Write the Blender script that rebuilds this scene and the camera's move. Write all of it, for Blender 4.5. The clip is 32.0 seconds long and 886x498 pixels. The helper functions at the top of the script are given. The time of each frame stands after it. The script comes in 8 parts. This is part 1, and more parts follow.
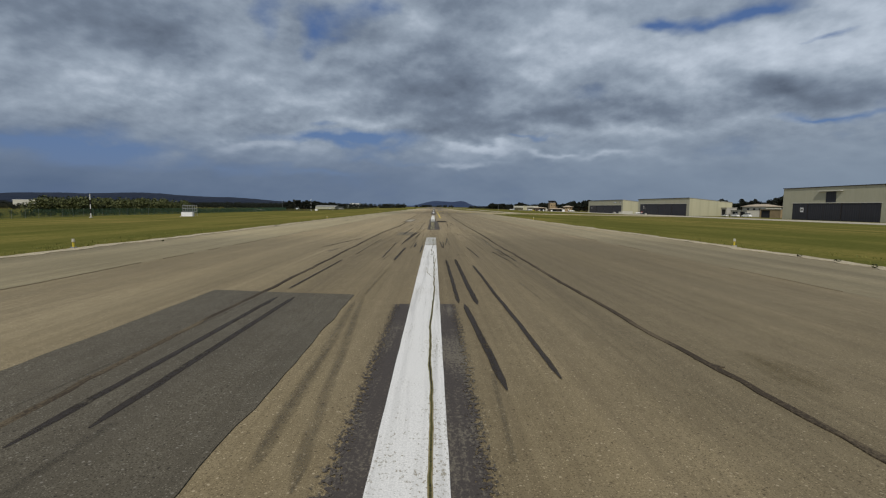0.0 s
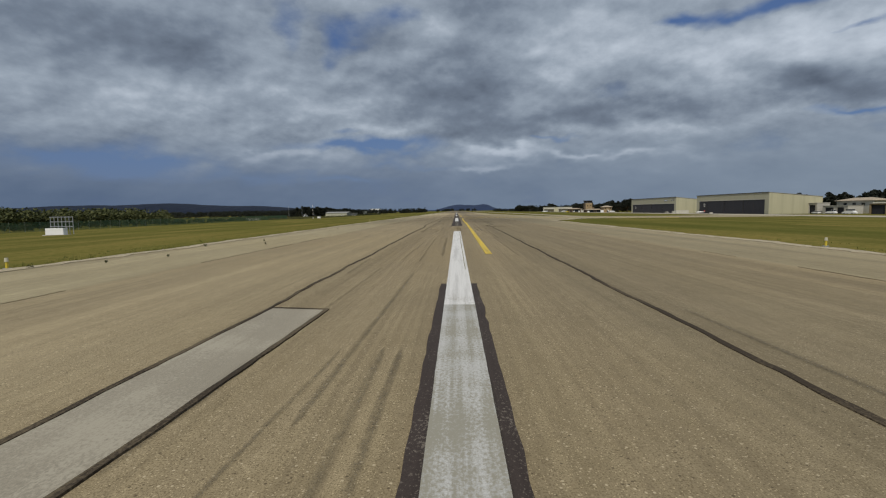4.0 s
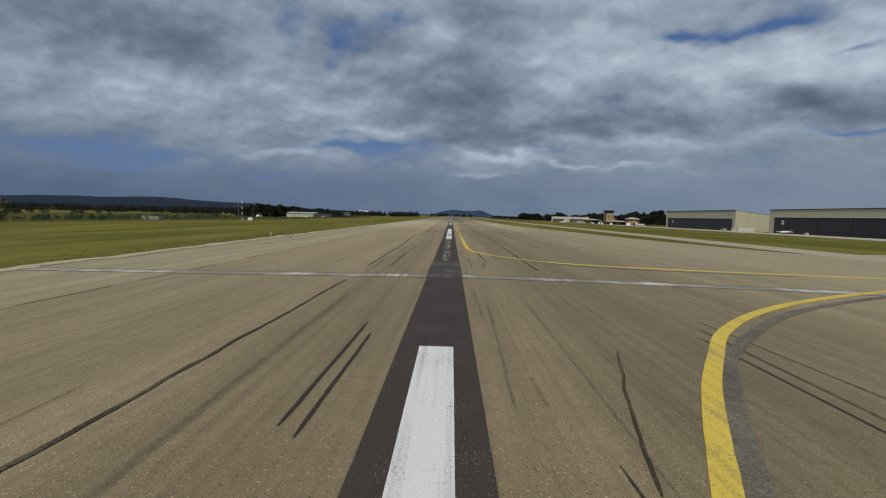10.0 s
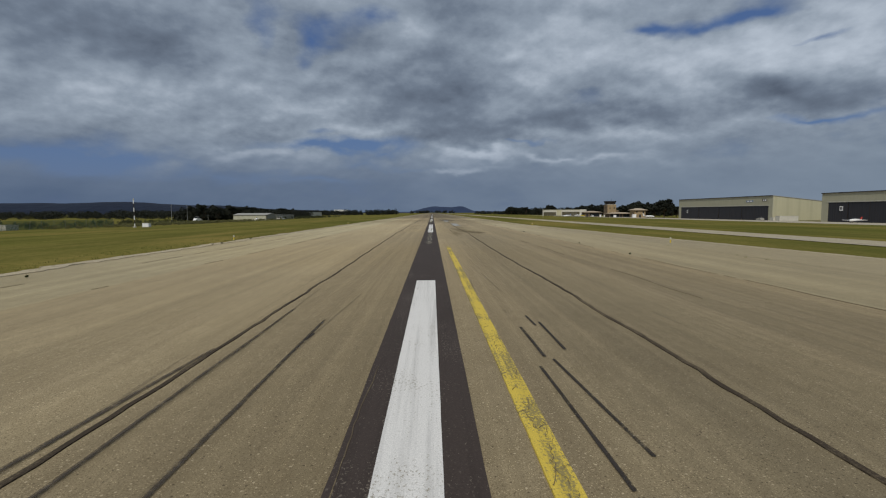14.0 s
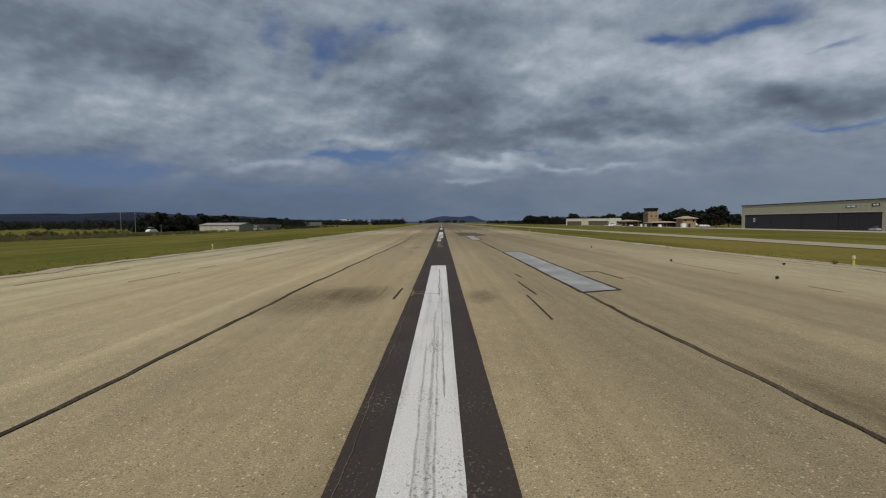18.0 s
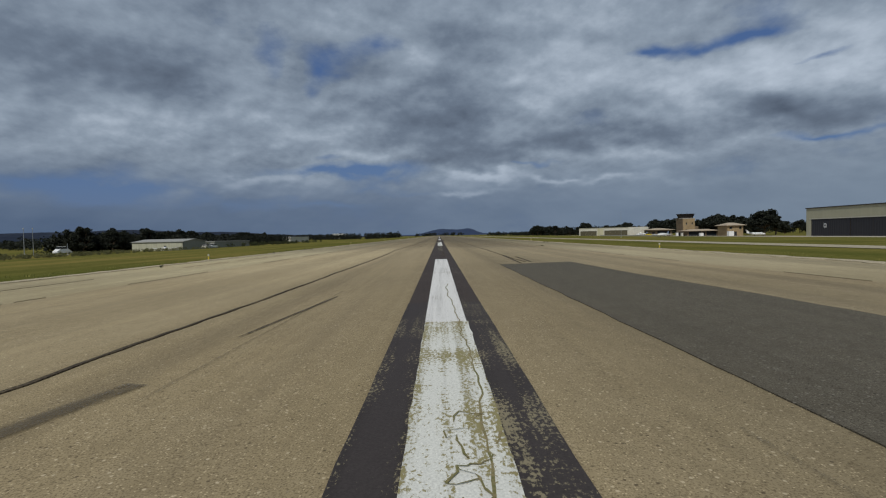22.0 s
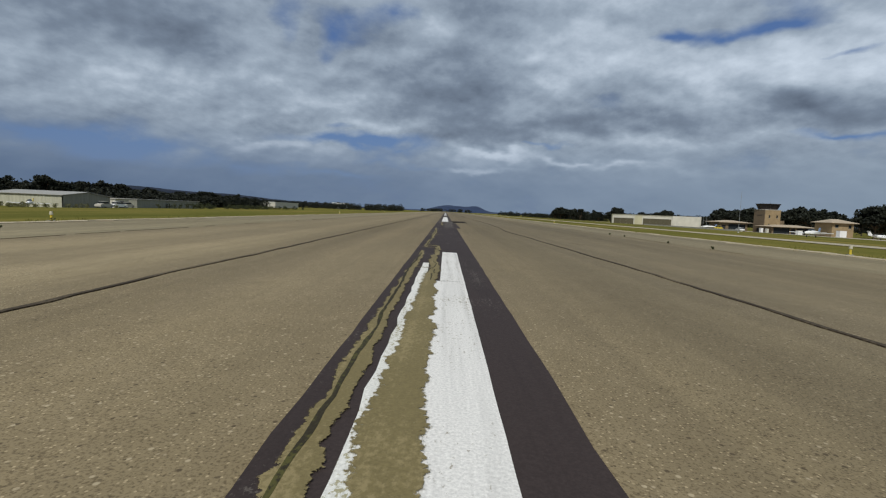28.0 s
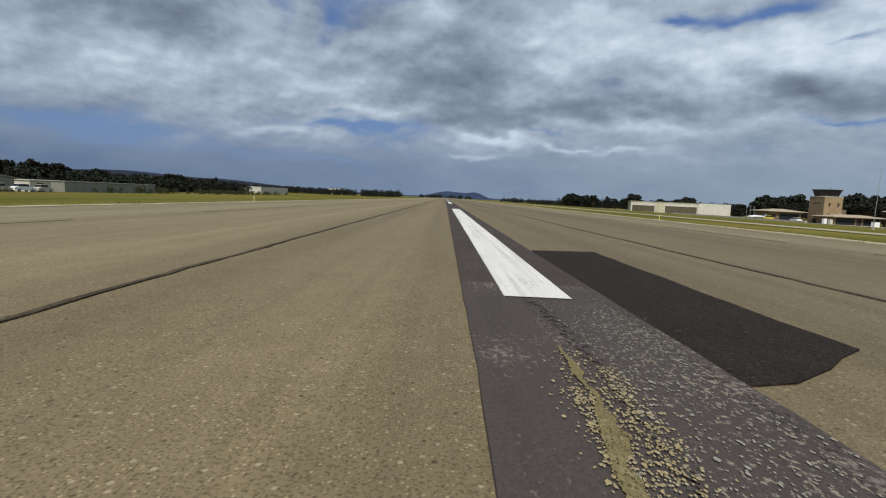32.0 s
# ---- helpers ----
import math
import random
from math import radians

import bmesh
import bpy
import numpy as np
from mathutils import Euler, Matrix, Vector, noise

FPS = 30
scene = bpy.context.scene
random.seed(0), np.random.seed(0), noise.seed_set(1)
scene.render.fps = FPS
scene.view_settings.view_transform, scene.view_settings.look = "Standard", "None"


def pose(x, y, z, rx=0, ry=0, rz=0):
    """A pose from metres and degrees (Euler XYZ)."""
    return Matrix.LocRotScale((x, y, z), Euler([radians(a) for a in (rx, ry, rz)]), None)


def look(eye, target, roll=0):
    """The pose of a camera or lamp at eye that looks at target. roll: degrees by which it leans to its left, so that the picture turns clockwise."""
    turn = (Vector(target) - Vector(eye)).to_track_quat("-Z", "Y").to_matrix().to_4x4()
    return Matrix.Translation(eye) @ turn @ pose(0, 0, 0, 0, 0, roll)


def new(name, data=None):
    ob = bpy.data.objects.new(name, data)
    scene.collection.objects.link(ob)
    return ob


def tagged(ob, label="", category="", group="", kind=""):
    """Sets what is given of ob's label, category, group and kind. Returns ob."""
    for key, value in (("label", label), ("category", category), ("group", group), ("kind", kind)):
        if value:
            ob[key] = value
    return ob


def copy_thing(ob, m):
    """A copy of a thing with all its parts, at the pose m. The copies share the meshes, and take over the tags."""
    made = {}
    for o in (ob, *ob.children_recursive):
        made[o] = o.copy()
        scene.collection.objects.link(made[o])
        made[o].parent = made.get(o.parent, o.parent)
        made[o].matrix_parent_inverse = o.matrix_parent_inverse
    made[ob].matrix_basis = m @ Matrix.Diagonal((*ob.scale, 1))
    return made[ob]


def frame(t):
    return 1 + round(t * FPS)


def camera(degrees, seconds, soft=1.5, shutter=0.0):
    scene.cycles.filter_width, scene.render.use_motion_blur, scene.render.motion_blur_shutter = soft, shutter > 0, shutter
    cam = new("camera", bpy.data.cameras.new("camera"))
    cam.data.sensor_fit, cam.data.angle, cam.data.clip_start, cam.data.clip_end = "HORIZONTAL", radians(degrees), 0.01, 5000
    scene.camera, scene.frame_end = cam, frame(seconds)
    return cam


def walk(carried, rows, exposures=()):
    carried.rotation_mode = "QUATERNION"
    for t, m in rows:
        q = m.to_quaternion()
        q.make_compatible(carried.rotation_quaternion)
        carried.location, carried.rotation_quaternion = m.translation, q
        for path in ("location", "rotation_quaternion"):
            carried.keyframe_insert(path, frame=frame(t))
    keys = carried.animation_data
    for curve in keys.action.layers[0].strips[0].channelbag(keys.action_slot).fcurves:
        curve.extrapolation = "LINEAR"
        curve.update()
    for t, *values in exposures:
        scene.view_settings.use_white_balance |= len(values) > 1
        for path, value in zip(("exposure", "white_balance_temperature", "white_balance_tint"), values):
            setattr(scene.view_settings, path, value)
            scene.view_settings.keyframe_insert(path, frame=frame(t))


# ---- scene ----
def view(x, y, z, yaw, pitch, roll):
    """A camera pose: turned to its left by yaw from +y, up by pitch, leaning to its left by roll."""
    return pose(x, y, z, 90 + pitch, 0, yaw) @ pose(0, 0, 0, 0, 0, roll)


cam = camera(87.0, 32.0, 1.2)
PATH = [
    (0.0, view(0.128, 25.51, 1.495, -1.14, -5.17, 0.52)),
    (0.5, view(0.125, 31.36, 1.396, -1.12, -5.68, 0.15)),
    (1.0, view(0.129, 37.14, 1.342, -1.49, -5.13, -0.85)),
    (1.5, view(0.157, 42.79, 1.323, -0.53, -3.36, 1.14)),
    (2.0, view(0.111, 48.37, 1.191, 0.69, -3.11, -0.01)),
    (2.5, view(0.090, 54.10, 1.143, 1.80, -4.37, 0.84)),
    (3.0, view(0.028, 60.11, 1.169, 2.31, -5.00, 0.08)),
    (3.5, view(-0.069, 66.47, 1.270, 1.81, -4.65, -1.48)),
    (5.5, view(0.197, 95.06, 1.669, 1.20, -4.91, 2.59)),
    (6.0, view(0.186, 102.14, 1.788, 0.81, -4.72, 1.15)),
    (6.5, view(0.140, 109.00, 1.901, -0.45, -5.04, -0.40)),
    (7.0, view(0.106, 115.77, 1.940, -0.35, -4.85, -0.59)),
    (7.5, view(0.017, 122.36, 1.797, 0.33, -3.65, -0.41)),
    (8.0, view(0.072, 128.92, 1.858, -0.44, -3.36, -2.57)),
    (8.5, view(0.116, 135.14, 1.739, -0.89, -3.66, -0.96)),
    (9.0, view(0.153, 141.44, 1.634, 0.31, -3.33, 1.05)),
    (9.5, view(0.090, 147.62, 1.645, 1.29, -3.43, 1.52)),
    (10.0, view(0.156, 153.79, 1.753, 0.93, -4.11, 1.43)),
    (10.5, view(0.172, 160.19, 2.028, 0.21, -4.21, 1.04)),
    (11.0, view(0.127, 166.66, 1.859, -0.68, -4.17, -0.59)),
    (11.5, view(0.126, 173.07, 1.877, -1.67, -4.59, -2.43)),
    (12.0, view(0.154, 179.28, 1.886, -1.27, -4.59, -1.87)),
    (12.5, view(0.116, 185.23, 1.911, -0.73, -4.24, 0.12)),
    (13.0, view(0.223, 191.07, 1.735, -0.36, -4.35, 1.89)),
    (13.5, view(0.243, 197.13, 1.762, -0.39, -4.84, 1.75)),
    (14.0, view(0.165, 203.63, 1.674, -1.29, -4.49, -0.28)),
    (14.5, view(0.146, 210.36, 1.675, -1.77, -4.25, -1.67)),
    (16.5, view(0.156, 235.63, 1.532, -1.23, -4.58, 0.76)),
    (17.0, view(0.176, 241.64, 1.581, -1.46, -3.68, -0.90)),
    (17.5, view(0.186, 247.58, 1.559, -1.05, -3.85, -1.83)),
    (18.0, view(0.109, 253.49, 1.361, -0.12, -3.29, -0.38)),
    (18.5, view(0.149, 259.47, 1.421, 0.23, -3.40, 1.30)),
    (19.0, view(0.087, 265.54, 1.289, 0.03, -3.71, -0.38)),
    (19.5, view(0.074, 270.88, 1.244, 0.35, -3.36, -0.24)),
    (20.0, view(0.027, 276.54, 1.219, 0.57, -3.11, -0.35)),
    (20.5, view(0.042, 282.42, 1.122, -0.23, -3.54, -1.06)),
    (21.0, view(-0.003, 288.24, 1.032, -0.74, -3.44, -1.35)),
    (21.5, view(-0.019, 293.81, 0.956, -0.58, -2.01, -1.38)),
    (22.0, view(-0.049, 298.95, 0.953, -0.41, -1.71, -1.28)),
    (22.5, view(-0.064, 303.85, 1.028, 0.07, -2.53, -1.37)),
    (23.0, view(-0.070, 309.07, 0.984, 0.42, -2.87, -0.76)),
    (23.5, view(-0.031, 313.96, 1.059, 0.79, -3.17, -0.34)),
    (24.0, view(0.016, 318.72, 1.048, 1.20, -3.73, -0.31)),
    (24.5, view(0.026, 323.51, 0.990, 1.94, -3.70, 1.33)),
    (25.0, view(0.104, 328.46, 0.975, 2.10, -1.32, 0.83)),
    (25.5, view(0.183, 333.58, 0.905, 1.37, -0.60, -0.11)),
    (26.0, view(0.188, 338.65, 0.805, 0.65, -2.52, 1.61)),
    (26.5, view(0.204, 343.45, 0.789, 0.38, -3.83, 2.23)),
    (28.5, view(-0.082, 359.21, 0.697, 0.09, -4.63, 2.47)),
    (29.0, view(-0.151, 362.84, 0.717, 0.22, -4.15, 2.40)),
    (29.5, view(-0.238, 366.30, 0.706, 0.38, -4.56, 2.62)),
    (30.0, view(-0.337, 369.62, 0.686, 0.61, -4.57, 2.02)),
    (30.5, view(-0.435, 372.91, 0.643, 0.44, -5.72, 2.40)),
    (31.0, view(-0.497, 376.35, 0.750, 0.57, -5.47, 2.43)),
    (31.5, view(-0.575, 380.26, 0.671, 0.33, -6.04, 2.89)),
    (32.0, view(-0.652, 384.44, 0.643, -0.04, -6.29, 2.62)),
]
walk(cam, PATH, (
    (0.0, 0.05, 6450, 10), (3.0, 0.03, 6550, 10), (8.0, 0.0, 6450, 10), (9.0, -0.07, 6350, 9), (10.5, 0.0, 6350, 9), (12.5, 0.02, 6550, 10), (14.0, -0.09, 6450, 10), (17.0, -0.18, 6600, 11),
    (19.0, -0.19, 6500, 11), (20.0, -0.10, 6600, 11), (21.0, -0.13, 6400, 10), (22.0, -0.13, 6300, 9), (23.5, -0.06, 6400, 10), (25.0, 0.02, 6500, 10), (26.0, -0.04, 6350, 10), (27.5, 0.14, 6400, 9), (30.0, 0.36, 6400, 8), (32.0, 0.44, 6500, 9)))

# ---- light ----
SUN_FROM = Vector((-0.22, -0.80, 0.92)).normalized()
world = bpy.data.worlds.new("sky")
scene.world = world
world.use_nodes = True


class Nodes:
    """Short hand for building node trees."""

    def __init__(self, tree):
        self.tree = tree
        tree.nodes.clear()

    def add(self, kind, **given):
        n = self.tree.nodes.new(kind)
        for key, value in given.items():
            if key == "operation":
                n.operation = value
            elif key == "blend":
                n.blend_type = value
            elif key == "data_type":
                n.data_type = value
        return n

    def link(self, a, b):
        self.tree.links.new(a, b)

    def put(self, socket, value):
        if isinstance(value, bpy.types.NodeSocket):
            self.link(value, socket)
        elif value is not None:
            socket.default_value = value

    def math(self, op, a, b=None, c=None):
        n = self.add("ShaderNodeMath", operation=op)
        for s, v in zip(n.inputs, (a, b, c)):
            self.put(s, v)
        return n.outputs[0]

    def mix(self, f, a, b, blend="MIX"):
        n = self.add("ShaderNodeMix", data_type="RGBA")
        n.blend_type = blend
        self.put(n.inputs[0], f)
        for s, v in ((n.inputs[6], a), (n.inputs[7], b)):
            self.put(s, (*v, 1) if isinstance(v, tuple) and len(v) == 3 else v)
        return n.outputs[2]

    def ramp(self, f, *stops):
        n = self.add("ShaderNodeValToRGB")
        e = n.color_ramp.elements
        while len(e) < len(stops):
            e.new(0.5)
        for el, (p, c) in zip(e, stops):
            el.position = p
            el.color = (c, c, c, 1) if not isinstance(c, tuple) else (*c, 1)
        self.put(n.inputs[0], f)
        return n.outputs[0]

    def noise(self, vector, scale, detail=4.0, rough=0.55, distort=0.0):
        n = self.add("ShaderNodeTexNoise")
        self.put(n.inputs["Vector"], vector)
        n.inputs["Scale"].default_value = scale
        n.inputs["Detail"].default_value = detail
        n.inputs["Roughness"].default_value = rough
        n.inputs["Distortion"].default_value = distort
        return n.outputs[0]

    def stretch(self, vector, scale, shift=(0, 0, 0)):
        n = self.add("ShaderNodeMapping")
        self.put(n.inputs[0], vector)
        n.inputs["Location"].default_value = shift
        n.inputs["Scale"].default_value = scale
        return n.outputs[0]


# cloud masses ahead: bearing, height, half width, half depth, strength
DARK_CLOUDS = (
    (-0.20, 0.30, 0.11, 0.05, 0.065), (-0.60, 0.300, 0.130, 0.040, 0.13), (-0.49, 0.272, 0.070, 0.022, 0.09), (-0.02, 0.235, 0.120, 0.045, 0.14), (0.03, 0.215, 0.070, 0.030, 0.06),
    (0.105, 0.160, 0.085, 0.027, 0.14), (0.05, 0.350, 0.080, 0.050, 0.08), (0.30, 0.180, 0.150, 0.020, 0.10),
    (0.665, 0.190, 0.075, 0.018, 0.13), (0.50, 0.190, 0.120, 0.018, 0.07), (-0.36, 0.175, 0.110, 0.020, 0.05), (-0.72, 0.24, 0.06, 0.03, 0.05),
)
BRIGHT_CLOUDS = (
    (-0.43, 0.295, 0.060, 0.045, 0.05), (-0.075, 0.352, 0.035, 0.032, 0.12), (0.26, 0.320, 0.120, 0.060, 0.10), (0.20, 0.25, 0.10, 0.04, 0.05),
    (0.52, 0.275, 0.100, 0.032, 0.13), (0.70, 0.235, 0.070, 0.022, 0.12), (0.69, 0.285, 0.080, 0.040, 0.13), (0.60, 0.235, 0.05, 0.02, 0.06),
    (0.100, 0.121, 0.060, 0.009, 0.24), (0.05, 0.098, 0.05, 0.006, 0.22), (0.24, 0.112, 0.05, 0.006, 0.22), (-0.36, 0.112, 0.07, 0.008, 0.16), (0.36, 0.10, 0.08, 0.006, 0.16), (-0.12, 0.165, 0.085, 0.012, 0.12), (-0.30, 0.256, 0.120, 0.035, 0.05), (-0.18, 0.215, 0.06, 0.02, 0.07),
    (-0.58, 0.215, 0.110, 0.028, 0.06), (0.42, 0.150, 0.150, 0.010, 0.08), (-0.25, 0.205, 0.06, 0.02, 0.05),
)
BLUE_GAPS = (
    (-0.175, 0.130, 0.110, 0.012, 0.34), (-0.215, 0.160, 0.040, 0.008, 0.20), (-0.345, 0.340, 0.030, 0.030, 0.20),
    (-0.215, 0.335, 0.040, 0.030, 0.24), (-0.255, 0.290, 0.025, 0.016, 0.16), (-0.14, 0.37, 0.030, 0.020, 0.24),
    (0.545, 0.325, 0.095, 0.010, 0.28), (0.43, 0.325, 0.03, 0.008, 0.2), (0.64, 0.350, 0.05, 0.02, 0.2), (0.690, 0.268, 0.030, 0.006, 0.24),
    (0.70, 0.150, 0.060, 0.006, 0.24), (0.20, 0.137, 0.06, 0.005, 0.24), (-0.62, 0.085, 0.16, 0.022, 0.30), (-0.08, 0.100, 0.11, 0.008, 0.16), (-0.275, 0.070, 0.111, 0.009, 0.16),
)


def build_sky():
    t = Nodes(world.node_tree)
    out = t.add("ShaderNodeOutputWorld")
    back = t.add("ShaderNodeBackground")
    back.inputs[1].default_value = 0.1
    sky = t.add("ShaderNodeTexSky")
    sky.sky_type = "NISHITA"
    sky.sun_disc = False
    sky.sun_elevation = math.asin(SUN_FROM.z)
    sky.sun_rotation = math.atan2(SUN_FROM.x, SUN_FROM.y)
    sky.air_density, sky.dust_density, sky.ozone_density = 1.0, 1.5, 2.0
    co = t.add("ShaderNodeTexCoord")
    sep = t.add("ShaderNodeSeparateXYZ")
    t.link(co.outputs["Generated"], sep.inputs[0])
    up = t.math("MAXIMUM", sep.outputs[2], 0.0)
    flat = t.math("ADD", up, 0.42)
    cmb = t.add("ShaderNodeCombineXYZ")
    t.link(t.math("DIVIDE", sep.outputs[0], flat), cmb.inputs[0])
    t.link(t.math("DIVIDE", sep.outputs[1], flat), cmb.inputs[1])
    p = cmb.outputs[0]
    # ragged outlines: the place of each mass is pushed about by turbulence
    bend_a = t.math("SUBTRACT", t.noise(t.stretch(p, (1, 1, 1), (8.1, 2.2, 0)), 4.0, 4, 0.5), 0.5)
    bend_b = t.math("SUBTRACT", t.noise(t.stretch(p, (1, 1, 1), (1.7, 5.9, 0)), 4.0, 4, 0.5), 0.5)
    around = t.math("MULTIPLY_ADD", bend_a, 0.22, t.math("ARCTAN2", sep.outputs[0], sep.outputs[1]))
    height = t.math("MULTIPLY_ADD", bend_b, 0.09, sep.outputs[2])

    def masses(table):
        total = 0.0
        for az, el, wa, we, amount in table:
            da = t.math("DIVIDE", t.math("SUBTRACT", around, az), wa)
            de = t.math("DIVIDE", t.math("SUBTRACT", height, el), we)
            d = t.math("MULTIPLY_ADD", da, da, t.math("MULTIPLY", de, de))
            total = t.math("MULTIPLY_ADD", t.math("EXPONENT", t.math("MULTIPLY", d, -0.7)), amount, total)
        return total

    dark, bright, gaps = masses(DARK_CLOUDS), masses(BRIGHT_CLOUDS), masses(BLUE_GAPS)
    big = t.noise(t.stretch(p, (1.0, 1.0, 1), (3.1, 7.4, 0)), 3.0, 3, 0.5, 0.2)
    lump = t.noise(t.stretch(p, (1.0, 1.0, 1), (5.2, 1.3, 0)), 6.0, 5, 0.52, 0.0)
    lump_lit = t.noise(t.stretch(p, (1.0, 1.0, 1), (5.2, 1.27, 0)), 6.0, 5, 0.52, 0.0)
    ball = co.outputs["Generated"]
    puff = t.noise(t.stretch(ball, (1.0, 1.0, 1.8), (2.7, 9.1, 0)), 9.0, 8, 0.6, 0.0)
    puff_lit = t.noise(t.stretch(ball, (1.0, 1.0, 1.8), (2.688, 9.1, 0.03)), 9.0, 8, 0.6, 0.0)
    cover = t.math("ADD", t.math("MULTIPLY_ADD", t.math("SUBTRACT", big, 0.5), 0.34, 0.57), t.math("MULTIPLY", t.math("SUBTRACT", lump, 0.5), 0.22))
    cover = t.math("MULTIPLY_ADD", t.math("SUBTRACT", puff, 0.5), 0.34, cover)
    cover = t.math("SUBTRACT", t.math("MULTIPLY_ADD", t.math("ADD", dark, bright), 0.5, cover), gaps)
    mask = t.ramp(cover, (0.30, 0.0), (0.41, 0.6), (0.52, 1.0))
    thin = t.ramp(sep.outputs[2], (0.05, 0.25), (0.16, 1.0))
    relief = t.math("ADD", t.math("MULTIPLY", t.math("SUBTRACT", lump, lump_lit), 0.32), t.math("MULTIPLY", t.math("SUBTRACT", puff, puff_lit), 0.24))
    tone = t.math("ADD", t.math("MULTIPLY_ADD", t.math("SUBTRACT", big, 0.5), 0.24, 0.515), t.math("MULTIPLY", t.math("ADD", relief, t.math("MULTIPLY", t.math("SUBTRACT", lump, 0.5), 0.17)), thin))
    tone = t.math("ADD", tone, t.math("SUBTRACT", bright, dark))
    cloud = t.ramp(tone, (0.24, (0.85, 1.08, 1.50)), (0.42, (1.66, 2.06, 2.68)), (0.56, (2.85, 3.40, 4.12)), (0.74, (5.2, 5.85, 6.7)))
    low = t.ramp(sep.outputs[2], (0.0, 1.0), (0.06, 0.9), (0.10, 0.55), (0.15, 0.0))
    side = t.ramp(t.math("MULTIPLY_ADD", around, 0.5, 0.5), (0.1, (0.42, 0.82, 1.68)), (0.45, (0.88, 1.33, 2.2)), (0.6, (1.28, 1.78, 2.6)), (0.95, (1.85, 2.38, 3.05)))
    veil = t.mix(t.math("MULTIPLY", low, 0.74), cloud, side)
    blue = t.mix(0.75, sky.outputs[0], (0.46, 0.98, 2.6))
    t.link(t.mix(mask, blue, veil), back.inputs[0])
    t.link(back.outputs[0], out.inputs[0])


build_sky()
sun = new("sun", bpy.data.lights.new("sun", "SUN"))
sun.data.energy, sun.data.angle, sun.data.color = 2.6, radians(3.0), (1.0, 0.95, 0.86)
sun.matrix_world = look(SUN_FROM * 50, (0, 0, 0))


# ---- materials ----
def shader(name, rough=0.8, metal=0.0):
    m = bpy.data.materials.new(name)
    m.use_nodes = True
    t = Nodes(m.node_tree)
    out = t.add("ShaderNodeOutputMaterial")
    b = t.add("ShaderNodeBsdfPrincipled")
    b.inputs["Roughness"].default_value = rough
    b.inputs["Metallic"].default_value = metal
    b.inputs["Specular IOR Level"].default_value = 0.3
    t.link(b.outputs[0], out.inputs[0])
    co = t.add("ShaderNodeTexCoord").outputs["Object"]
    return m, t, b, out, co


def bump(t, b, height, strength, distance):
    n = t.add("ShaderNodeBump")
    n.inputs["Strength"].default_value = strength
    n.inputs["Distance"].default_value = distance
    t.put(n.inputs["Height"], height)
    t.link(n.outputs[0], b.inputs["Normal"])


def fade(m, t, b, out, alpha):
    """Lets the surface below show where the coat is worn away."""
    clear = t.add("ShaderNodeBsdfTransparent")
    mix = t.add("ShaderNodeMixShader")
    t.put(mix.inputs[0], alpha)
    t.link(clear.outputs[0], mix.inputs[1])
    t.link(b.outputs[0], mix.inputs[2])
    t.link(mix.outputs[0], out.inputs[0])


def plain(name, colour, rough=0.7, metal=0.0, vary=0.12, scale=1.5, grain=20.0):
    m, t, b, out, co = shader(name, rough, metal)
    n = t.math("ADD", t.math("MULTIPLY", t.noise(co, scale, 5), 0.6), t.math("MULTIPLY", t.noise(co, grain, 3), 0.4))
    lo = tuple(c * (1 - vary * 1.6) for c in colour)
    hi = tuple(min(1, c * (1 + vary * 1.6)) for c in colour)
    t.link(t.ramp(n, (0.3, lo), (0.7, hi)), b.inputs["Base Color"])
    return m


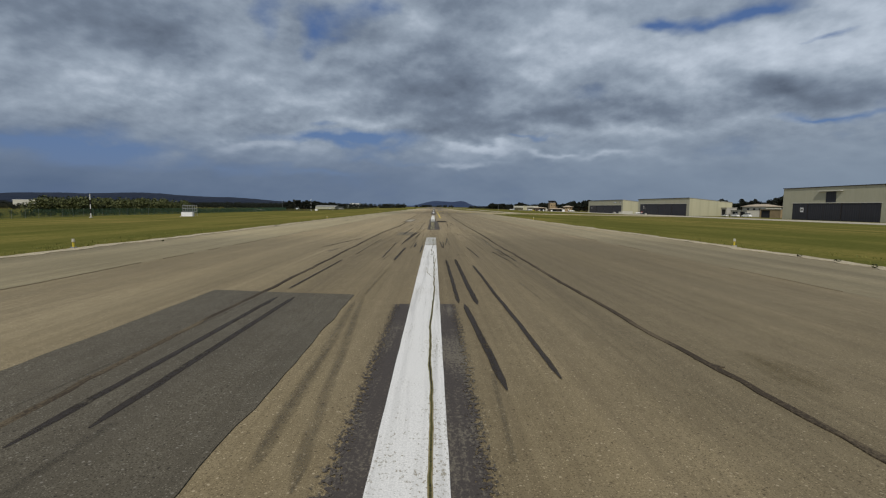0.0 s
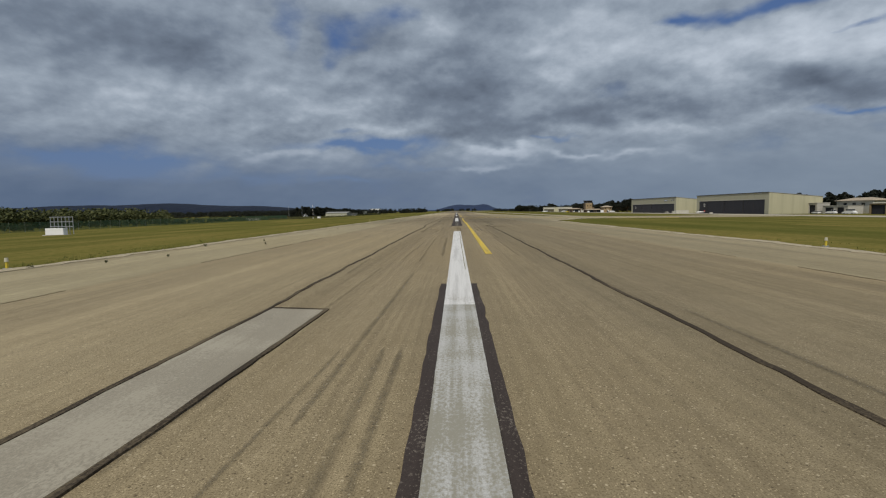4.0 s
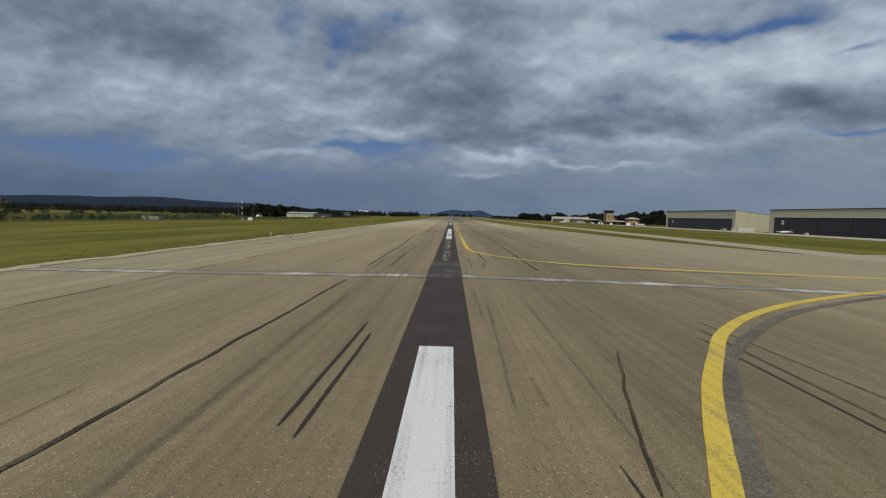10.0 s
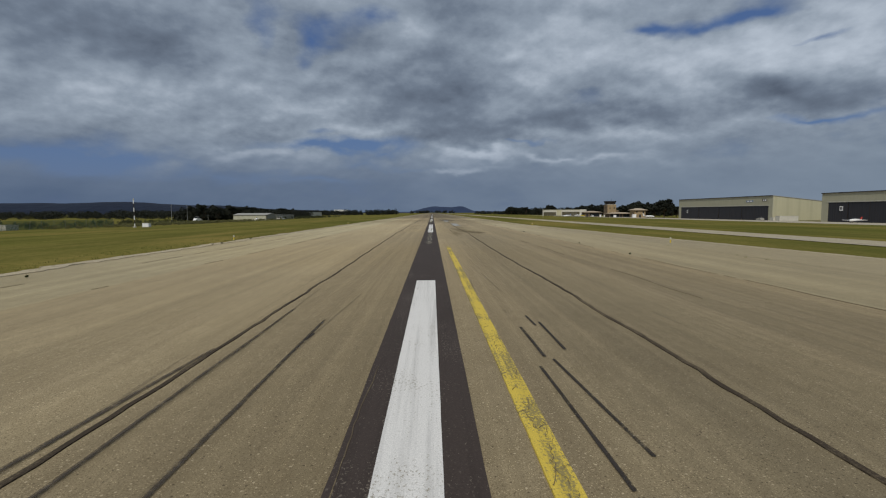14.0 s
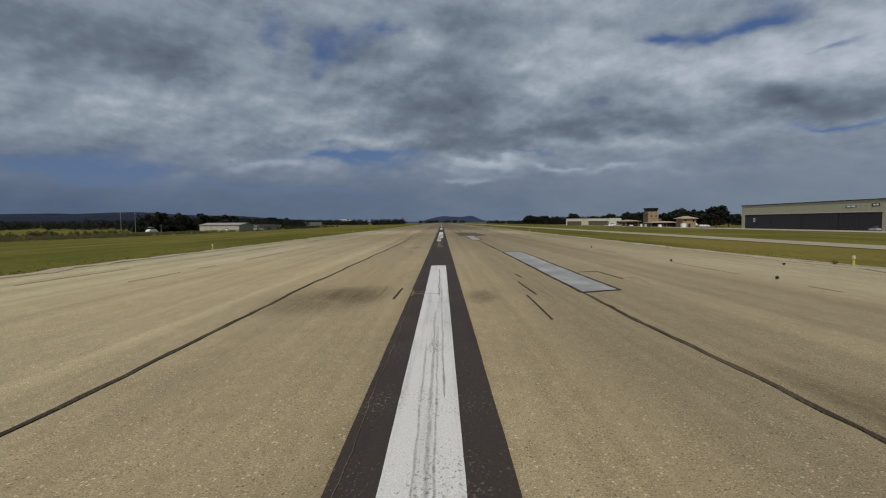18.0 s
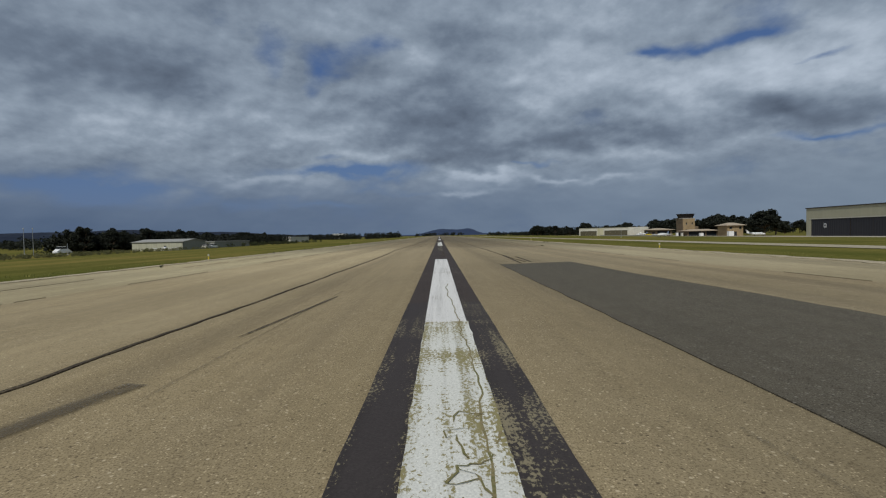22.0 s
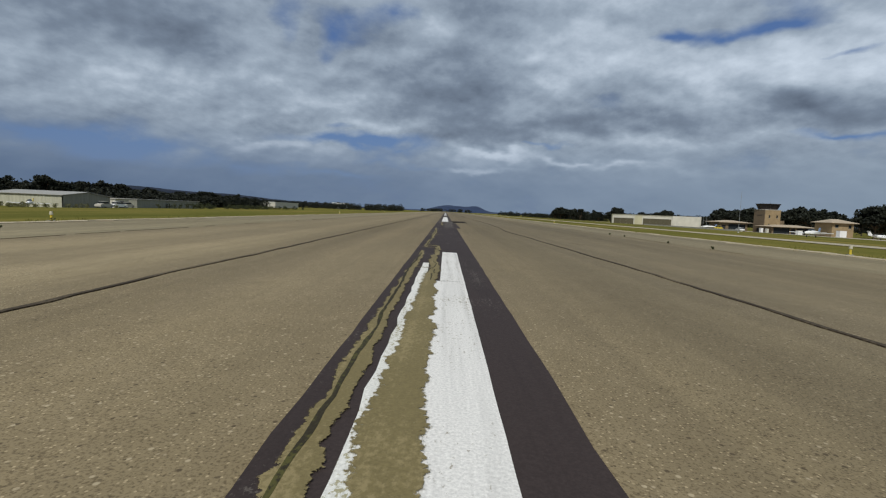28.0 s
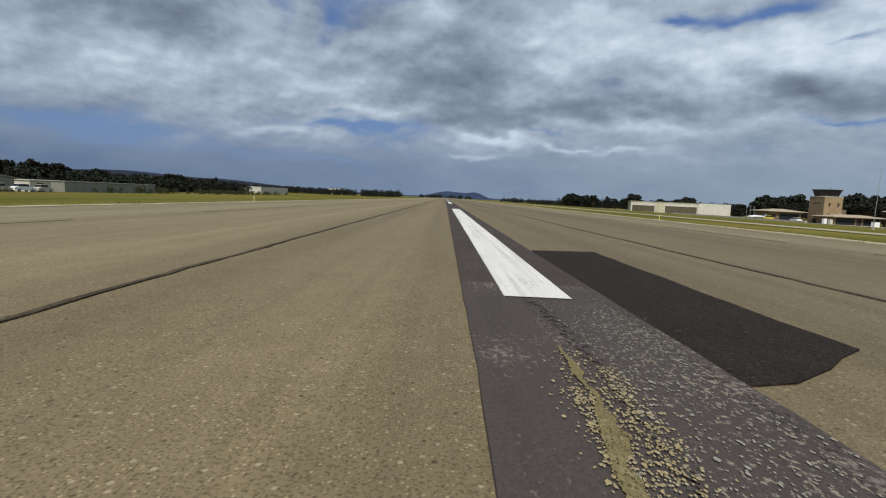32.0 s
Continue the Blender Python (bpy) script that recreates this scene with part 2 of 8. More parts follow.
def make_pavement(name, base, grit=1.0, streak=1.0, warm=1.0):
    """Old sandy asphalt with pale chippings, long wheel-wear streaks and stains."""
    m, t, b, out, co = shader(name, 0.9)
    info = t.add("ShaderNodeObjectInfo").outputs["Random"]
    chips = t.noise(co, 95.0, 3, 0.65)
    pebbles = t.add("ShaderNodeTexVoronoi")
    t.link(co, pebbles.inputs["Vector"])
    pebbles.inputs["Scale"].default_value = 78.0
    worn = t.noise(t.stretch(co, (1.9, 0.045, 1)), 1.0, 5, 0.6)
    fine_streak = t.noise(t.stretch(co, (8.0, 0.07, 1), (3, 9, 0)), 1.0, 6, 0.68)
    rolled = t.noise(t.stretch(co, (2.6, 1.5, 1), (5, 1, 0)), 2.0, 5, 0.65)
    stones = t.add("ShaderNodeTexVoronoi")
    t.link(co, stones.inputs["Vector"])
    stones.inputs["Scale"].default_value = 34.0
    stain = t.noise(co, 0.42, 6, 0.62, 0.3)
    wide = t.noise(co, 0.07, 4, 0.5)
    c = t.mix(t.ramp(stain, (0.33, 0.0), (0.66, 1.0)), tuple(v * 0.88 for v in base), tuple(v * 1.09 for v in base))
    c = t.mix(t.math("MULTIPLY", t.ramp(wide, (0.35, 0.0), (0.65, 1.0)), 0.5), c, (base[0] * 1.06, base[1] * 0.99, base[2] * 0.84))
    c = t.mix(t.math("MULTIPLY", t.ramp(worn, (0.4, 1.0), (0.56, 0.0)), 0.34 * streak), c, (base[0] * 0.62, base[1] * 0.61, base[2] * 0.62))
    sep = t.add("ShaderNodeSeparateXYZ")
    t.link(co, sep.inputs[0])
    traffic = t.ramp(t.math("DIVIDE", sep.outputs[1], 500.0), (0.40, 1.0), (0.47, 0.45), (0.55, 0.35))
    c = t.mix(t.math("MULTIPLY", t.math("MULTIPLY", t.ramp(fine_streak, (0.38, 1.0), (0.52, 0.0)), 0.46 * streak), traffic), c, (base[0] * 0.58, base[1] * 0.56, base[2] * 0.56))
    c = t.mix(t.math("MULTIPLY", t.math("MULTIPLY", t.ramp(fine_streak, (0.54, 0.0), (0.68, 1.0)), 0.35 * streak), traffic), c, (base[0] * 1.22, base[1] * 1.22, base[2] * 1.26))
    c = t.mix(t.math("MULTIPLY", t.ramp(rolled, (0.34, 1.0), (0.52, 0.0)), 0.34 * grit), c, (base[0] * 0.72, base[1] * 0.69, base[2] * 0.64))
    c = t.mix(t.math("MULTIPLY", t.ramp(rolled, (0.52, 0.0), (0.68, 1.0)), 0.25 * grit), c, (base[0] * 1.25, base[1] * 1.25, base[2] * 1.28))
    c = t.mix(t.math("MULTIPLY", t.ramp(chips, (0.38, 1.0), (0.5, 0.0)), 0.8 * grit), c, (base[0] * 0.42, base[1] * 0.38, base[2] * 0.34))
    cell = t.add("ShaderNodeSeparateColor")
    t.link(pebbles.outputs["Color"], cell.inputs[0])
    dot = t.ramp(pebbles.outputs["Distance"], (0.22, 1.0), (0.42, 0.0))
    c = t.mix(t.math("MULTIPLY", t.math("MULTIPLY", t.ramp(cell.outputs[0], (0.62, 0.0), (0.85, 1.0)), dot), 0.9 * grit), c, (min(0.8, base[0] * 1.75), min(0.78, base[1] * 1.75), min(0.75, base[2] * 1.8)))
    c = t.mix(t.math("MULTIPLY", t.math("MULTIPLY", t.ramp(cell.outputs[1], (0.7, 0.0), (0.9, 1.0)), dot), 0.8 * grit), c, (base[0] * 0.3, base[1] * 0.28, base[2] * 0.26))
    c = t.mix(t.math("MULTIPLY", info, 0.14), c, (base[0] * 0.7, base[1] * 0.7, base[2] * 0.72))
    hue = t.add("ShaderNodeSeparateColor")
    t.link(stones.outputs["Color"], hue.inputs[0])
    lone = t.ramp(stones.outputs["Distance"], (0.20, 1.0), (0.34, 0.0))
    c = t.mix(t.math("MULTIPLY", t.math("MULTIPLY", t.ramp(hue.outputs[0], (0.90, 0.0), (0.93, 1.0)), lone), 0.85 * grit), c, (base[0] * 0.28, base[1] * 0.25, base[2] * 0.24))
    c = t.mix(t.math("MULTIPLY", t.math("MULTIPLY", t.ramp(hue.outputs[1], (0.88, 0.0), (0.92, 1.0)), lone), 0.85 * grit), c, (min(0.8, base[0] * 1.7), min(0.78, base[1] * 1.75), min(0.75, base[2] * 1.95)))
    if streak > 0.8:
        # tone by position: darker and paler stretches, darker right and middle, paler left
        along = t.math("MULTIPLY_ADD", t.noise(co, 0.05, 3), 0.06, t.math("DIVIDE", sep.outputs[1], 500.0))
        darker_along = t.ramp(along, (0.0, 0.70), (0.092, 0.74), (0.106, 0.95), (0.124, 0.8), (0.138, 0.34), (0.16, 0.36), (0.24, 0.42), (0.275, 0.42), (0.30, 0.75), (0.33, 0.95), (0.36, 0.56), (0.42, 0.43), (0.445, 0.55), (0.48, 0.12), (0.575, 0.0), (0.605, 0.22), (0.635, 0.38), (0.656, 0.38), (0.674, 0.08), (0.685, 0.08), (0.71, 0.50), (0.78, 1.0))
        paler_along = t.ramp(along, (0.48, 0.0), (0.53, 0.6), (0.575, 1.0), (0.605, 0.15), (0.656, 0.0), (0.674, 0.6), (0.685, 0.6), (0.705, 0.0))
        c = t.mix(paler_along, c, t.mix(1.0, c, (1.15, 1.165, 1.19), "MULTIPLY"))
        c = t.mix(darker_along, c, t.mix(1.0, c, (0.53, 0.53, 0.525), "MULTIPLY"))
        flank = t.ramp(t.math("MULTIPLY_ADD", sep.outputs[0], 0.04, 0.5), (0.545, 0.0), (0.60, 1.0), (0.76, 1.0), (0.86, 0.0))
        c = t.mix(flank, c, t.mix(1.0, c, (0.78, 0.79, 0.80), "MULTIPLY"))
        across = t.math("MULTIPLY_ADD", sep.outputs[0], 0.04, 0.5)
        middle = t.ramp(across, (0.38, 0.0), (0.405, 1.0), (0.585, 1.0), (0.62, 0.0))
        c = t.mix(middle, c, t.mix(1.0, c, (0.89, 0.89, 0.885), "MULTIPLY"))
        paler = t.ramp(across, (0.36, 1.0), (0.40, 0.0))
        c = t.mix(paler, c, t.mix(1.0, c, (1.11, 1.12, 1.12), "MULTIPLY"))
        lanes = t.noise(t.stretch(co, (0.75, 0.004, 1), (2, 4, 0)), 1.0, 3, 0.6)
        c = t.mix(t.math("MULTIPLY", t.ramp(lanes, (0.38, 1.0), (0.5, 0.0)), 0.45), c, t.mix(1.0, c, (0.74, 0.735, 0.725), "MULTIPLY"))
        c = t.mix(t.math("MULTIPLY", t.ramp(lanes, (0.5, 0.0), (0.62, 1.0)), 0.45), c, t.mix(1.0, c, (1.22, 1.22, 1.24), "MULTIPLY"))
    t.link(c, b.inputs["Base Color"])
    if base[0] < 0.1:
        b.inputs["Specular IOR Level"].default_value = 0.1
    bump(t, b, t.math("ADD", chips, pebbles.outputs["Distance"]), 0.22 if base[0] > 0.1 else 0.9, 0.005)
    return m


def make_coat(name, base, under=None, wear=(0.0, 0.0), streak=True, alpha=None, rough=0.75, flecks=0.0, even=0.55):
    """A painted or sealed strip: grit shows through it, long tyre streaks, and with wear the paint is chipped off in flakes."""
    m, t, b, out, co = shader(name, rough)
    grit = t.noise(co, 90.0, 3, 0.65)
    flake = t.noise(t.stretch(co, (44.0, 30.0, 1)), 1.0, 5, 0.7)
    long_streak = t.noise(t.stretch(co, (9.0, 0.22, 1)), 1.0, 5, 0.65)
    patchy = t.noise(co, 0.9, 4, 0.6)
    c = t.mix(t.ramp(grit, (0.3, 0.0), (0.7, 1.0)), tuple(v * 0.8 for v in base), tuple(min(0.9, v * 1.18) for v in base))
    if streak:
        c = t.mix(t.math("MULTIPLY", t.ramp(long_streak, (0.36, 1.0), (0.52, 0.0)), 0.45), c, tuple(v * 0.6 for v in base))
    if under:
        f = t.math("ADD", t.math("MULTIPLY", flake, even), t.math("MULTIPLY", patchy, 1.0 - even))
        f = t.math("ADD", f, t.math("MULTIPLY", t.math("SUBTRACT", long_streak, 0.5), 0.35 if even < 0.7 else 0.2))
        c = t.mix(t.ramp(f, (wear[0], 1.0), (wear[1], 0.0)), c, under)
    if flecks:
        cells = t.add("ShaderNodeTexVoronoi")
        t.link(co, cells.inputs["Vector"])
        cells.inputs["Scale"].default_value = 58.0
        pick = t.add("ShaderNodeSeparateColor")
        t.link(cells.outputs["Color"], pick.inputs[0])
        spot = t.math("MULTIPLY", t.ramp(cells.outputs["Distance"], (0.2, 1.0), (0.36, 0.0)), t.ramp(t.math("MULTIPLY_ADD", patchy, 0.5, pick.outputs[0]), (1.18 - flecks, 0.0), (1.2 - flecks, 1.0)))
        c = t.mix(spot, c, (0.20, 0.178, 0.145))
    if max(base) < 0.12:
        b.inputs["Specular IOR Level"].default_value = 0.12
    t.link(c, b.inputs["Base Color"])
    bump(t, b, grit, 0.3, 0.005)
    if alpha:
        f = t.math("ADD", t.math("MULTIPLY", t.noise(co, 9.0, 5, 0.75), 0.55), t.math("MULTIPLY", long_streak, 0.45))
        f = t.math("MULTIPLY_ADD", t.math("SUBTRACT", t.noise(co, 60.0, 3, 0.7), 0.5), 0.35, f)
        uv = t.add("ShaderNodeSeparateXYZ")
        t.link(t.add("ShaderNodeTexCoord").outputs["UV"], uv.inputs[0])
        across = t.math("MULTIPLY", t.math("MULTIPLY", uv.outputs[0], t.math("SUBTRACT", 1.0, uv.outputs[0])), 4.0)
        if len(alpha) == 5:
            edge = t.math("MULTIPLY_ADD", t.math("SUBTRACT", t.noise(co, 26.0, 5, 0.7), 0.5), 1.7, across)
            fade(m, t, b, out, t.math("MULTIPLY", t.ramp(edge, (0.36, 0.0), (0.46, 1.0)), t.ramp(across, (0.03, 0.0), (0.1, 1.0))))
            return m
        fade(m, t, b, out, t.math("MULTIPLY", t.ramp(f, (alpha[0], 0.0), (alpha[1], alpha[2])), t.ramp(across, (0.0, 0.0), (alpha[3], 1.0))))
    return m


PAVE = make_pavement("sandy_asphalt", (0.414, 0.332, 0.196))
PAVE_EDGE = make_pavement("pale_asphalt", (0.424, 0.358, 0.218), 0.9, 0.9)
LINK = make_pavement("link_asphalt", (0.36, 0.305, 0.19), 0.9, 0.7)
TAXI = make_pavement("taxiway_asphalt", (0.40, 0.352, 0.25), 0.6, 0.5)
APRON = make_pavement("apron_concrete", (0.42, 0.38, 0.30), 0.4, 0.2)
GREYPATCH = make_pavement("grey_patch", (0.116, 0.102, 0.074), 1.6, 0.75)
WORNPATCH = make_pavement("worn_gritty_patch", (0.185, 0.16, 0.108), 1.7, 0.75)
DARKPATCH = make_pavement("fresh_dark_patch", (0.033, 0.026, 0.021), 2.0, 0.5)
TRENCH = make_coat("pale_trench_fill", (0.28, 0.28, 0.265), (0.44, 0.44, 0.42), (0.42, 0.52))
BLACK = make_coat("black_sealed_strip", (0.057, 0.044, 0.038), (0.16, 0.135, 0.11), (0.385, 0.435), even=0.75)
GHOST = make_coat("ghost_of_old_paint", (0.060, 0.048, 0.043), (0.39, 0.36, 0.26), (0.43, 0.462), True, (0, 0, 0, 0, 1), even=0.86)
GHOST_BOLD = make_coat("broad_flakes_of_old_paint", (0.060, 0.048, 0.043), (0.46, 0.44, 0.34), (0.445, 0.463), True, (0, 0, 0, 0, 1), even=0.76)
GHOST_SPARSE = make_coat("sparse_flakes_of_paint", (0.070, 0.058, 0.053), (0.24, 0.215, 0.165), (0.40, 0.44), True, (0, 0, 0, 0, 1), even=0.84)
GHOST_OLIVE = make_coat("old_paint_with_lichen", (0.056, 0.047, 0.042), (0.28, 0.25, 0.13), (0.42, 0.445), even=0.8)
WHITE = make_coat("white_paint", (0.70, 0.68, 0.645), (0.33, 0.30, 0.24), (0.395, 0.435), even=0.7)
WHITE_WORN = make_coat("flaking_white_paint", (0.68, 0.67, 0.62), (0.34, 0.31, 0.19), (0.445, 0.468))
WHITE_THIN = make_coat("thin_white_paint", (0.5, 0.49, 0.46), (0.30, 0.28, 0.22), (0.44, 0.56))
YELLOW = make_coat("yellow_paint", (0.66, 0.475, 0.07), (0.33, 0.26, 0.10), (0.425, 0.45), even=0.75)
YELLOW_WORN = make_coat("cracked_yellow_paint", (0.62, 0.46, 0.07), (0.26, 0.21, 0.08), (0.46, 0.5))
TAR = make_coat("tar_seal", (0.050, 0.038, 0.026), (0.125, 0.098, 0.062), (0.42, 0.52), False, None, 0.85)
CRACK = make_coat("cracked_joint", (0.11, 0.085, 0.055), (0.19, 0.15, 0.09), (0.44, 0.5), False)
RUBBER = make_coat("tyre_rubber", (0.045, 0.038, 0.033), None, (0, 0), True, (0.33, 0.48, 0.95, 0.6))
RUBBER_MID = make_coat("worn_tyre_rubber", (0.062, 0.052, 0.042), None, (0, 0), True, (0.32, 0.52, 0.82, 0.7))
RUBBER_FAINT = make_coat("faint_tyre_rubber", (0.075, 0.066, 0.052), None, (0, 0), True, (0.35, 0.64, 0.42, 0.95))
CRACK_FINE = make_coat("hairline_crack", (0.19, 0.148, 0.085), (0.25, 0.2, 0.12), (0.44, 0.5), False)
STAIN = make_coat("oil_stain", (0.11, 0.085, 0.042), None, (0, 0), False, (0.28, 0.70, 0.46, 0.95))
WEEDS = make_coat("moss_in_cracks", (0.16, 0.15, 0.055), (0.25, 0.20, 0.10), (0.45, 0.55), False)
GRAVEL = make_pavement("pale_gravel_verge", (0.46, 0.395, 0.275), 1.2, 0.1)


def make_grass():
    m, t, b, out, co = shader("mown_grass", 1.0)
    b.inputs["Specular IOR Level"].default_value = 0.0
    a = t.noise(co, 0.028, 5, 0.6, 0.4)
    c1 = t.noise(t.stretch(co, (0.16, 0.035, 1)), 1.0, 5, 0.6)
    f = t.noise(co, 2.6, 5, 0.7)
    c = t.mix(t.ramp(a, (0.36, 0.0), (0.62, 1.0)), (0.134, 0.128, 0.033), (0.22, 0.174, 0.054))
    c = t.mix(t.math("MULTIPLY", t.ramp(c1, (0.42, 0.0), (0.62, 1.0)), 0.75), c, (0.084, 0.090, 0.023))
    c = t.mix(t.math("MULTIPLY", t.ramp(f, (0.38, 1.0), (0.55, 0.0)), 0.5), c, (0.068, 0.079, 0.016))
    c = t.mix(t.math("MULTIPLY", t.ramp(f, (0.58, 0.0), (0.75, 1.0)), 0.35), c, (0.24, 0.19, 0.07))
    t.link(c, b.inputs["Base Color"])
    bump(t, b, f, 0.6, 0.08)
    return m


def make_leaf(name, dark, light):
    m, t, b, out, co = shader(name, 0.75)
    isl = t.add("ShaderNodeNewGeometry").outputs["Random Per Island"]
    info = t.add("ShaderNodeObjectInfo").outputs["Random"]
    c = t.mix(isl, dark, light)
    c = t.mix(t.math("MULTIPLY", info, 0.4), c, tuple(v * 0.6 for v in dark))
    t.link(c, b.inputs["Base Color"])
    return m


def make_cladding(name, base, pitch, vertical=True, rough=0.55, dirt=0.5):
    """Profiled sheet metal: ribs at a fixed pitch, rain streaks and dust."""
    m, t, b, out, co = shader(name, rough)
    sep = t.add("ShaderNodeSeparateXYZ")
    t.link(co, sep.inputs[0])
    along = t.math("ADD", sep.outputs[0], sep.outputs[1]) if vertical else sep.outputs[2]
    wave = t.math("SINE", t.math("MULTIPLY", along, 2 * math.pi / pitch))
    rain = t.noise(t.stretch(co, (0.8, 0.8, 0.06)), 1.0, 5, 0.6)
    spots = t.noise(co, 0.35, 5, 0.6)
    c = t.mix(t.math("MULTIPLY", t.ramp(rain, (0.4, 1.0), (0.6, 0.0)), 0.35 * dirt), base, tuple(v * 0.62 for v in base))
    c = t.mix(t.math("MULTIPLY", t.ramp(spots, (0.35, 0.0), (0.65, 1.0)), 0.25 * dirt), c, tuple(min(0.85, v * 1.25) for v in base))
    c = t.mix(t.math("MULTIPLY", t.ramp(wave, (0.55, 0.0), (0.95, 1.0)), 0.25), c, tuple(v * 0.7 for v in base))
    t.link(c, b.inputs["Base Color"])
    bump(t, b, wave, 0.4, 0.04)
    return m


GRASS = make_grass()
BLADE = make_leaf("grass_blades", (0.085, 0.105, 0.018), (0.24, 0.22, 0.05))
PINE = make_leaf("pine_needles", (0.011, 0.0135, 0.0085), (0.019, 0.023, 0.012))
OAK = make_leaf("oak_leaves", (0.014, 0.0165, 0.009), (0.029, 0.031, 0.014))
HEDGE = make_leaf("hedge_leaves", (0.04, 0.05, 0.014), (0.105, 0.11, 0.036))
ROUGH = make_leaf("rough_grass", (0.085, 0.09, 0.032), (0.16, 0.15, 0.06))
SHRUB = make_leaf("shrub_leaves", (0.024, 0.032, 0.010), (0.075, 0.08, 0.026))
BARK = plain("bark", (0.09, 0.065, 0.045), 0.9)
CREAM = make_cladding("cream_cladding", (0.40, 0.385, 0.28), 0.5)
CREAM_SIDE = make_cladding("cream_render", (0.45, 0.425, 0.29), 6.0, True, 0.8, 0.35)
DOOR = make_cladding("dark_door_sheet", (0.030, 0.030, 0.036), 1.0, True, 0.5)
ROOF = make_cladding("grey_roof_sheet", (0.33, 0.32, 0.29), 0.8, True, 0.5)
# near-black colour of sheets that stand for the shade inside openings
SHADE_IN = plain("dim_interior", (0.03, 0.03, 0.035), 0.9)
OCHRE = plain("ochre_render", (0.29, 0.215, 0.122), 0.9, 0, 0.15, 0.5)
# darker partner of the ochre: the shade of dim faces is in its colour
SHADED_FACING = plain("shaded_brown_facing", (0.16, 0.12, 0.078), 0.9, 0, 0.3, 2.0, 8.0)
TILE = make_cladding("clay_tile", (0.42, 0.345, 0.255), 0.35, True, 0.85, 1.0)
GLASS = plain("dark_window_glass", (0.02, 0.025, 0.03), 0.08, 0.0, 0.05)
FRAME = plain("dark_metal_frame", (0.05, 0.042, 0.04), 0.5, 0.4)
WHITEPAINT = plain("white_gloss_paint", (0.78, 0.78, 0.77), 0.35, 0, 0.04)
OFFWHITE = plain("off_white_wall", (0.50, 0.485, 0.42), 0.85, 0, 0.1, 0.6)
REDPAINT = plain("red_paint", (0.45, 0.05, 0.035), 0.5)
GREYMETAL = plain("galvanised_steel", (0.36, 0.37, 0.38), 0.5, 0.6)
FENCEPOST = plain("grey_green_post", (0.21, 0.22, 0.19), 0.7)
GREENFENCE = plain("green_fence_wire", (0.045, 0.095, 0.05), 0.6)
CONCRETE = plain("bare_concrete", (0.42, 0.40, 0.35), 0.9, 0, 0.15, 0.8)
CORNER_PAINT = make_coat("pale_edge_paint", (0.62, 0.55, 0.33), (0.42, 0.36, 0.24), (0.42, 0.47), False)
DARKSTEEL = plain("dark_steel", (0.05, 0.048, 0.045), 0.6)
YELLOWSTEEL = plain("yellow_steel", (0.62, 0.47, 0.05), 0.5)
BLUEGREY = plain("blue_grey_stripe", (0.16, 0.22, 0.34), 0.5)
RUBBERTYRE = plain("tyre_black", (0.02, 0.02, 0.02), 0.8)
LAMPGLASS = plain("lamp_lens", (0.5, 0.47, 0.35), 0.15)
SHEDWALL = make_cladding("weathered_shed_sheet", (0.44, 0.43, 0.33), 0.9, True, 0.7, 1.0)
# dimmer copy of the shed sheet, with the shaded side's tone painted in
SHED_SHADED = make_cladding("shaded_shed_sheet", (0.24, 0.24, 0.20), 0.9, True, 0.7, 0.8)


def make_hill(name, low, high, scale):
    m, t, b, out, co = shader(name, 1.0)
    n = t.noise(co, scale, 6, 0.65)
    t.link(t.mix(t.ramp(n, (0.35, 0.0), (0.65, 1.0)), low, high), b.inputs["Base Color"])
    return m


# aerial haze is painted into both ridge colours, bluer and paler far off
HILL = make_hill("hazy_wooded_ridge", (0.005, 0.010, 0.024), (0.010, 0.017, 0.036), 0.02)
HILL_FAR = make_hill("haze_tinted_far_ridge", (0.020, 0.034, 0.075), (0.028, 0.044, 0.09), 0.008)


# ---- ground shape and mesh helpers ----
def gz(x, y):
    """Height of the ground: a crowned runway, fields that fall gently away on both sides."""
    a = abs(x)
    z = -0.015 * min(a, 13.3)
    if a > 13.3:
        z += max(-2.85, -0.0187 * (x - 13.3)) if x > 0 else max(-2.2, -0.026 * (a - 13.3))
    return z


def part(name, bm, material, parent=None, label="", smooth=False):
    me = bpy.data.meshes.new(name)
    bm.to_mesh(me)
    bm.free()
    if smooth:
        for p in me.polygons:
            p.use_smooth = True
    me.materials.append(material)
    ob = new(name, me)
    if parent:
        ob.parent = parent
    if label:
        ob["label"] = label
    return ob


def quick(name, verts, faces, material, parent=None, label="", across=None):
    me = bpy.data.meshes.new(name)
    me.from_pydata(verts, [], faces)
    if across:
        layer = me.uv_layers.new(name="across")
        flat = np.array([(across[l.vertex_index], 0.0) for l in me.loops], dtype=np.float32).ravel()
        layer.data.foreach_set("uv", flat)
    me.materials.append(material)
    me.update()
    ob = new(name, me)
    if parent:
        ob.parent = parent
    if label:
        ob["label"] = label
    return ob


def base(name, x, y, z, turn=0.0):
    ob = new(name)
    ob.empty_display_size = 0.2
    ob.matrix_world = pose(x, y, z, 0, 0, turn)
    return ob


def box(bm, x0, x1, y0, y1, z0, z1, soft=0.0):
    m = Matrix.LocRotScale(((x0 + x1) / 2, (y0 + y1) / 2, (z0 + z1) / 2), None, (abs(x1 - x0), abs(y1 - y0), abs(z1 - z0)))
    r = bmesh.ops.create_cube(bm, size=1, matrix=m)
    if soft:
        es = {e for v in r["verts"] for e in v.link_edges}
        bmesh.ops.bevel(bm, geom=list(es), offset=soft, segments=1, affect="EDGES", profile=0.5)
    return bm


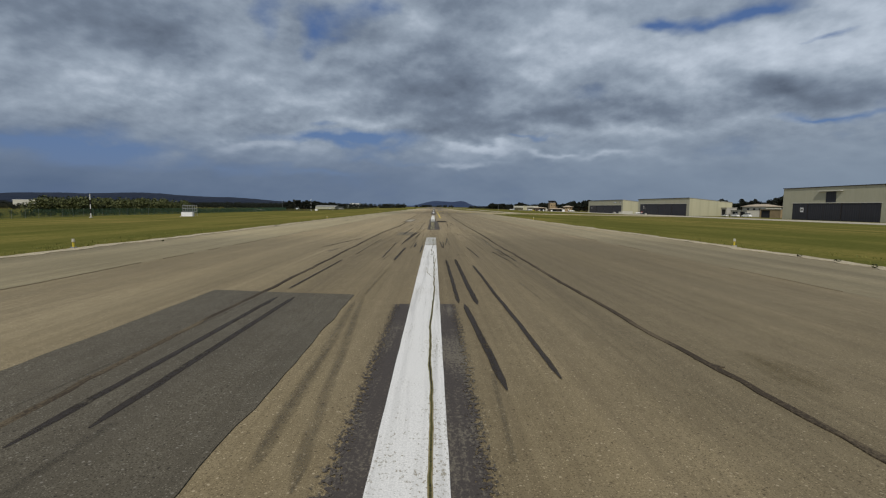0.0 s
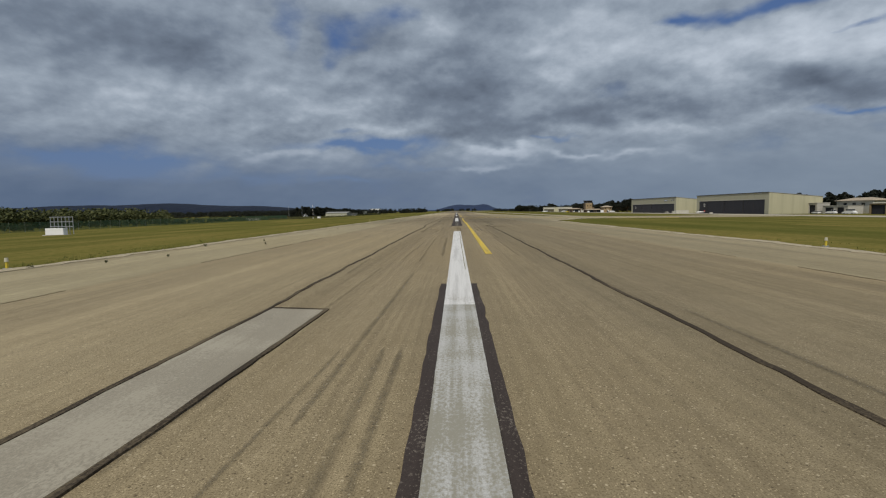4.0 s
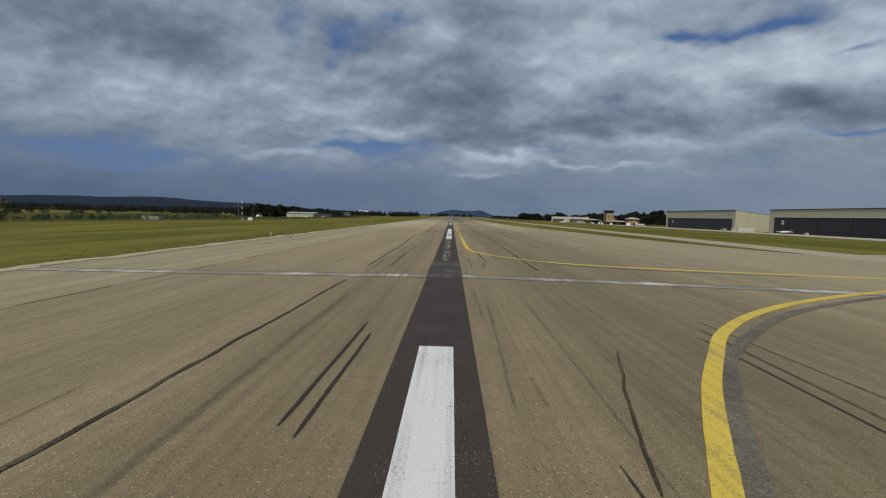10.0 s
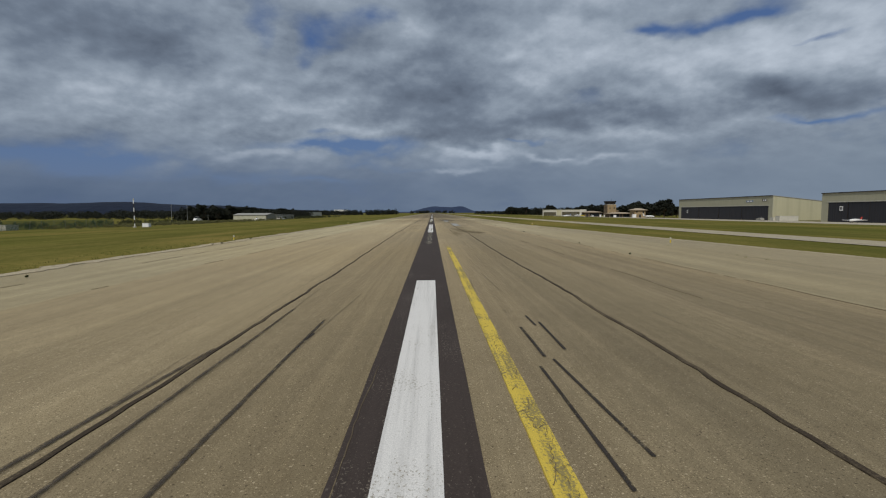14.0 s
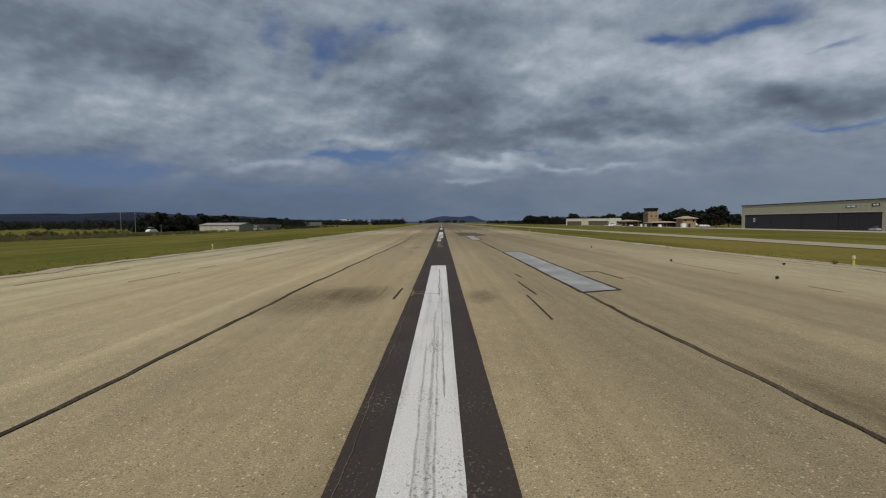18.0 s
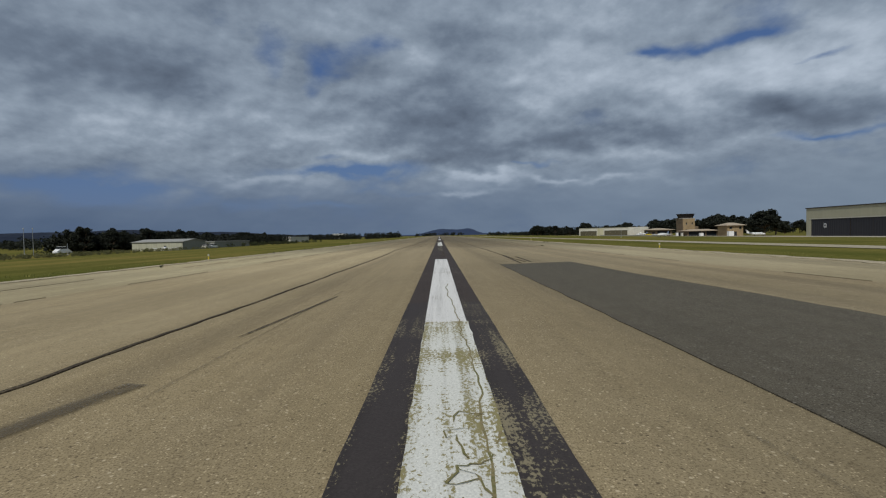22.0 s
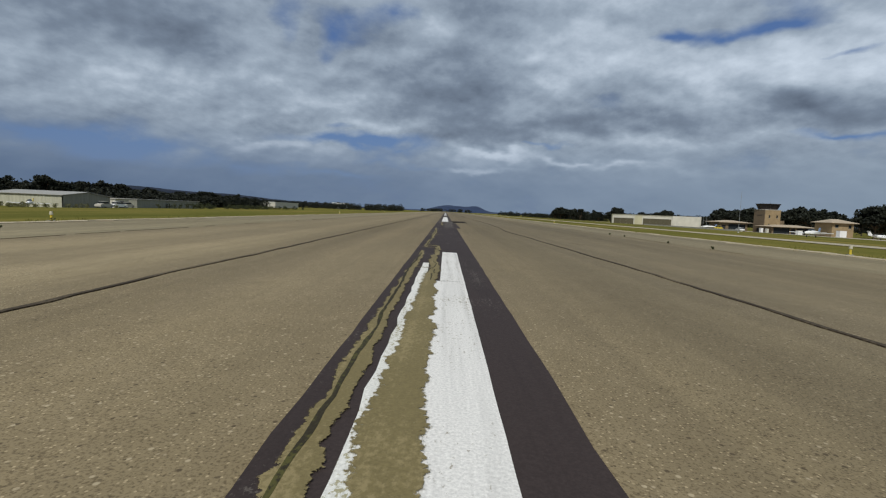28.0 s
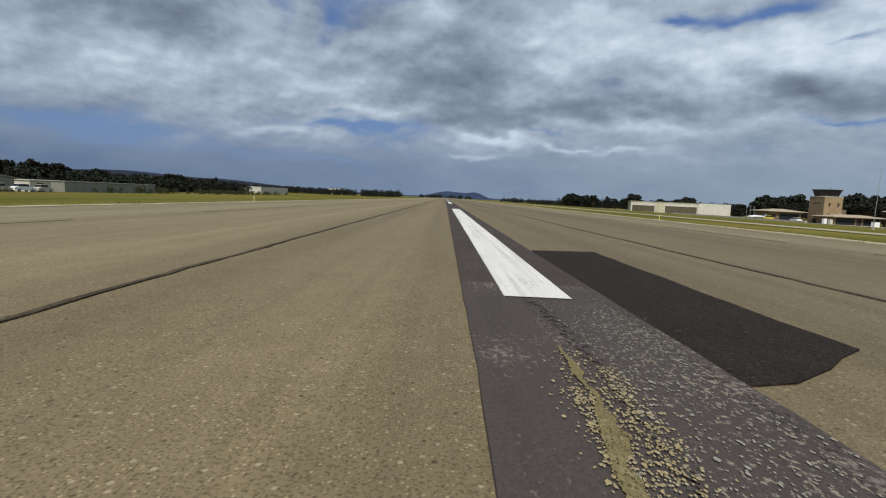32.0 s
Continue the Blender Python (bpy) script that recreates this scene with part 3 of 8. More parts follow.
def boxed(x0, x1, y0, y1, z0, z1, soft=0.0):
    return box(bmesh.new(), x0, x1, y0, y1, z0, z1, soft)


def rod(bm, a, b, r0, r1=None, sides=8):
    a, b = Vector(a), Vector(b)
    m = Matrix.Translation((a + b) / 2) @ (b - a).to_track_quat("Z", "Y").to_matrix().to_4x4()
    bmesh.ops.create_cone(bm, cap_ends=True, segments=sides, radius1=r0, radius2=r0 if r1 is None else r1, depth=(b - a).length, matrix=m)
    return bm


def wall(bm, axis, at, thick, a0, a1, z0, z1, holes=()):
    """An upright wall of some thickness, with openings (a0, a1, z0, z1) that go through it. axis: the wall's normal."""
    us = sorted({a0, a1, *(h[0] for h in holes), *(h[1] for h in holes)})
    vs = sorted({z0, z1, *(h[2] for h in holes), *(h[3] for h in holes)})
    for u0, u1 in zip(us, us[1:]):
        for v0, v1 in zip(vs, vs[1:]):
            cu, cv = (u0 + u1) / 2, (v0 + v1) / 2
            if any(h[0] < cu < h[1] and h[2] < cv < h[3] for h in holes):
                continue
            if axis == "x":
                box(bm, at, at + thick, u0, u1, v0, v1)
            else:
                box(bm, u0, u1, at, at + thick, v0, v1)
    bmesh.ops.remove_doubles(bm, verts=bm.verts, dist=0.0005)
    return bm


LIFT = [0.0]


def ribbon(name, way, width, material, wander=0.0, ragged=0.0, step=0.4, lift=0.012, taper=0.0, parent=None, seed=0, label=""):
    """A flat strip laid on the ground along a few points, with a wandering line and ragged edges. It has a lip of its own depth."""
    LIFT[0] += 0.000037
    up = lift + LIFT[0] % 0.0011
    pts = [Vector((*p, 0)) for p in way]
    line = []
    for a, b in zip(pts, pts[1:]):
        n = max(1, int((b - a).length / step))
        line += [a.lerp(b, i / n) for i in range(n)]
    line.append(pts[-1])
    total = sum((b - a).length for a, b in zip(line, line[1:])) or 1
    verts, faces, s = [], [], 0.0
    for i, p in enumerate(line):
        d = (line[min(i + 1, len(line) - 1)] - line[max(i - 1, 0)]).normalized()
        side = Vector((d.y, -d.x, 0))
        if i:
            s += (p - line[i - 1]).length
        w = width[0] + (width[1] - width[0]) * s / total if isinstance(width, tuple) else width
        if taper:
            w *= max(0.12, min(1.0, s / taper, (total - s) / taper)) ** 0.6
        off = wander * (noise.noise(Vector((seed * 7.3, s * 0.55, 1.5))) + 0.5 * noise.noise(Vector((seed * 3.1, s * 1.9, 4.5))) + 0.3 * noise.noise(Vector((seed * 1.7, s * 6.5, 8.5))))
        l = w / 2 + ragged * (noise.noise(Vector((seed + 11, s * 3.1, 0))) + 0.6 * noise.noise(Vector((seed + 31, s * 9.0, 0))))
        r = w / 2 + ragged * (noise.noise(Vector((seed + 57, s * 3.1, 0))) + 0.6 * noise.noise(Vector((seed + 77, s * 9.0, 0))))
        c = p + side * off
        for q, dz in ((c - side * l, 0.0), (c + side * r, 0.0)):
            verts.append((q.x, q.y, gz(q.x, q.y) + up))
        for q in (c - side * (l + 0.004), c + side * (r + 0.004)):
            verts.append((q.x, q.y, gz(q.x, q.y) - 0.01))
    for i in range(len(line) - 1):
        a, b = i * 4, i * 4 + 4
        faces += [(a, a + 1, b + 1, b), (a + 2, a, b, b + 2), (a + 1, a + 3, b + 3, b + 1)]
    return quick(name, verts, faces, material, parent, label, [0.0, 1.0, 0.0, 1.0] * len(line))


def slab(name, corners, material, lift=0.008, ragged=0.0, seed=0, label="", parent=None):
    """A patch of surfacing with the given corners, thick enough to show a lip, with ragged edges."""
    LIFT[0] += 0.000037
    up = lift + LIFT[0] % 0.0011
    edge = []
    for a, b in zip(corners, corners[1:] + corners[:1]):
        n = max(1, int(math.dist(a, b) / 0.25)) if ragged else max(1, int(math.dist(a, b) / 1.5))
        for i in range(n):
            f = i / n
            x, y = a[0] + (b[0] - a[0]) * f, a[1] + (b[1] - a[1]) * f
            if ragged:
                k = ragged * (noise.noise(Vector((x * 1.3, y * 1.3, seed))) + 0.5 * noise.noise(Vector((x * 4.0, y * 4.0, seed))))
                x, y = x + k * (1 if abs(b[1] - a[1]) > abs(b[0] - a[0]) else 0.2), y + k * (1 if abs(b[1] - a[1]) < abs(b[0] - a[0]) else 0.2)
            edge.append((x, y))
    cx, cy = sum(p[0] for p in corners) / len(corners), sum(p[1] for p in corners) / len(corners)
    n = len(edge)
    verts = [(cx, cy, gz(cx, cy) + up)] + [(x, y, gz(x, y) + up) for x, y in edge] + [(x, y, gz(x, y) - 0.02) for x, y in edge]
    faces = [(0, 1 + i, 1 + (i + 1) % n) for i in range(n)] + [(1 + i, 1 + n + i, 1 + n + (i + 1) % n, 1 + (i + 1) % n) for i in range(n)]
    ob = quick(name, verts, faces, material, parent, label, [0.5] + [0.0] * (2 * n))
    bm = bmesh.new()
    bm.from_mesh(ob.data)
    bmesh.ops.recalc_face_normals(bm, faces=bm.faces)
    if sum(f.normal.z for f in bm.faces) < 0:
        bmesh.ops.reverse_faces(bm, faces=bm.faces)
    bm.to_mesh(ob.data)
    bm.free()
    return ob



# ---- ground, runway and taxiways ----
def sheet(name, xs, ys, lower, material):
    verts = [(x, y, gz(x, y) - lower(x, y)) for y in ys for x in xs]
    w = len(xs)
    faces = [(j * w + i, j * w + i + 1, (j + 1) * w + i + 1, (j + 1) * w + i) for j in range(len(ys) - 1) for i in range(w - 1)]
    return quick(name, verts, faces, material)


def build_ground():
    xs = [-4800, -2400, -1200, -600, -300, -180, -120, -97.9, -80, -60, -45, -34, -26, -20, -16, -13.3, -6, 0, 6, 13.3, 16, 20, 26, 34, 45, 60, 80, 110, 140, 165.7, 200, 300, 600, 1200, 2400, 4800]
    ys = [-1500, -400] + list(range(-100, 700, 20)) + [760, 900, 1200, 1700, 2400, 3400, 4800]
    g = sheet("ground", xs, ys, lambda x, y: 0.08 if abs(x) < 13.5 else 0.03, GRASS)
    tagged(g, "mown airfield grass, green with dry straw patches", "grass field", kind="structure")


build_ground()

LANES = ((-13.0, -7.9), (-7.9, -2.8), (-2.8, 2.95), (2.95, 8.3), (8.3, 13.3))
RUN_START, RUN_END = -70.0, 1250.0


def build_runway():
    r = tagged(base("runway", 0, 0, 0), "worn sandy-grey asphalt runway laid in long lanes", "runway", kind="structure")
    for n, (x0, x1) in enumerate(LANES):
        mid = [x0, x1] if x0 * x1 > 0 else [x0, 0.0, x1]
        ys = [RUN_START + 2.0 * i for i in range(int((RUN_END - RUN_START) / 2) + 1)]
        verts, faces = [], []
        for y in ys:
            for i, x in enumerate(mid):
                if x in (-13.0, 13.3):
                    x += 0.10 * noise.noise(Vector((x, y * 0.25, 2)))
                verts.append((x, y, gz(x, y)))
            for x in (x0, x1):
                verts.append((x, y, gz(x, y) - 0.12))
        k = len(mid)
        for j in range(len(ys) - 1):
            a, b = j * (k + 2), (j + 1) * (k + 2)
            faces += [(a + i, a + i + 1, b + i + 1, b + i) for i in range(k - 1)]
            faces += [(a + k, a, b, b + k), (a + k - 1, a + k + 1, b + k + 1, b + k - 1)]
        quick("lane", verts, faces, PAVE if 0 < n < 4 else PAVE_EDGE, r, "bleached outer lane" if n in (0, 4) else "")


build_runway()


# the taxiway that leaves the runway towards the hangars, in strips that follow the fall of the ground
def build_link():
    t = tagged(base("taxiway_link", 0, 0, 0), "pale asphalt taxiway leaving the runway for the hangars", "taxiway", kind="structure")
    def follow(x, line):
        for (xa, ya), (xb, yb) in zip(line, line[1:]):
            if x <= xb:
                return ya + (yb - ya) * max(0.0, x - xa) / (xb - xa)
        return line[-1][1]
    def near_edge(x):
        return follow(x, ((13.25, 138.5), (15.5, 142.5), (17.6, 147.0), (18.6, 150.6), (20.3, 154.0), (23.3, 158.8), (27.6, 163.2), (33.5, 167.3), (42.8, 174.0), (60.0, 187.0), (112.0, 228.0)))
    def far_edge(x):
        return follow(x, ((27.0, 187.5), (36.0, 192.8), (45.7, 198.4), (61.0, 211.0), (84.6, 235.0), (112.0, 271.0))) if x > 27 else 187.5 + 95.0 * max(0.0, (27.0 - x) / 13.7) ** 2.2
    xs = [13.25 + 0.75 * i for i in range(30)] + [36 + 4 * i for i in range(19)] + [111.9]
    verts, faces = [], []
    for x in xs:
        lo, hi = near_edge(x), far_edge(x)
        for k in range(9):
            y = lo + (hi - lo) * k / 8
            verts.append((x, y, gz(x, y) + 0.004))
    for i in range(len(xs) - 1):
        faces += [(i * 9 + k, (i + 1) * 9 + k, (i + 1) * 9 + k + 1, i * 9 + k + 1) for k in range(8)]
    quick("pavement", verts, faces, LINK, t)
    for f, w in ((near_edge, 0.5), (far_edge, 0.35)):
        ribbon("gravel_edge", [(x, f(x)) for x in xs[::2]], w, GRAVEL, 0.1, 0.12, 0.5, 0.016, 0, t, 3, "pale gravel edging")


build_link()
smudge = slab("worn_patch", [(26.6, 181.6), (30.3, 182.6), (31.6, 178.9), (28.5, 179.4)], WORNPATCH, 0.03, 0.15, 4)
tagged(smudge, "dark worn smudge on the taxiway", "pavement patch", kind="structure")


def strip_road(name, x0, x1, y0, y1, material, label, category, lift):
    ys = [y0 + (y1 - y0) * i / 60 for i in range(61)]
    xs = [x0 + (x1 - x0) * i / 4 for i in range(5)]
    verts = [(x + 0.15 * noise.noise(Vector((x, y * 0.1, 3))), y, gz(x, y) + lift) for y in ys for x in xs]
    faces = [(j * 5 + i, j * 5 + i + 1, j * 5 + i + 6, j * 5 + i + 5) for j in range(60) for i in range(4)]
    return tagged(quick(name, verts, faces, material), label, category, kind="structure")


strip_road("taxiway_parallel", 26.5, 32.5, 184, 1100, TAXI, "narrow pale taxiway between strips of grass", "taxiway", 0.006)
strip_road("apron", 112, 164, 120, 760, APRON, "pale concrete apron in front of the hangars", "apron", 0.009)
for side, x in (("left", -13.15), ("right", 13.5)):
    way = [(x, RUN_START), (x, 141.0)] if x > 0 else [(x, RUN_START), (x, 900.0)]
    tagged(ribbon("verge", way, 0.7, GRAVEL, 0.35, 0.3, 0.5, 0.022, 0, None, 5), "pale gravel verge along the runway edge", "verge", kind="structure")
tagged(ribbon("verge", [(13.55, 262.0), (13.55, 900.0)], 0.75, GRAVEL, 0.35, 0.32, 0.5, 0.022, 0, None, 9), "pale gravel verge along the runway edge", "verge", kind="structure")


# ---- joints, cracks and repairs of the runway ----
def seam(way, width, material, wander, ragged, seed, label):
    ob = ribbon("joint_seal", way, width, material, wander, ragged, 0.25, 0.010, 0.5, None, seed)
    return tagged(ob, label, "joint seal", "joint seals of the runway", "structure")


BLACKSEAL = "dark tar seal along a lane joint"
BROWN = "thin brown open joint between pavement lanes"
LEFT_SEALS = (
    ([(-2.85, -70), (-2.88, 40), (-2.93, 52), (-2.72, 58), (-2.56, 62), (-2.56, 68), (-2.62, 73.2)], 0.085),
    ([(-2.85, 80), (-2.95, 106), (-2.85, 114), (-3.1, 119), (-3.12, 122), (-3.05, 128), (-3.08, 133), (-2.95, 143.7)], 0.075),
    ([(-2.95, 144.2), (-2.98, 150.9)], 0.075),
    ([(-2.9, 152.4), (-2.85, 155), (-2.65, 166.3)], 0.06),
    ([(-2.7, 169.6), (-2.67, 180), (-2.9, 188.5), (-2.88, 192), (-2.72, 194), (-2.56, 196), (-2.52, 200), (-2.56, 210), (-2.62, 220), (-2.85, 245), (-2.78, 249), (-2.9, 263), (-2.82, 272), (-2.7, 281), (-2.62, 288), (-2.8, 297.4)], 0.06),
    ([(-2.95, 297.6), (-3.03, 300), (-2.95, 308), (-2.92, 324), (-3.2, 331.5), (-3.1, 335), (-2.8, 343), (-2.65, 620)], 0.055),
)
RIGHT_SEALS = (
    ([(2.95, -70), (2.93, 28), (2.8, 31), (2.74, 45), (2.8, 52), (2.7, 65), (2.8, 90), (2.95, 105), (2.95, 112.0)], 0.08),
    ([(2.95, 112.6), (2.95, 116.5), (3.2, 118.2), (3.55, 119.5), (3.6, 121.5), (3.52, 125), (3.4, 128), (3.18, 131.4)], 0.055),
    ([(3.15, 169.6), (3.2, 177), (3.3, 189), (3.3, 194), (3.16, 195.5), (3.04, 198), (3.02, 205), (3.05, 213), (2.95, 225), (3.12, 245), (2.95, 250), (2.86, 262.6)], 0.065),
    ([(2.9, 276.0), (2.88, 281), (2.88, 289.5)], 0.06),
    ([(2.9, 315.0), (2.86, 345), (2.92, 362), (2.72, 372.5), (2.65, 376), (2.95, 381), (3.02, 388), (2.95, 395), (2.92, 620)], 0.055),
)
for n, (way, w) in enumerate(LEFT_SEALS + RIGHT_SEALS):
    seam(way, w * 0.95, TAR, 0.05, 0.020, 20 + n, BLACKSEAL)
def open_joint(x, y0, y1, seed):
    """A joint that shows only here and there, as thin broken lengths."""
    rnd = random.Random(seed)
    o = tagged(base("open_joint", 0, 0, 0), BROWN, "joint", "open joints of the runway", "structure")
    y, n = y0, 0
    while y < y1:
        run = rnd.uniform(0.4, 5.0)
        ribbon("length", [(x, y), (x, min(y1, y + run))], rnd.uniform(0.007, 0.017), CRACK_FINE if rnd.random() < 0.55 else CRACK, 0.06, 0.006, 0.3, 0.010, 0.4, o, seed)
        y += run + rnd.choice((0.3, 1.0, 2.5, 5.0))


for n, (x, a, b) in enumerate(((-7.9, 10, 170), (-7.9, 172, 480), (8.3, 10, 150), (8.3, 176, 480), (-10.6, 180, 330), (-5.4, 100, 132), (5.6, 176, 232))):
    open_joint(x, a, b, 60 + n)


def tar_line(way, width, wander=0.05, seed=0, material=TAR, label="wandering dark tar seal over a pavement crack"):
    ob = ribbon("crack_seal", way, width, material, wander, width * 0.16, 0.12, 0.011, 0.15, None, seed)
    return tagged(ob, label, "crack seal", "sealed cracks", "structure")


tar_line([(3.02, 112.1), (2.7, 113.4), (2.62, 114.8), (2.95, 115.3), (2.92, 116.2)], 0.06, 0.05, 1)
tar_line([(3.0, 113.3), (3.5, 113.9), (4.3, 114.2)], 0.09, 0.03, 2)
tar_line([(2.6, 116.2), (2.75, 115.9), (2.85, 116.6), (2.78, 117.4)], 0.05, 0.03, 3)
tar_line([(0.1, 130.7), (1.0, 130.6), (2.3, 130.75), (3.6, 131.3), (4.4, 131.6)], 0.05, 0.05, 4)
tar_line([(-2.98, 151.0), (-2.94, 152.2), (-2.73, 151.95), (-2.5, 151.79), (-2.03, 151.75), (-1.86, 151.63), (-1.58, 151.4), (-1.19, 151.11), (-0.92, 150.83), (-0.63, 150.64), (-0.28, 150.57)], 0.06, 0.02, 6)
tar_line([(-1.86, 151.65), (-1.68, 151.9)], 0.10, 0.02, 7)
tar_line([(1.97, 148.02), (2.03, 147.8), (2.06, 147.68)], 0.05, 0.02, 15)
tar_line([(2.08, 147.6), (2.13, 146.6), (2.19, 145.6), (2.23, 145.12)], 0.105, 0.05, 8)
tar_line([(2.83, 30.15), (2.9, 29.95), (2.97, 29.88)], 0.09, 0.03, 9)
tar_line([(-0.55, 296.0), (-1.6, 296.4), (-2.6, 296.75), (-3.3, 297.4)], 0.09, 0.05, 10)
tar_line([(3.9, 266.4), (4.5, 266.7), (4.6, 264.9)], 0.035, 0.05, 12)


def smooth(way, n=6):
    """Rounds the corners of a line (Catmull-Rom)."""
    q = [Vector((*p, 0)) for p in [way[0]] + list(way) + [way[-1]]]
    out = []
    for p0, p1, p2, p3 in zip(q, q[1:], q[2:], q[3:]):
        for k in range(n):
            f = k / n
            v = 0.5 * (2 * p1 + (p2 - p0) * f + (2 * p0 - 5 * p1 + 4 * p2 - p3) * f * f + (3 * p1 - p0 - 3 * p2 + p3) * f ** 3)
            out.append((v.x, v.y))
    return out + [tuple(way[-1])]


def web(name, x, y, w, l, cell, keep, seed, width=0.012, label="net of fine open cracks in the asphalt", material=None):
    """A net of cracks round uneven cells, thinning out from its middle."""
    rnd = random.Random(seed)
    verts, faces = [], []
    nx, ny = max(2, round(2 * w / cell)), max(2, round(2 * l / (1.5 * cell)))
    node = {(i, j): (x - w + 2 * w * (i + rnd.uniform(-0.42, 0.42) + (0.5 if j % 2 else 0)) / nx, y - l + 2 * l * (j + rnd.uniform(-0.4, 0.4)) / ny) for i in range(nx + 1) for j in range(ny + 1)}
    for (i, j), (ax, ay) in node.items():
        for ni, nj in ((i + 1, j), (i, j + 1), (i - 1 + 2 * (j % 2), j + 1)):
            if (ni, nj) not in node:
                continue
            bx, by = node[ni, nj]
            far = math.hypot(((ax + bx) / 2 - x) / w, ((ay + by) / 2 - y) / l)
            if rnd.random() > keep * (1.25 - 0.8 * far) * (0.55 if nj == j else 1.0):
                continue
            n = max(3, int(math.hypot(bx - ax, by - ay) / 0.05))
            pts = [(ax + (bx - ax) * k / n + (rnd.gauss(0, 0.014) if 0 < k < n else 0), ay + (by - ay) * k / n + (rnd.gauss(0, 0.014) if 0 < k < n else 0)) for k in range(n + 1)]
            thick = width * rnd.uniform(0.45, 1.2)
            i0 = len(verts)
            for k, (qx, qy) in enumerate(pts):
                ww = thick * rnd.uniform(0.4, 1.3) / 2
                ex, ey = pts[min(k + 1, n)][0] - pts[max(k - 1, 0)][0], pts[min(k + 1, n)][1] - pts[max(k - 1, 0)][1]
                d = math.hypot(ex, ey) or 1
                for s in (-1, 1):
                    vx, vy = qx + s * ww * ey / d, qy - s * ww * ex / d
                    verts.append((vx, vy, gz(vx, vy) + (0.0032 if material is None else 0.0178) + 0.0003 * rnd.randint(0, 8)))
            faces += [(i0 + 2 * k, i0 + 2 * k + 1, i0 + 2 * k + 3, i0 + 2 * k + 2) for k in range(n)]
    return tagged(quick(name, verts, faces, material or CRACK), label, "cracks", kind="stuff")


web("crack_net", 1.85, 196.3, 0.32, 2.8, 0.11, 0.6, 1, 0.010)
web("crack_net", 1.6, 199.6, 0.15, 1.8, 0.12, 0.5, 17, 0.008)
web("crack_net", -1.6, 274.6, 0.7, 1.3, 0.30, 0.7, 2, 0.016)
web("crack_net", -1.35, 276.2, 0.5, 1.4, 0.34, 0.5, 3, 0.012)
web("crack_net", 3.0, 298.2, 0.6, 1.6, 0.16, 0.5, 4, 0.008)
web("crack_net", 2.2, 273.5, 0.6, 1.8, 0.24, 0.45, 5, 0.008)
web("crack_net", 2.6, 279.6, 0.5, 1.1, 0.16, 0.6, 6, 0.010)
web("crack_net", 3.1, 189.0, 0.12, 3.0, 0.13, 0.5, 7, 0.008)
o = ribbon("lane_crack", [(2.07, 183.2), (2.3, 182.88), (2.53, 182.57), (3.02, 182.1)], 0.014, CRACK, 0.06, 0.005, 0.08, 0.0095, 0.3, None, 139)
tagged(o, "thin crooked crack across a lane", "crack", "cracks of the runway", "structure")
web("stripe_cracks", -0.12, 245.4, 0.13, 1.7, 0.08, 0.6, 21, 0.003, "fine cracks through the white paint", CRACK)
MOSSY = "mossy cracks branching through the white stripe"
web("mossy_cracks", 0.0, 195.4, 0.16, 2.1, 0.08, 0.55, 9, 0.014, MOSSY, WEEDS)
web("mossy_cracks", 0.06, 250.6, 0.14, 1.9, 0.09, 0.5, 10, 0.012, MOSSY, WEEDS)
web("mossy_cracks", -0.1, 291.5, 0.12, 3.6, 0.08, 0.5, 11, 0.012, MOSSY, WEEDS)
web("mossy_cracks", 0.1, 299.0, 0.12, 2.4, 0.08, 0.5, 12, 0.012, MOSSY, WEEDS)
web("cracks_in_yellow_paint", 0.95, 136.0, 0.09, 9.0, 0.09, 0.3, 24, 0.004, "fine cracks through the yellow paint", CRACK)
web("cracks_in_yellow_paint", 0.97, 203.0, 0.09, 13.0, 0.10, 0.45, 14, 0.005, "fine cracks through the yellow paint", CRACK)
for n, (x0, x1, y, w) in enumerate(((-2.6, -0.2, 40.6, 0.012), (1.2, 2.4, 50.4, 0.007), (-2.6, 2.9, 70.0, 0.014), (-1.5, 2.9, 100.5, 0.014), (-2.0, 0.0, 108.6, 0.016), (-0.5, 2.9, 109.4, 0.014), (0.2, 2.8, 149.0, 0.016), (-2.6, -0.5, 152.4, 0.02), (-0.9, 0.3, 272.2, 0.02), (0.5, 1.9, 296.6, 0.03), (3.0, 4.4, 287.0, 0.02), (-2.4, -0.5, 277.4, 0.014), (-0.95, -0.5, 369.42, 0.02))):
    o = ribbon("cross_crack", [(x0, y), (x0 * 0.4 + x1 * 0.6, y + 0.1), (x1, y + 0.05)], w * 0.4, CRACK_FINE, 0.22, w * 0.2, 0.1, 0.0030, 0.3, None, 90 + n)
    tagged(o, "fine crack running across the asphalt lane", "crack", "cracks across the lanes", "structure")
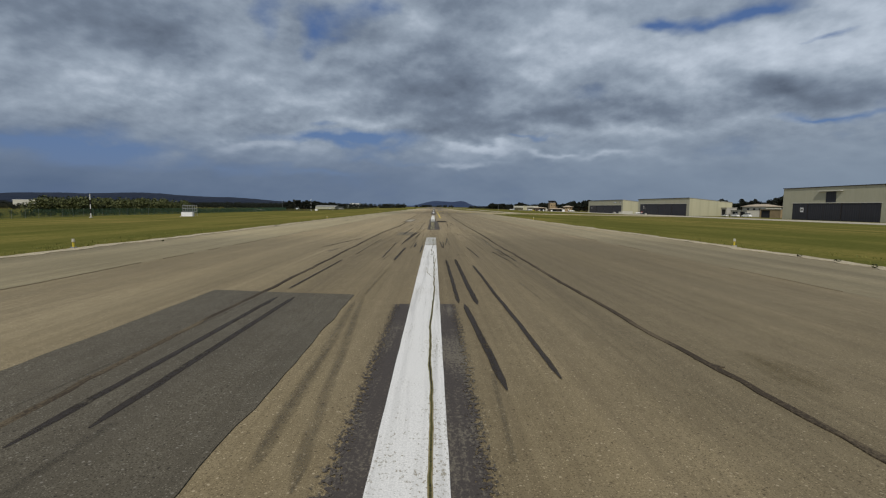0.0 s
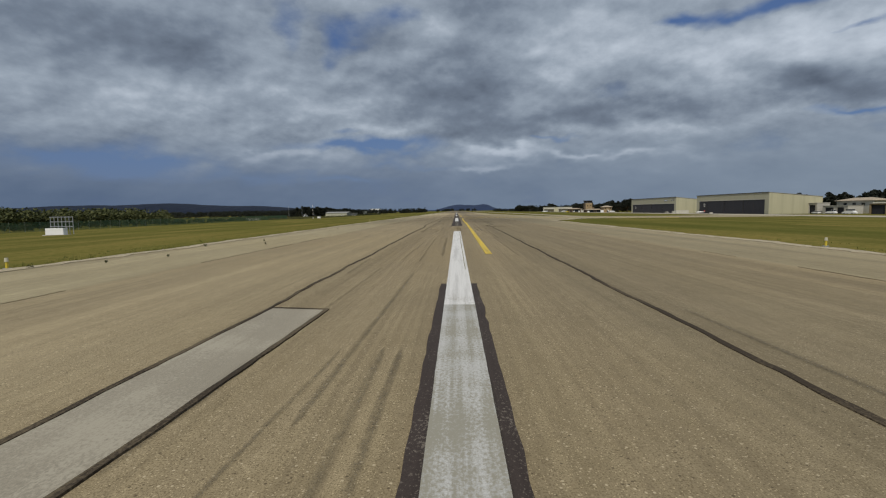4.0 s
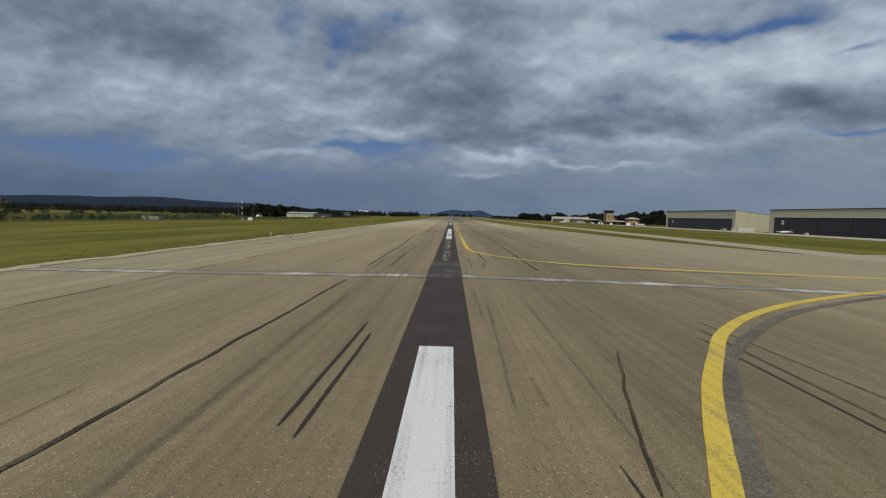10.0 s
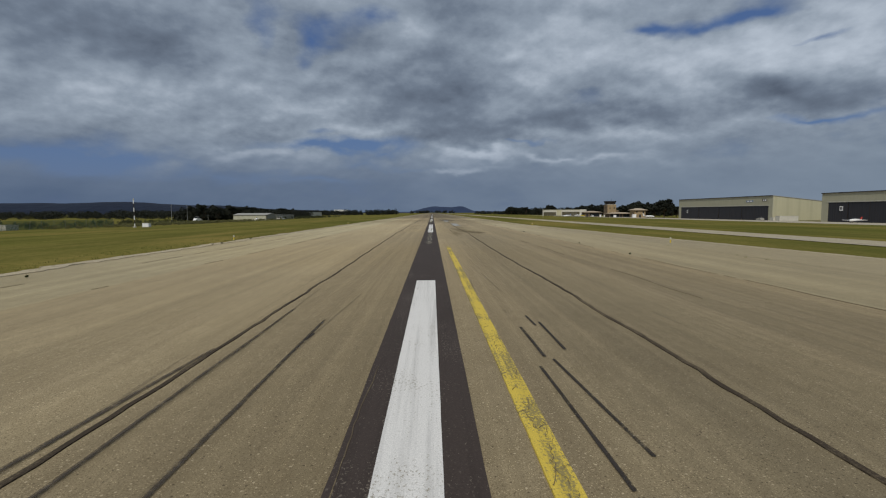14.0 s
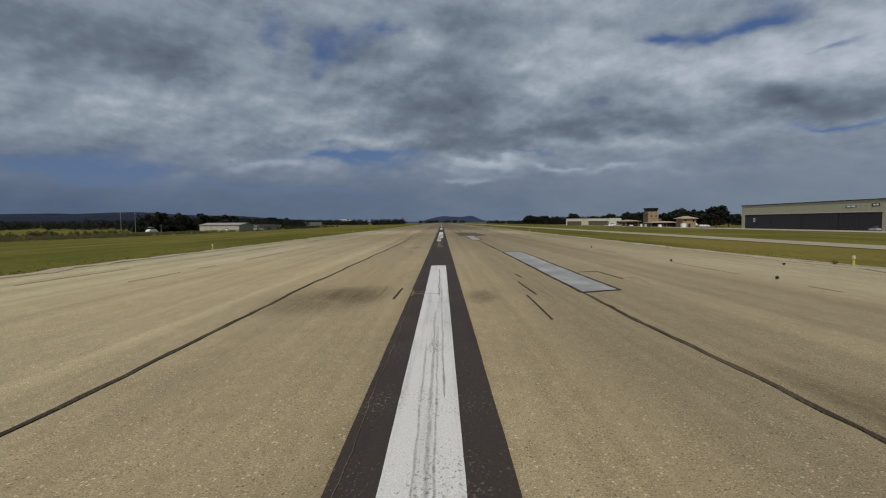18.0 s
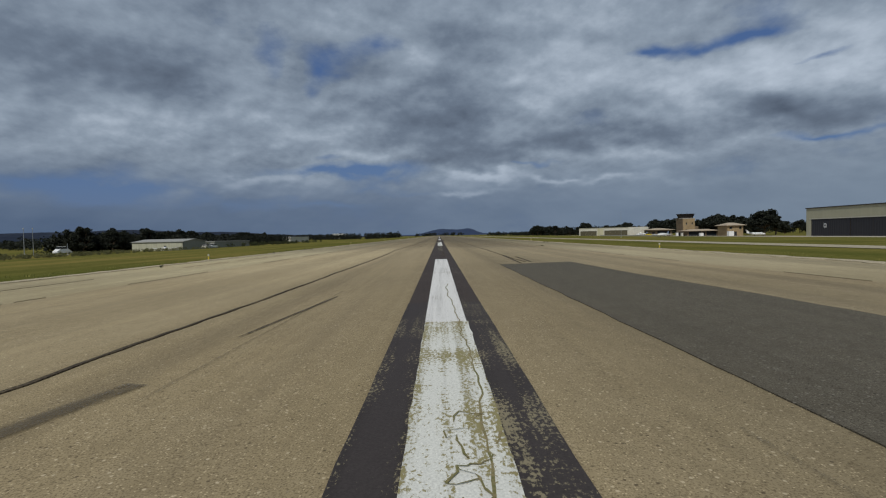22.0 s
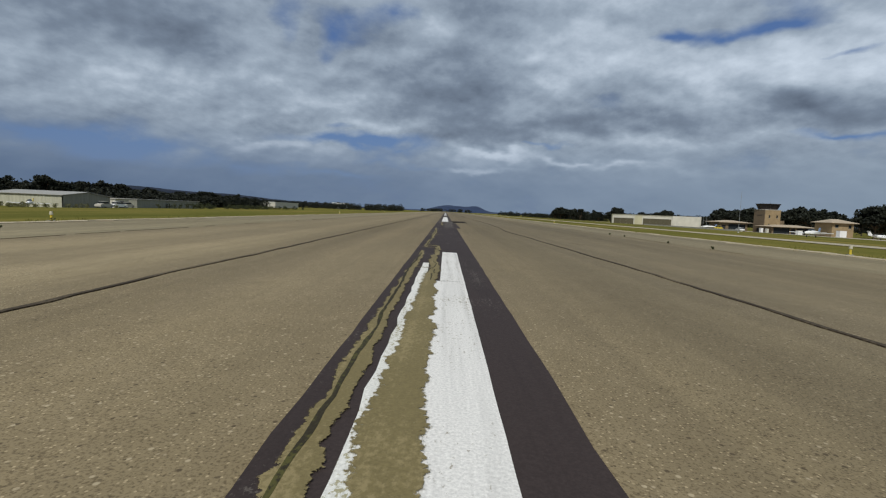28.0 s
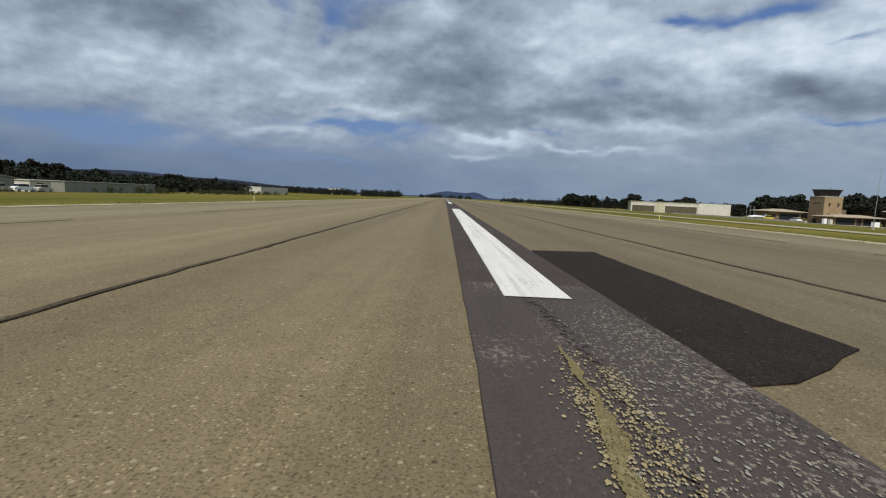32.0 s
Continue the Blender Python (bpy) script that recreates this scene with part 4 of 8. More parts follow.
for n, way in enumerate((((0.02, 58.5), (-0.05, 55.0), (0.06, 52.6), (0.12, 51.6)), ((-0.12, 113.5), (-0.2, 109.2), (-0.05, 107.6), (-0.12, 104.5)), ((0.9, 190.4), (1.5, 187.6), (2.1, 185.2)), ((1.1, 240.0), (1.3, 237.4), (1.25, 236.6)), ((-0.9, 264.6), (-0.75, 267.0)), ((0.63, 249.99), (0.91, 250.19), (1.2, 250.23), (1.29, 250.06)), ((1.17, 250.45), (1.2, 250.23)), ((1.96, 250.74), (1.95, 250.25), (1.84, 249.93), (1.89, 249.69), (1.93, 249.2)), ((4.3, 265.4), (5.05, 265.2), (4.78, 263.7)), ((-2.32, 279.56), (-2.01, 279.34), (-1.78, 279.19), (-1.42, 279.18), (-1.37, 279.39), (-1.42, 279.8), (-1.33, 280.07)), ((-1.78, 279.19), (-1.72, 278.91), (-1.72, 278.67)), ((-1.42, 279.18), (-1.68, 279.81)))):
    o = ribbon("lane_crack", list(way), 0.004, CRACK_FINE, 0.10, 0.002, 0.08, 0.0030, 0.3, None, 120 + n)
    tagged(o, "crack wandering along the asphalt lane", "crack", "cracks along the lanes", "structure")


def patch(corners, material, ragged, label, seed=0):
    return tagged(slab("asphalt_patch", corners, material, 0.009, ragged, seed), label, "pavement patch", "pavement patches", "structure")


patch([(-3.9, 12.0), (-1.15, 12.0), (-1.22, 33.4), (-3.85, 34.0)], GREYPATCH, 0.03, "long dark-grey asphalt patch with tyre streaks", 1)
patch([(-1.9, 50.3), (-1.08, 50.0), (-1.0, 52.9), (-1.85, 53.1)], WORNPATCH, 0.03, "small grey asphalt patch, worn at its edges", 2)
patch([(0.40, 71.2), (1.47, 71.5), (1.36, 75.3), (0.42, 75.2)], DARKPATCH, 0.03, "fresh black asphalt patch with a crisp edge", 4)
patch([(1.9, 300.7), (3.5, 300.7), (4.95, 303.0), (4.9, 306.0), (4.6, 310.0), (4.45, 315.0), (2.75, 314.2), (1.87, 313.8)], GREYPATCH, 0.03, "large dark-grey asphalt patch", 5)
patch([(0.53, 390.6), (0.40, 388.0), (0.30, 387.0), (0.27, 386.5), (0.31, 386.15), (0.44, 386.08), (0.74, 386.18), (1.03, 386.36), (1.42, 386.7), (1.45, 390.9)], DARKPATCH, 0.05, "fresh black asphalt patch with a rounded corner", 6)
patch([(-2.95, 296.9), (-0.55, 295.45), (-0.55, 296.1), (-2.0, 296.65), (-3.15, 297.25)], TRENCH, 0.02, "pale crazed concrete repair", 7)


TRENCH_OLD = make_coat("old_trench_fill", (0.30, 0.265, 0.20), (0.38, 0.34, 0.26), (0.42, 0.52))


def trench(corners, label, seed, fill=TRENCH):
    o = tagged(base("trench_repair", 0, 0, 0), label, "trench repair", "trench repairs", "structure")
    slab("fill", corners, fill, 0.009, 0.01, seed, "", o)
    ring = corners + corners[:1]
    for k, (a, b) in enumerate(zip(ring, ring[1:])):
        ribbon("tar_edge", [a, b], 0.06, TAR, 0.02, 0.012, 0.2, 0.016, 0, o, seed + k)


trench([(-2.98, 73.2), (-2.15, 73.0), (-1.9, 79.9), (-2.8, 80.1)], "pale trench fill framed by tar, beside the lane joint", 10, TRENCH_OLD)
trench([(2.86, 262.6), (3.75, 263.0), (3.85, 275.6), (2.9, 275.2)], "long pale trench fill framed by black tar", 20)
trench([(2.45, 289.4), (3.2, 289.8), (3.32, 300.55), (2.45, 300.5)], "long pale trench fill framed by black tar, ending at a dark patch", 30)


BAND = make_coat("broken_white_fill", (0.235, 0.215, 0.165), (0.56, 0.55, 0.52), (0.43, 0.48))


def cross_band():
    """The filled cable trench that crosses the runway."""
    o = tagged(base("trench_repair", 0, 0, 0), "pale cable-trench fill crossing the whole runway", "trench repair", "trench repairs", "structure")
    for a, b in ((-12.9, -0.52), (0.52, 13.2)):
        ribbon("fill", [(a, 167.3 + 0.035 * abs(a)), ((a + b) / 2, 167.2 + 0.03 * abs(a + b) / 2), (b, 167.2)], 0.62, BAND, 0.02, 0.03, 0.3, 0.008, 0, o, 41)
        for s in (-0.33, 0.33):
            ribbon("tar_edge", [(a, 167.3 + 0.035 * abs(a) + s), ((a + b) / 2, 167.2 + 0.03 * abs(a + b) / 2 + s), (b, 167.2 + s)], 0.03, CRACK, 0.02, 0.006, 0.3, 0.014, 0, o, 43)


cross_band()
tar_line([(0.05, 52.3), (0.07, 51.35), (0.10, 51.0), (0.08, 50.7), (0.16, 50.3), (0.22, 49.6)], 0.010, 0.03, 15, CRACK, "thin open crack in the asphalt")
tar_line([(2.48, 160.1), (1.95, 158.4), (1.67, 157.2), (1.57, 156.7)], 0.03, 0.03, 14)

# ---- the centre line: black sealed strip, stripes, ghosts of older paint ----
WHITE_MOSSY = make_coat("white_paint_broken_by_moss", (0.66, 0.65, 0.59), (0.26, 0.225, 0.10), (0.465, 0.495))
GHOST_LICHEN = make_coat("lichen_over_old_paint", (0.085, 0.075, 0.062), (0.33, 0.29, 0.15), (0.46, 0.52), True, (0, 0, 0, 0, 1))
BLACK_FLECKED = make_coat("flecked_black_strip", (0.045, 0.034, 0.032), (0.11, 0.094, 0.082), (0.38, 0.43), True, None, 0.75, 0.16)
BLACK_GRITTY = make_coat("gritty_black_strip", (0.070, 0.058, 0.053), (0.19, 0.165, 0.135), (0.40, 0.47), True, None, 0.8, 0.13)
BLACK_FADED = make_coat("black_strip_worn_at_its_edges", (0.066, 0.056, 0.050), (0.15, 0.13, 0.10), (0.42, 0.5), True, (0, 0, 0, 0, 1))
BLACK_FLAKED = make_coat("flaking_black_strip", (0.052, 0.044, 0.042), (0.24, 0.205, 0.13), (0.42, 0.46))
BLACK_OLD = make_coat("older_black_strip", (0.062, 0.052, 0.048), (0.15, 0.13, 0.105), (0.42, 0.5))
# serves real rubber and grease smears, and three painted shadow bands
SMEAR_SHADOW = make_coat("rubber_smear_and_shadow", (0.125, 0.10, 0.065), None, (0, 0), True, (0.28, 0.52, 0.66, 0.7))
DEEP = make_coat("deep_crack", (0.035, 0.03, 0.018), (0.08, 0.075, 0.025), (0.44, 0.5), False)
STRIP = "black sealed strip under the centre line"


def strip(y0, y1, material=BLACK, half=0.5, label=STRIP, rag=0.004, lift=0.012, x=0.0):
    o = ribbon("centre_strip", [(x, y0), (x, y1)], 2 * half, material, 0.0, rag, 0.3, lift, 0, None, y0)
    return tagged(o, label, "runway marking", "black strips of the centre line", "structure")


strip(-40, 32.6, BLACK_FADED, 0.58, "worn black strip beside the centre stripe", 0.02)
strip(55.9, 72.5, BLACK_FADED, 0.53, "patchy black strip with flaked old paint", 0.03, 0.012, 0.11)
strip(72.5, 82.0, BLACK, 0.34, STRIP, 0.02)
strip(114.9, 166.9)
strip(166.9, 171.5, BLACK_OLD, 0.52, "older black strip with grit showing through", 0.012)
strip(171.5, 350.0)
strip(297.8, 305.5, BLACK_FLAKED, 0.505, "black strip flaking away beside a crack", 0.01, 0.0132)
strip(375.6, 385.2, BLACK_FLECKED, 0.10, "black coat spilling past the strip", 0.04, 0.0105, 0.57)
strip(350.0, 384.4, BLACK_FLECKED, 0.5, "black sealed strip dotted with pale chips", 0.012)
strip(384.4, 388.0, BLACK_GRITTY, 0.5, "worn black strip with grit showing through", 0.01)
strip(388.0, 620.0)


def stripe(y0, y1, material=WHITE, x0=-0.225, x1=0.225, label="white painted centre-line stripe on black", rag=0.003):
    o = ribbon("centreline_stripe", [((x0 + x1) / 2, y0), ((x0 + x1) / 2, y1)], x1 - x0, material, 0.0, rag, 0.2, 0.0150, 0, None, y1)
    return tagged(o, label, "runway marking", "white centre-line stripes", "structure")


stripe(10, 43.5, WHITE, label="white centre-line stripe split by a mossy crack")
stripe(43.5, 48.2, WHITE_THIN, label="white centre-line stripe greyed by tyre rubber")
stripe(72.5, 80.0, WHITE_THIN, label="white centre-line stripe streaked with rubber")
stripe(80.0, 104.2, WHITE)
stripe(132.55, 159.9, WHITE)
stripe(188.9, 193.5, WHITE)
stripe(193.5, 197.8, WHITE_MOSSY, label="white centre-line stripe flaking over mossy cracks")
stripe(197.8, 215.0, WHITE)
stripe(242.7, 247.0, WHITE)
stripe(247.0, 253.5, WHITE_WORN, label="white centre-line stripe flaking over mossy cracks")
stripe(253.5, 268.0, WHITE)
stripe(293.5, 299.0, WHITE, -0.04, 0.2)
stripe(286.5, 299.0, WHITE_MOSSY, -0.24, 0.02, "strip of flaking white paint and lichen", 0.05)
stripe(299.0, 304.0, WHITE_MOSSY, -0.225, 0.24, "white stripe crumbling over a mossy crack", 0.012)
stripe(304.0, 317.2, WHITE)
stripe(339.9, 347.5, WHITE_WORN, label="white centre-line stripe flaking, streaked by tyres")
stripe(347.5, 360.2, WHITE)
stripe(360.2, 363.5, WHITE, -0.02, 0.225)
stripe(356.5, 361.8, WHITE_WORN, -0.27, -0.18, "flaking remnant of the white stripe", 0.02)
for a in (387.5, 436.0, 484.0, 532.0, 580.0):
    stripe(a, a + 24.5, WHITE)


def ghost(y0, y1, material=GHOST, x0=-0.22, x1=0.22, rag=0.02, label="flaked remains of an older white stripe"):
    o = ribbon("old_stripe", [((x0 + x1) / 2, y0), ((x0 + x1) / 2, y1)], x1 - x0, material, 0.02, rag, 0.2, 0.0133, 0, None, y0 + 3)
    return tagged(o, label, "runway marking", "ghosts of old stripes", "structure")


ghost(57.0, 72.4, GHOST_LICHEN, -0.17, 0.2, 0.05)
ghost(115.2, 128.4)
ghost(121.0, 132.7, GHOST, -0.2, 0.2)
ghost(171.6, 178.2, GHOST_BOLD, -0.22, 0.2)
ghost(178.4, 188.8, GHOST_BOLD)
ghost(228.5, 242.6, GHOST, -0.25, 0.2)
ghost(278.6, 293.4, GHOST, -0.25, 0.25)
ghost(281.5, 290.0, GHOST_OLIVE, -0.02, 0.12, 0.04)
ghost(327.2, 339.8, GHOST, -0.22, 0.22)
ghost(329.0, 337.0, GHOST_OLIVE, -0.08, 0.04, 0.04)
ghost(376.0, 387.4, GHOST_SPARSE, -0.12, 0.50, 0.05)


OLIVE_DULL = make_coat("bare_olive_patch", (0.25, 0.215, 0.12), (0.36, 0.32, 0.2), (0.42, 0.5), False, (0, 0, 0, 0, 1))


def moss(way, width, wander, seed, material=WEEDS, label="mossy crack with dry weeds", lift=0.0163):
    o = ribbon("mossy_crack", list(way), width, material, wander, (width[1] if isinstance(width, tuple) else width) * 0.45, 0.06, lift, 0.15, None, seed)
    return tagged(o, label, "mossy crack", "mossy cracks", "structure")


JAG = [(0.13, 27.0), (0.10, 31.0), (0.14, 35.0), (0.13, 39.3), (0.14, 39.55), (0.13, 39.85), (0.05, 39.9), (0.055, 40.2), (0.12, 40.35), (0.11, 40.9), (0.04, 41.1), (0.06, 42.0), (0.08, 43.2), (0.11, 43.5), (0.10, 48.2)]
moss(JAG, (0.030, 0.010), 0.02, 201)
moss(JAG, (0.014, 0.006), 0.02, 201, DEEP, "dark open crack with moss in it", 0.0182)
moss([(0.14, 37.5), (0.19, 38.6), (0.21, 39.0)], 0.012, 0.04, 232)
moss([(0.08, 35.4), (0.0, 36.0), (-0.03, 36.9)], 0.010, 0.04, 233)
moss([(0.16, 84.0), (0.15, 104.3)], 0.016, 0.02, 202)
moss([(0.05, 193.4), (0.08, 196.0), (0.05, 200.9)], 0.014, 0.06, 203)
moss([(-0.13, 192.4), (-0.12, 194.6)], 0.10, 0.05, 204, OLIVE_DULL)
moss([(0.06, 244.5), (0.08, 249.0), (0.1, 253.0)], 0.007, 0.08, 205, DEEP)
moss([(0.06, 248.6), (0.1, 250.0)], 0.12, 0.05, 206, OLIVE_DULL)
moss([(-0.42, 254.0), (-0.44, 262.0)], 0.006, 0.04, 207, CRACK)
for n, (x, w, y0, y1) in enumerate(((0.02, 0.035, 254.0, 260.5), (0.07, 0.02, 254.5, 259.5), (-0.05, 0.02, 255.0, 258.5), (0.12, 0.025, 257.0, 263.0))):
    moss([(x, y0), (x - 0.02, y1)], w, 0.01, 250 + n, RUBBER_FAINT, "faint tyre rubber streak on white paint")
moss([(-0.13, 286.5), (-0.1, 293.0), (-0.14, 297.4)], 0.018, 0.1, 208)
moss([(0.06, 296.0), (0.1, 299.5), (0.15, 303.6), (0.1, 308.0)], 0.012, 0.08, 209)
moss([(0.0, 298.7), (0.03, 299.9)], 0.16, 0.05, 210, STAIN)
moss([(0.02, 320.0), (0.0, 329.0)], 0.02, 0.01, 211, TAR, "dark tyre-worn groove along the strip")
moss([(0.14, 319.0), (0.12, 327.0)], 0.03, 0.01, 213, TAR, "dark tyre-worn groove along the strip")
moss([(-0.12, 143.0), (-0.11, 144.2), (-0.13, 144.5), (-0.08, 144.8), (-0.12, 145.4)], 0.009, 0.02, 214, DEEP)
for n, (x, w, y0, y1) in enumerate(((0.12, 0.03, 143.5, 149.0), (0.17, 0.02, 143.5, 147.0), (0.04, 0.02, 144.5, 148.5))):
    moss([(x, y0), (x - 0.02, y1)], w, 0.01, 260 + n, RUBBER_FAINT, "faint tyre rubber streak on white paint")
moss([(-0.05, 344.0), (0.0, 348.0)], 0.02, 0.1, 212)
OLIVE = make_coat("bare_olive_asphalt", (0.17, 0.136, 0.058), (0.25, 0.20, 0.095), (0.42, 0.5), False, (0, 0, 0, 0, 1))
CHIP = make_coat("pale_paint_chips", (0.30, 0.275, 0.225), (0.22, 0.19, 0.14), (0.42, 0.5), False)


def chips(name, count, spots, seed, label, material=CHIP, big=1.0, reach=0.5):
    """Small pale chips of paint and stone scattered over the black coat, thickest along old stripe edges."""
    rnd = random.Random(seed)
    verts, faces = [], []
    for k in range(count):
        x0, y0, x1, y1, wide = rnd.choice(spots)
        f = rnd.random()
        x, y = x0 + (x1 - x0) * f + rnd.gauss(0, wide), y0 + (y1 - y0) * f
        if not -0.48 < x < reach:
            continue
        size, a, i = big * rnd.uniform(0.0018, 0.0048) * (1.7 if rnd.random() < 0.12 else 1.0), rnd.uniform(0, 6.28), len(verts)
        for c in range(5):
            s = size * rnd.uniform(0.6, 1.3)
            px, py = x + s * math.cos(a + 1.256 * c), y + 1.5 * s * math.sin(a + 1.256 * c)
            verts.append((px, py, gz(px, py) + 0.0168))
        faces.append(tuple(range(i, i + 5)))
    return tagged(quick(name, verts, faces, material), label, "paint chips", kind="stuff")


chips("paint_chips", 2000, ((0.05, 377.0, 0.2, 369.0, 0.05), (0.05, 377.0, 0.22, 369.0, 0.12), (-0.2, 376.0, -0.2, 369.0, 0.06), (-0.42, 376.0, -0.42, 369.0, 0.05), (0.0, 376.0, 0.05, 368.0, 0.3)), 77, "pale paint chips scattered over the black strip")
CHIP_TAN = make_coat("tan_stone_chips", (0.34, 0.27, 0.14), (0.42, 0.38, 0.28), (0.42, 0.5), False)
moss([(-0.09, 386.45), (-0.08, 385.9), (-0.15, 385.4), (-0.19, 384.6), (-0.15, 382.0), (-0.12, 379.0)], (0.05, 0.11), 0.07, 246, OLIVE, "bare sandy gravel where the black coat has gone")
chips("stone_chips", 2200, ((-0.10, 386.4, -0.16, 385.2, 0.05), (-0.15, 386.0, -0.22, 385.0, 0.03), (0.0, 386.2, -0.06, 385.2, 0.03), (-0.10, 386.0, -0.16, 385.0, 0.08), (-0.17, 385.2, -0.13, 378.0, 0.07)), 78, "tan stone chips laid bare in the worn strip", CHIP_TAN, 1.1)
chips("paint_chips", 1300, ((0.3, 387.3, 0.30, 385.0, 0.10), (0.15, 387.0, 0.12, 385.0, 0.10), (0.33, 387.0, 0.30, 378.0, 0.10), (0.05, 384.0, 0.1, 378.0, 0.16)), 79, "pale chips and grit over the worn strip", CHIP, 1.2, 0.64)
chips("paint_chips", 1100, ((-0.14, 278.8, -0.13, 282.5, 0.05), (-0.1, 278.8, -0.1, 284.0, 0.08), (0.0, 278.8, 0.0, 281.0, 0.1)), 80, "pale flakes of an old white stripe", CHIP, 1.9)
TARRY = make_coat("tarry_brown_drip", (0.10, 0.08, 0.048), (0.17, 0.14, 0.085), (0.42, 0.5), False, (0, 0, 0, 0, 1))
for n, (way, w) in enumerate((([(-3.84, 184.5), (-3.82, 184.9), (-3.74, 185.3)], 0.15), ([(-3.75, 185.2), (-3.72, 186.0), (-3.8, 186.5)], 0.11), ([(-3.82, 186.5), (-3.8, 187.1), (-3.86, 187.5)], 0.13), ([(-3.85, 187.4), (-3.82, 188.2)], 0.09), ([(-3.7, 189.0), (-3.68, 189.7)], 0.09), ([(-4.5, 182.6), (-4.44, 182.9)], 0.12), ([(-4.42, 182.3), (-4.3, 182.35)], 0.08))):
    o = ribbon("tar_drip", way, w, TARRY, 0.05, 0.03, 0.1, 0.0075, 0.3, None, 640 + n)
    tagged(o, "ragged brown tar drip on the asphalt", "tar drip", "tar drips on the runway", "structure")
BARE = "bare olive patch where the black coat has gone"
for n, (way, w) in enumerate((
        ([(-0.38, 356.5), (-0.38, 360.3), (-0.38, 361.4), (-0.36, 362.3), (-0.37, 363.8)], (0.15, 0.08)),
        ([(-0.35, 364.5), (-0.35, 365.5), (-0.32, 367.2)], 0.09),
        ([(-0.32, 367.2), (-0.32, 369.3), (-0.31, 371.0), (-0.33, 374.4)], 0.10),
        ([(-0.30, 370.1), (-0.29, 370.7), (-0.31, 371.2)], 0.15),
        ([(-0.14, 356.5), (-0.13, 360.3), (-0.10, 361.0), (-0.11, 361.5), (-0.15, 362.2), (-0.11, 363.3), (-0.12, 364.1)], (0.27, 0.09)),
        ([(-0.08, 363.9), (-0.13, 364.47), (-0.10, 364.65), (-0.13, 364.87), (-0.22, 365.05), (-0.34, 364.9)], 0.10),
        ([(-0.42, 364.56), (-0.2, 364.54), (-0.1, 364.5)], 0.12),
        ([(-0.36, 361.3), (-0.24, 361.26), (-0.13, 361.19)], 0.08),
        ([(-0.52, 369.4), (-0.25, 369.36), (0.0, 369.4)], 0.09),
        ([(-0.33, 368.9), (-0.19, 368.88)], 0.07),
        ([(-0.47, 370.55), (-0.44, 370.75), (-0.40, 370.95)], 0.16),
        ([(-0.42, 370.7), (-0.34, 370.72), (-0.28, 370.7)], 0.20))):
    moss(smooth(way), w, 0.02, 213 + n, OLIVE, BARE)
for n, (way, w) in enumerate((
        ([(-0.38, 356.5), (-0.385, 360.4), (-0.38, 361.2), (-0.365, 362.3), (-0.37, 363.4)], 0.022),
        ([(-0.11, 360.2), (-0.11, 360.5), (-0.10, 360.55), (-0.11, 360.69), (-0.08, 360.81), (-0.1, 360.89), (-0.09, 361.06), (-0.15, 361.17), (-0.10, 361.32), (-0.09, 361.7), (-0.14, 362.04)], 0.013),
        ([(-0.35, 364.6), (-0.34, 366.0), (-0.32, 367.4), (-0.33, 368.3), (-0.32, 369.3), (-0.31, 371.0), (-0.33, 373.0)], 0.020),
        ([(-0.45, 370.5), (-0.43, 370.7), (-0.44, 370.85)], 0.024),
        ([(-0.13, 363.9), (-0.11, 364.3)], 0.01))):
    moss(way, w, 0.03, 330 + n, DEEP, "dark open crack with moss in it", 0.0182)
moss([(-0.45, 208.6), (-0.44, 203.0), (-0.4, 199.0)], 0.008, 0.03, 221, CRACK)


def yellow(way, width, material, label, seed):
    o = ribbon("taxi_guide_line", way, width, material, 0.0, 0.006, 0.2, 0.0136, 0, None, seed)
    return tagged(o, label, "taxiway marking", "yellow guide lines", "structure")


BEND = [(0.98, 88.0), (1.02, 120.0), (0.94, 131.0), (0.93, 140.0), (0.91, 148.0), (0.93, 150.5), (1.0, 152.4), (1.15, 154.0), (1.45, 155.5), (2.02, 156.77), (2.94, 158.62), (3.75, 160.0), (4.8, 161.6), (6.6, 163.5), (9.2, 165.5), (12.9, 167.7), (17.0, 169.6), (26.0, 172.9), (48.0, 180.0)]
yellow(smooth(BEND), 0.2, YELLOW, "bright yellow guide line that swings off to the taxiway", 1)
back = [(48.0, 176.0), (22.0, 172.6), (13.0, 171.9), (7.5, 172.1), (5.0, 172.6), (3.3, 173.5), (2.1, 175.2), (1.45, 176.6), (1.12, 178.3), (1.04, 181.5), (1.0, 190.5)]
yellow(smooth(back), 0.19, YELLOW, "yellow guide line that joins from the taxiway", 2)
yellow([(1.0, 190.5), (0.94, 226.5)], 0.19, YELLOW_WORN, "cracked yellow guide line beside the centre stripe", 3)


# ---- tyre marks, stains, painted shadow bands ----
def skid(x0, y0, x1, y1, w, material=RUBBER, seed=0, label="black tyre mark of worn rubber"):
    long = math.hypot(x1 - x0, y1 - y0)
    o = ribbon("tyre_mark", [(x0, y0), (x1, y1)], w, material, 0.012 * min(1.0, long / 6), w * 0.12, 0.25, 0.0104, 0.3 if long > 3 else 0.0, None, seed)
    return tagged(o, label, "tyre mark", "tyre marks on the runway", "structure")


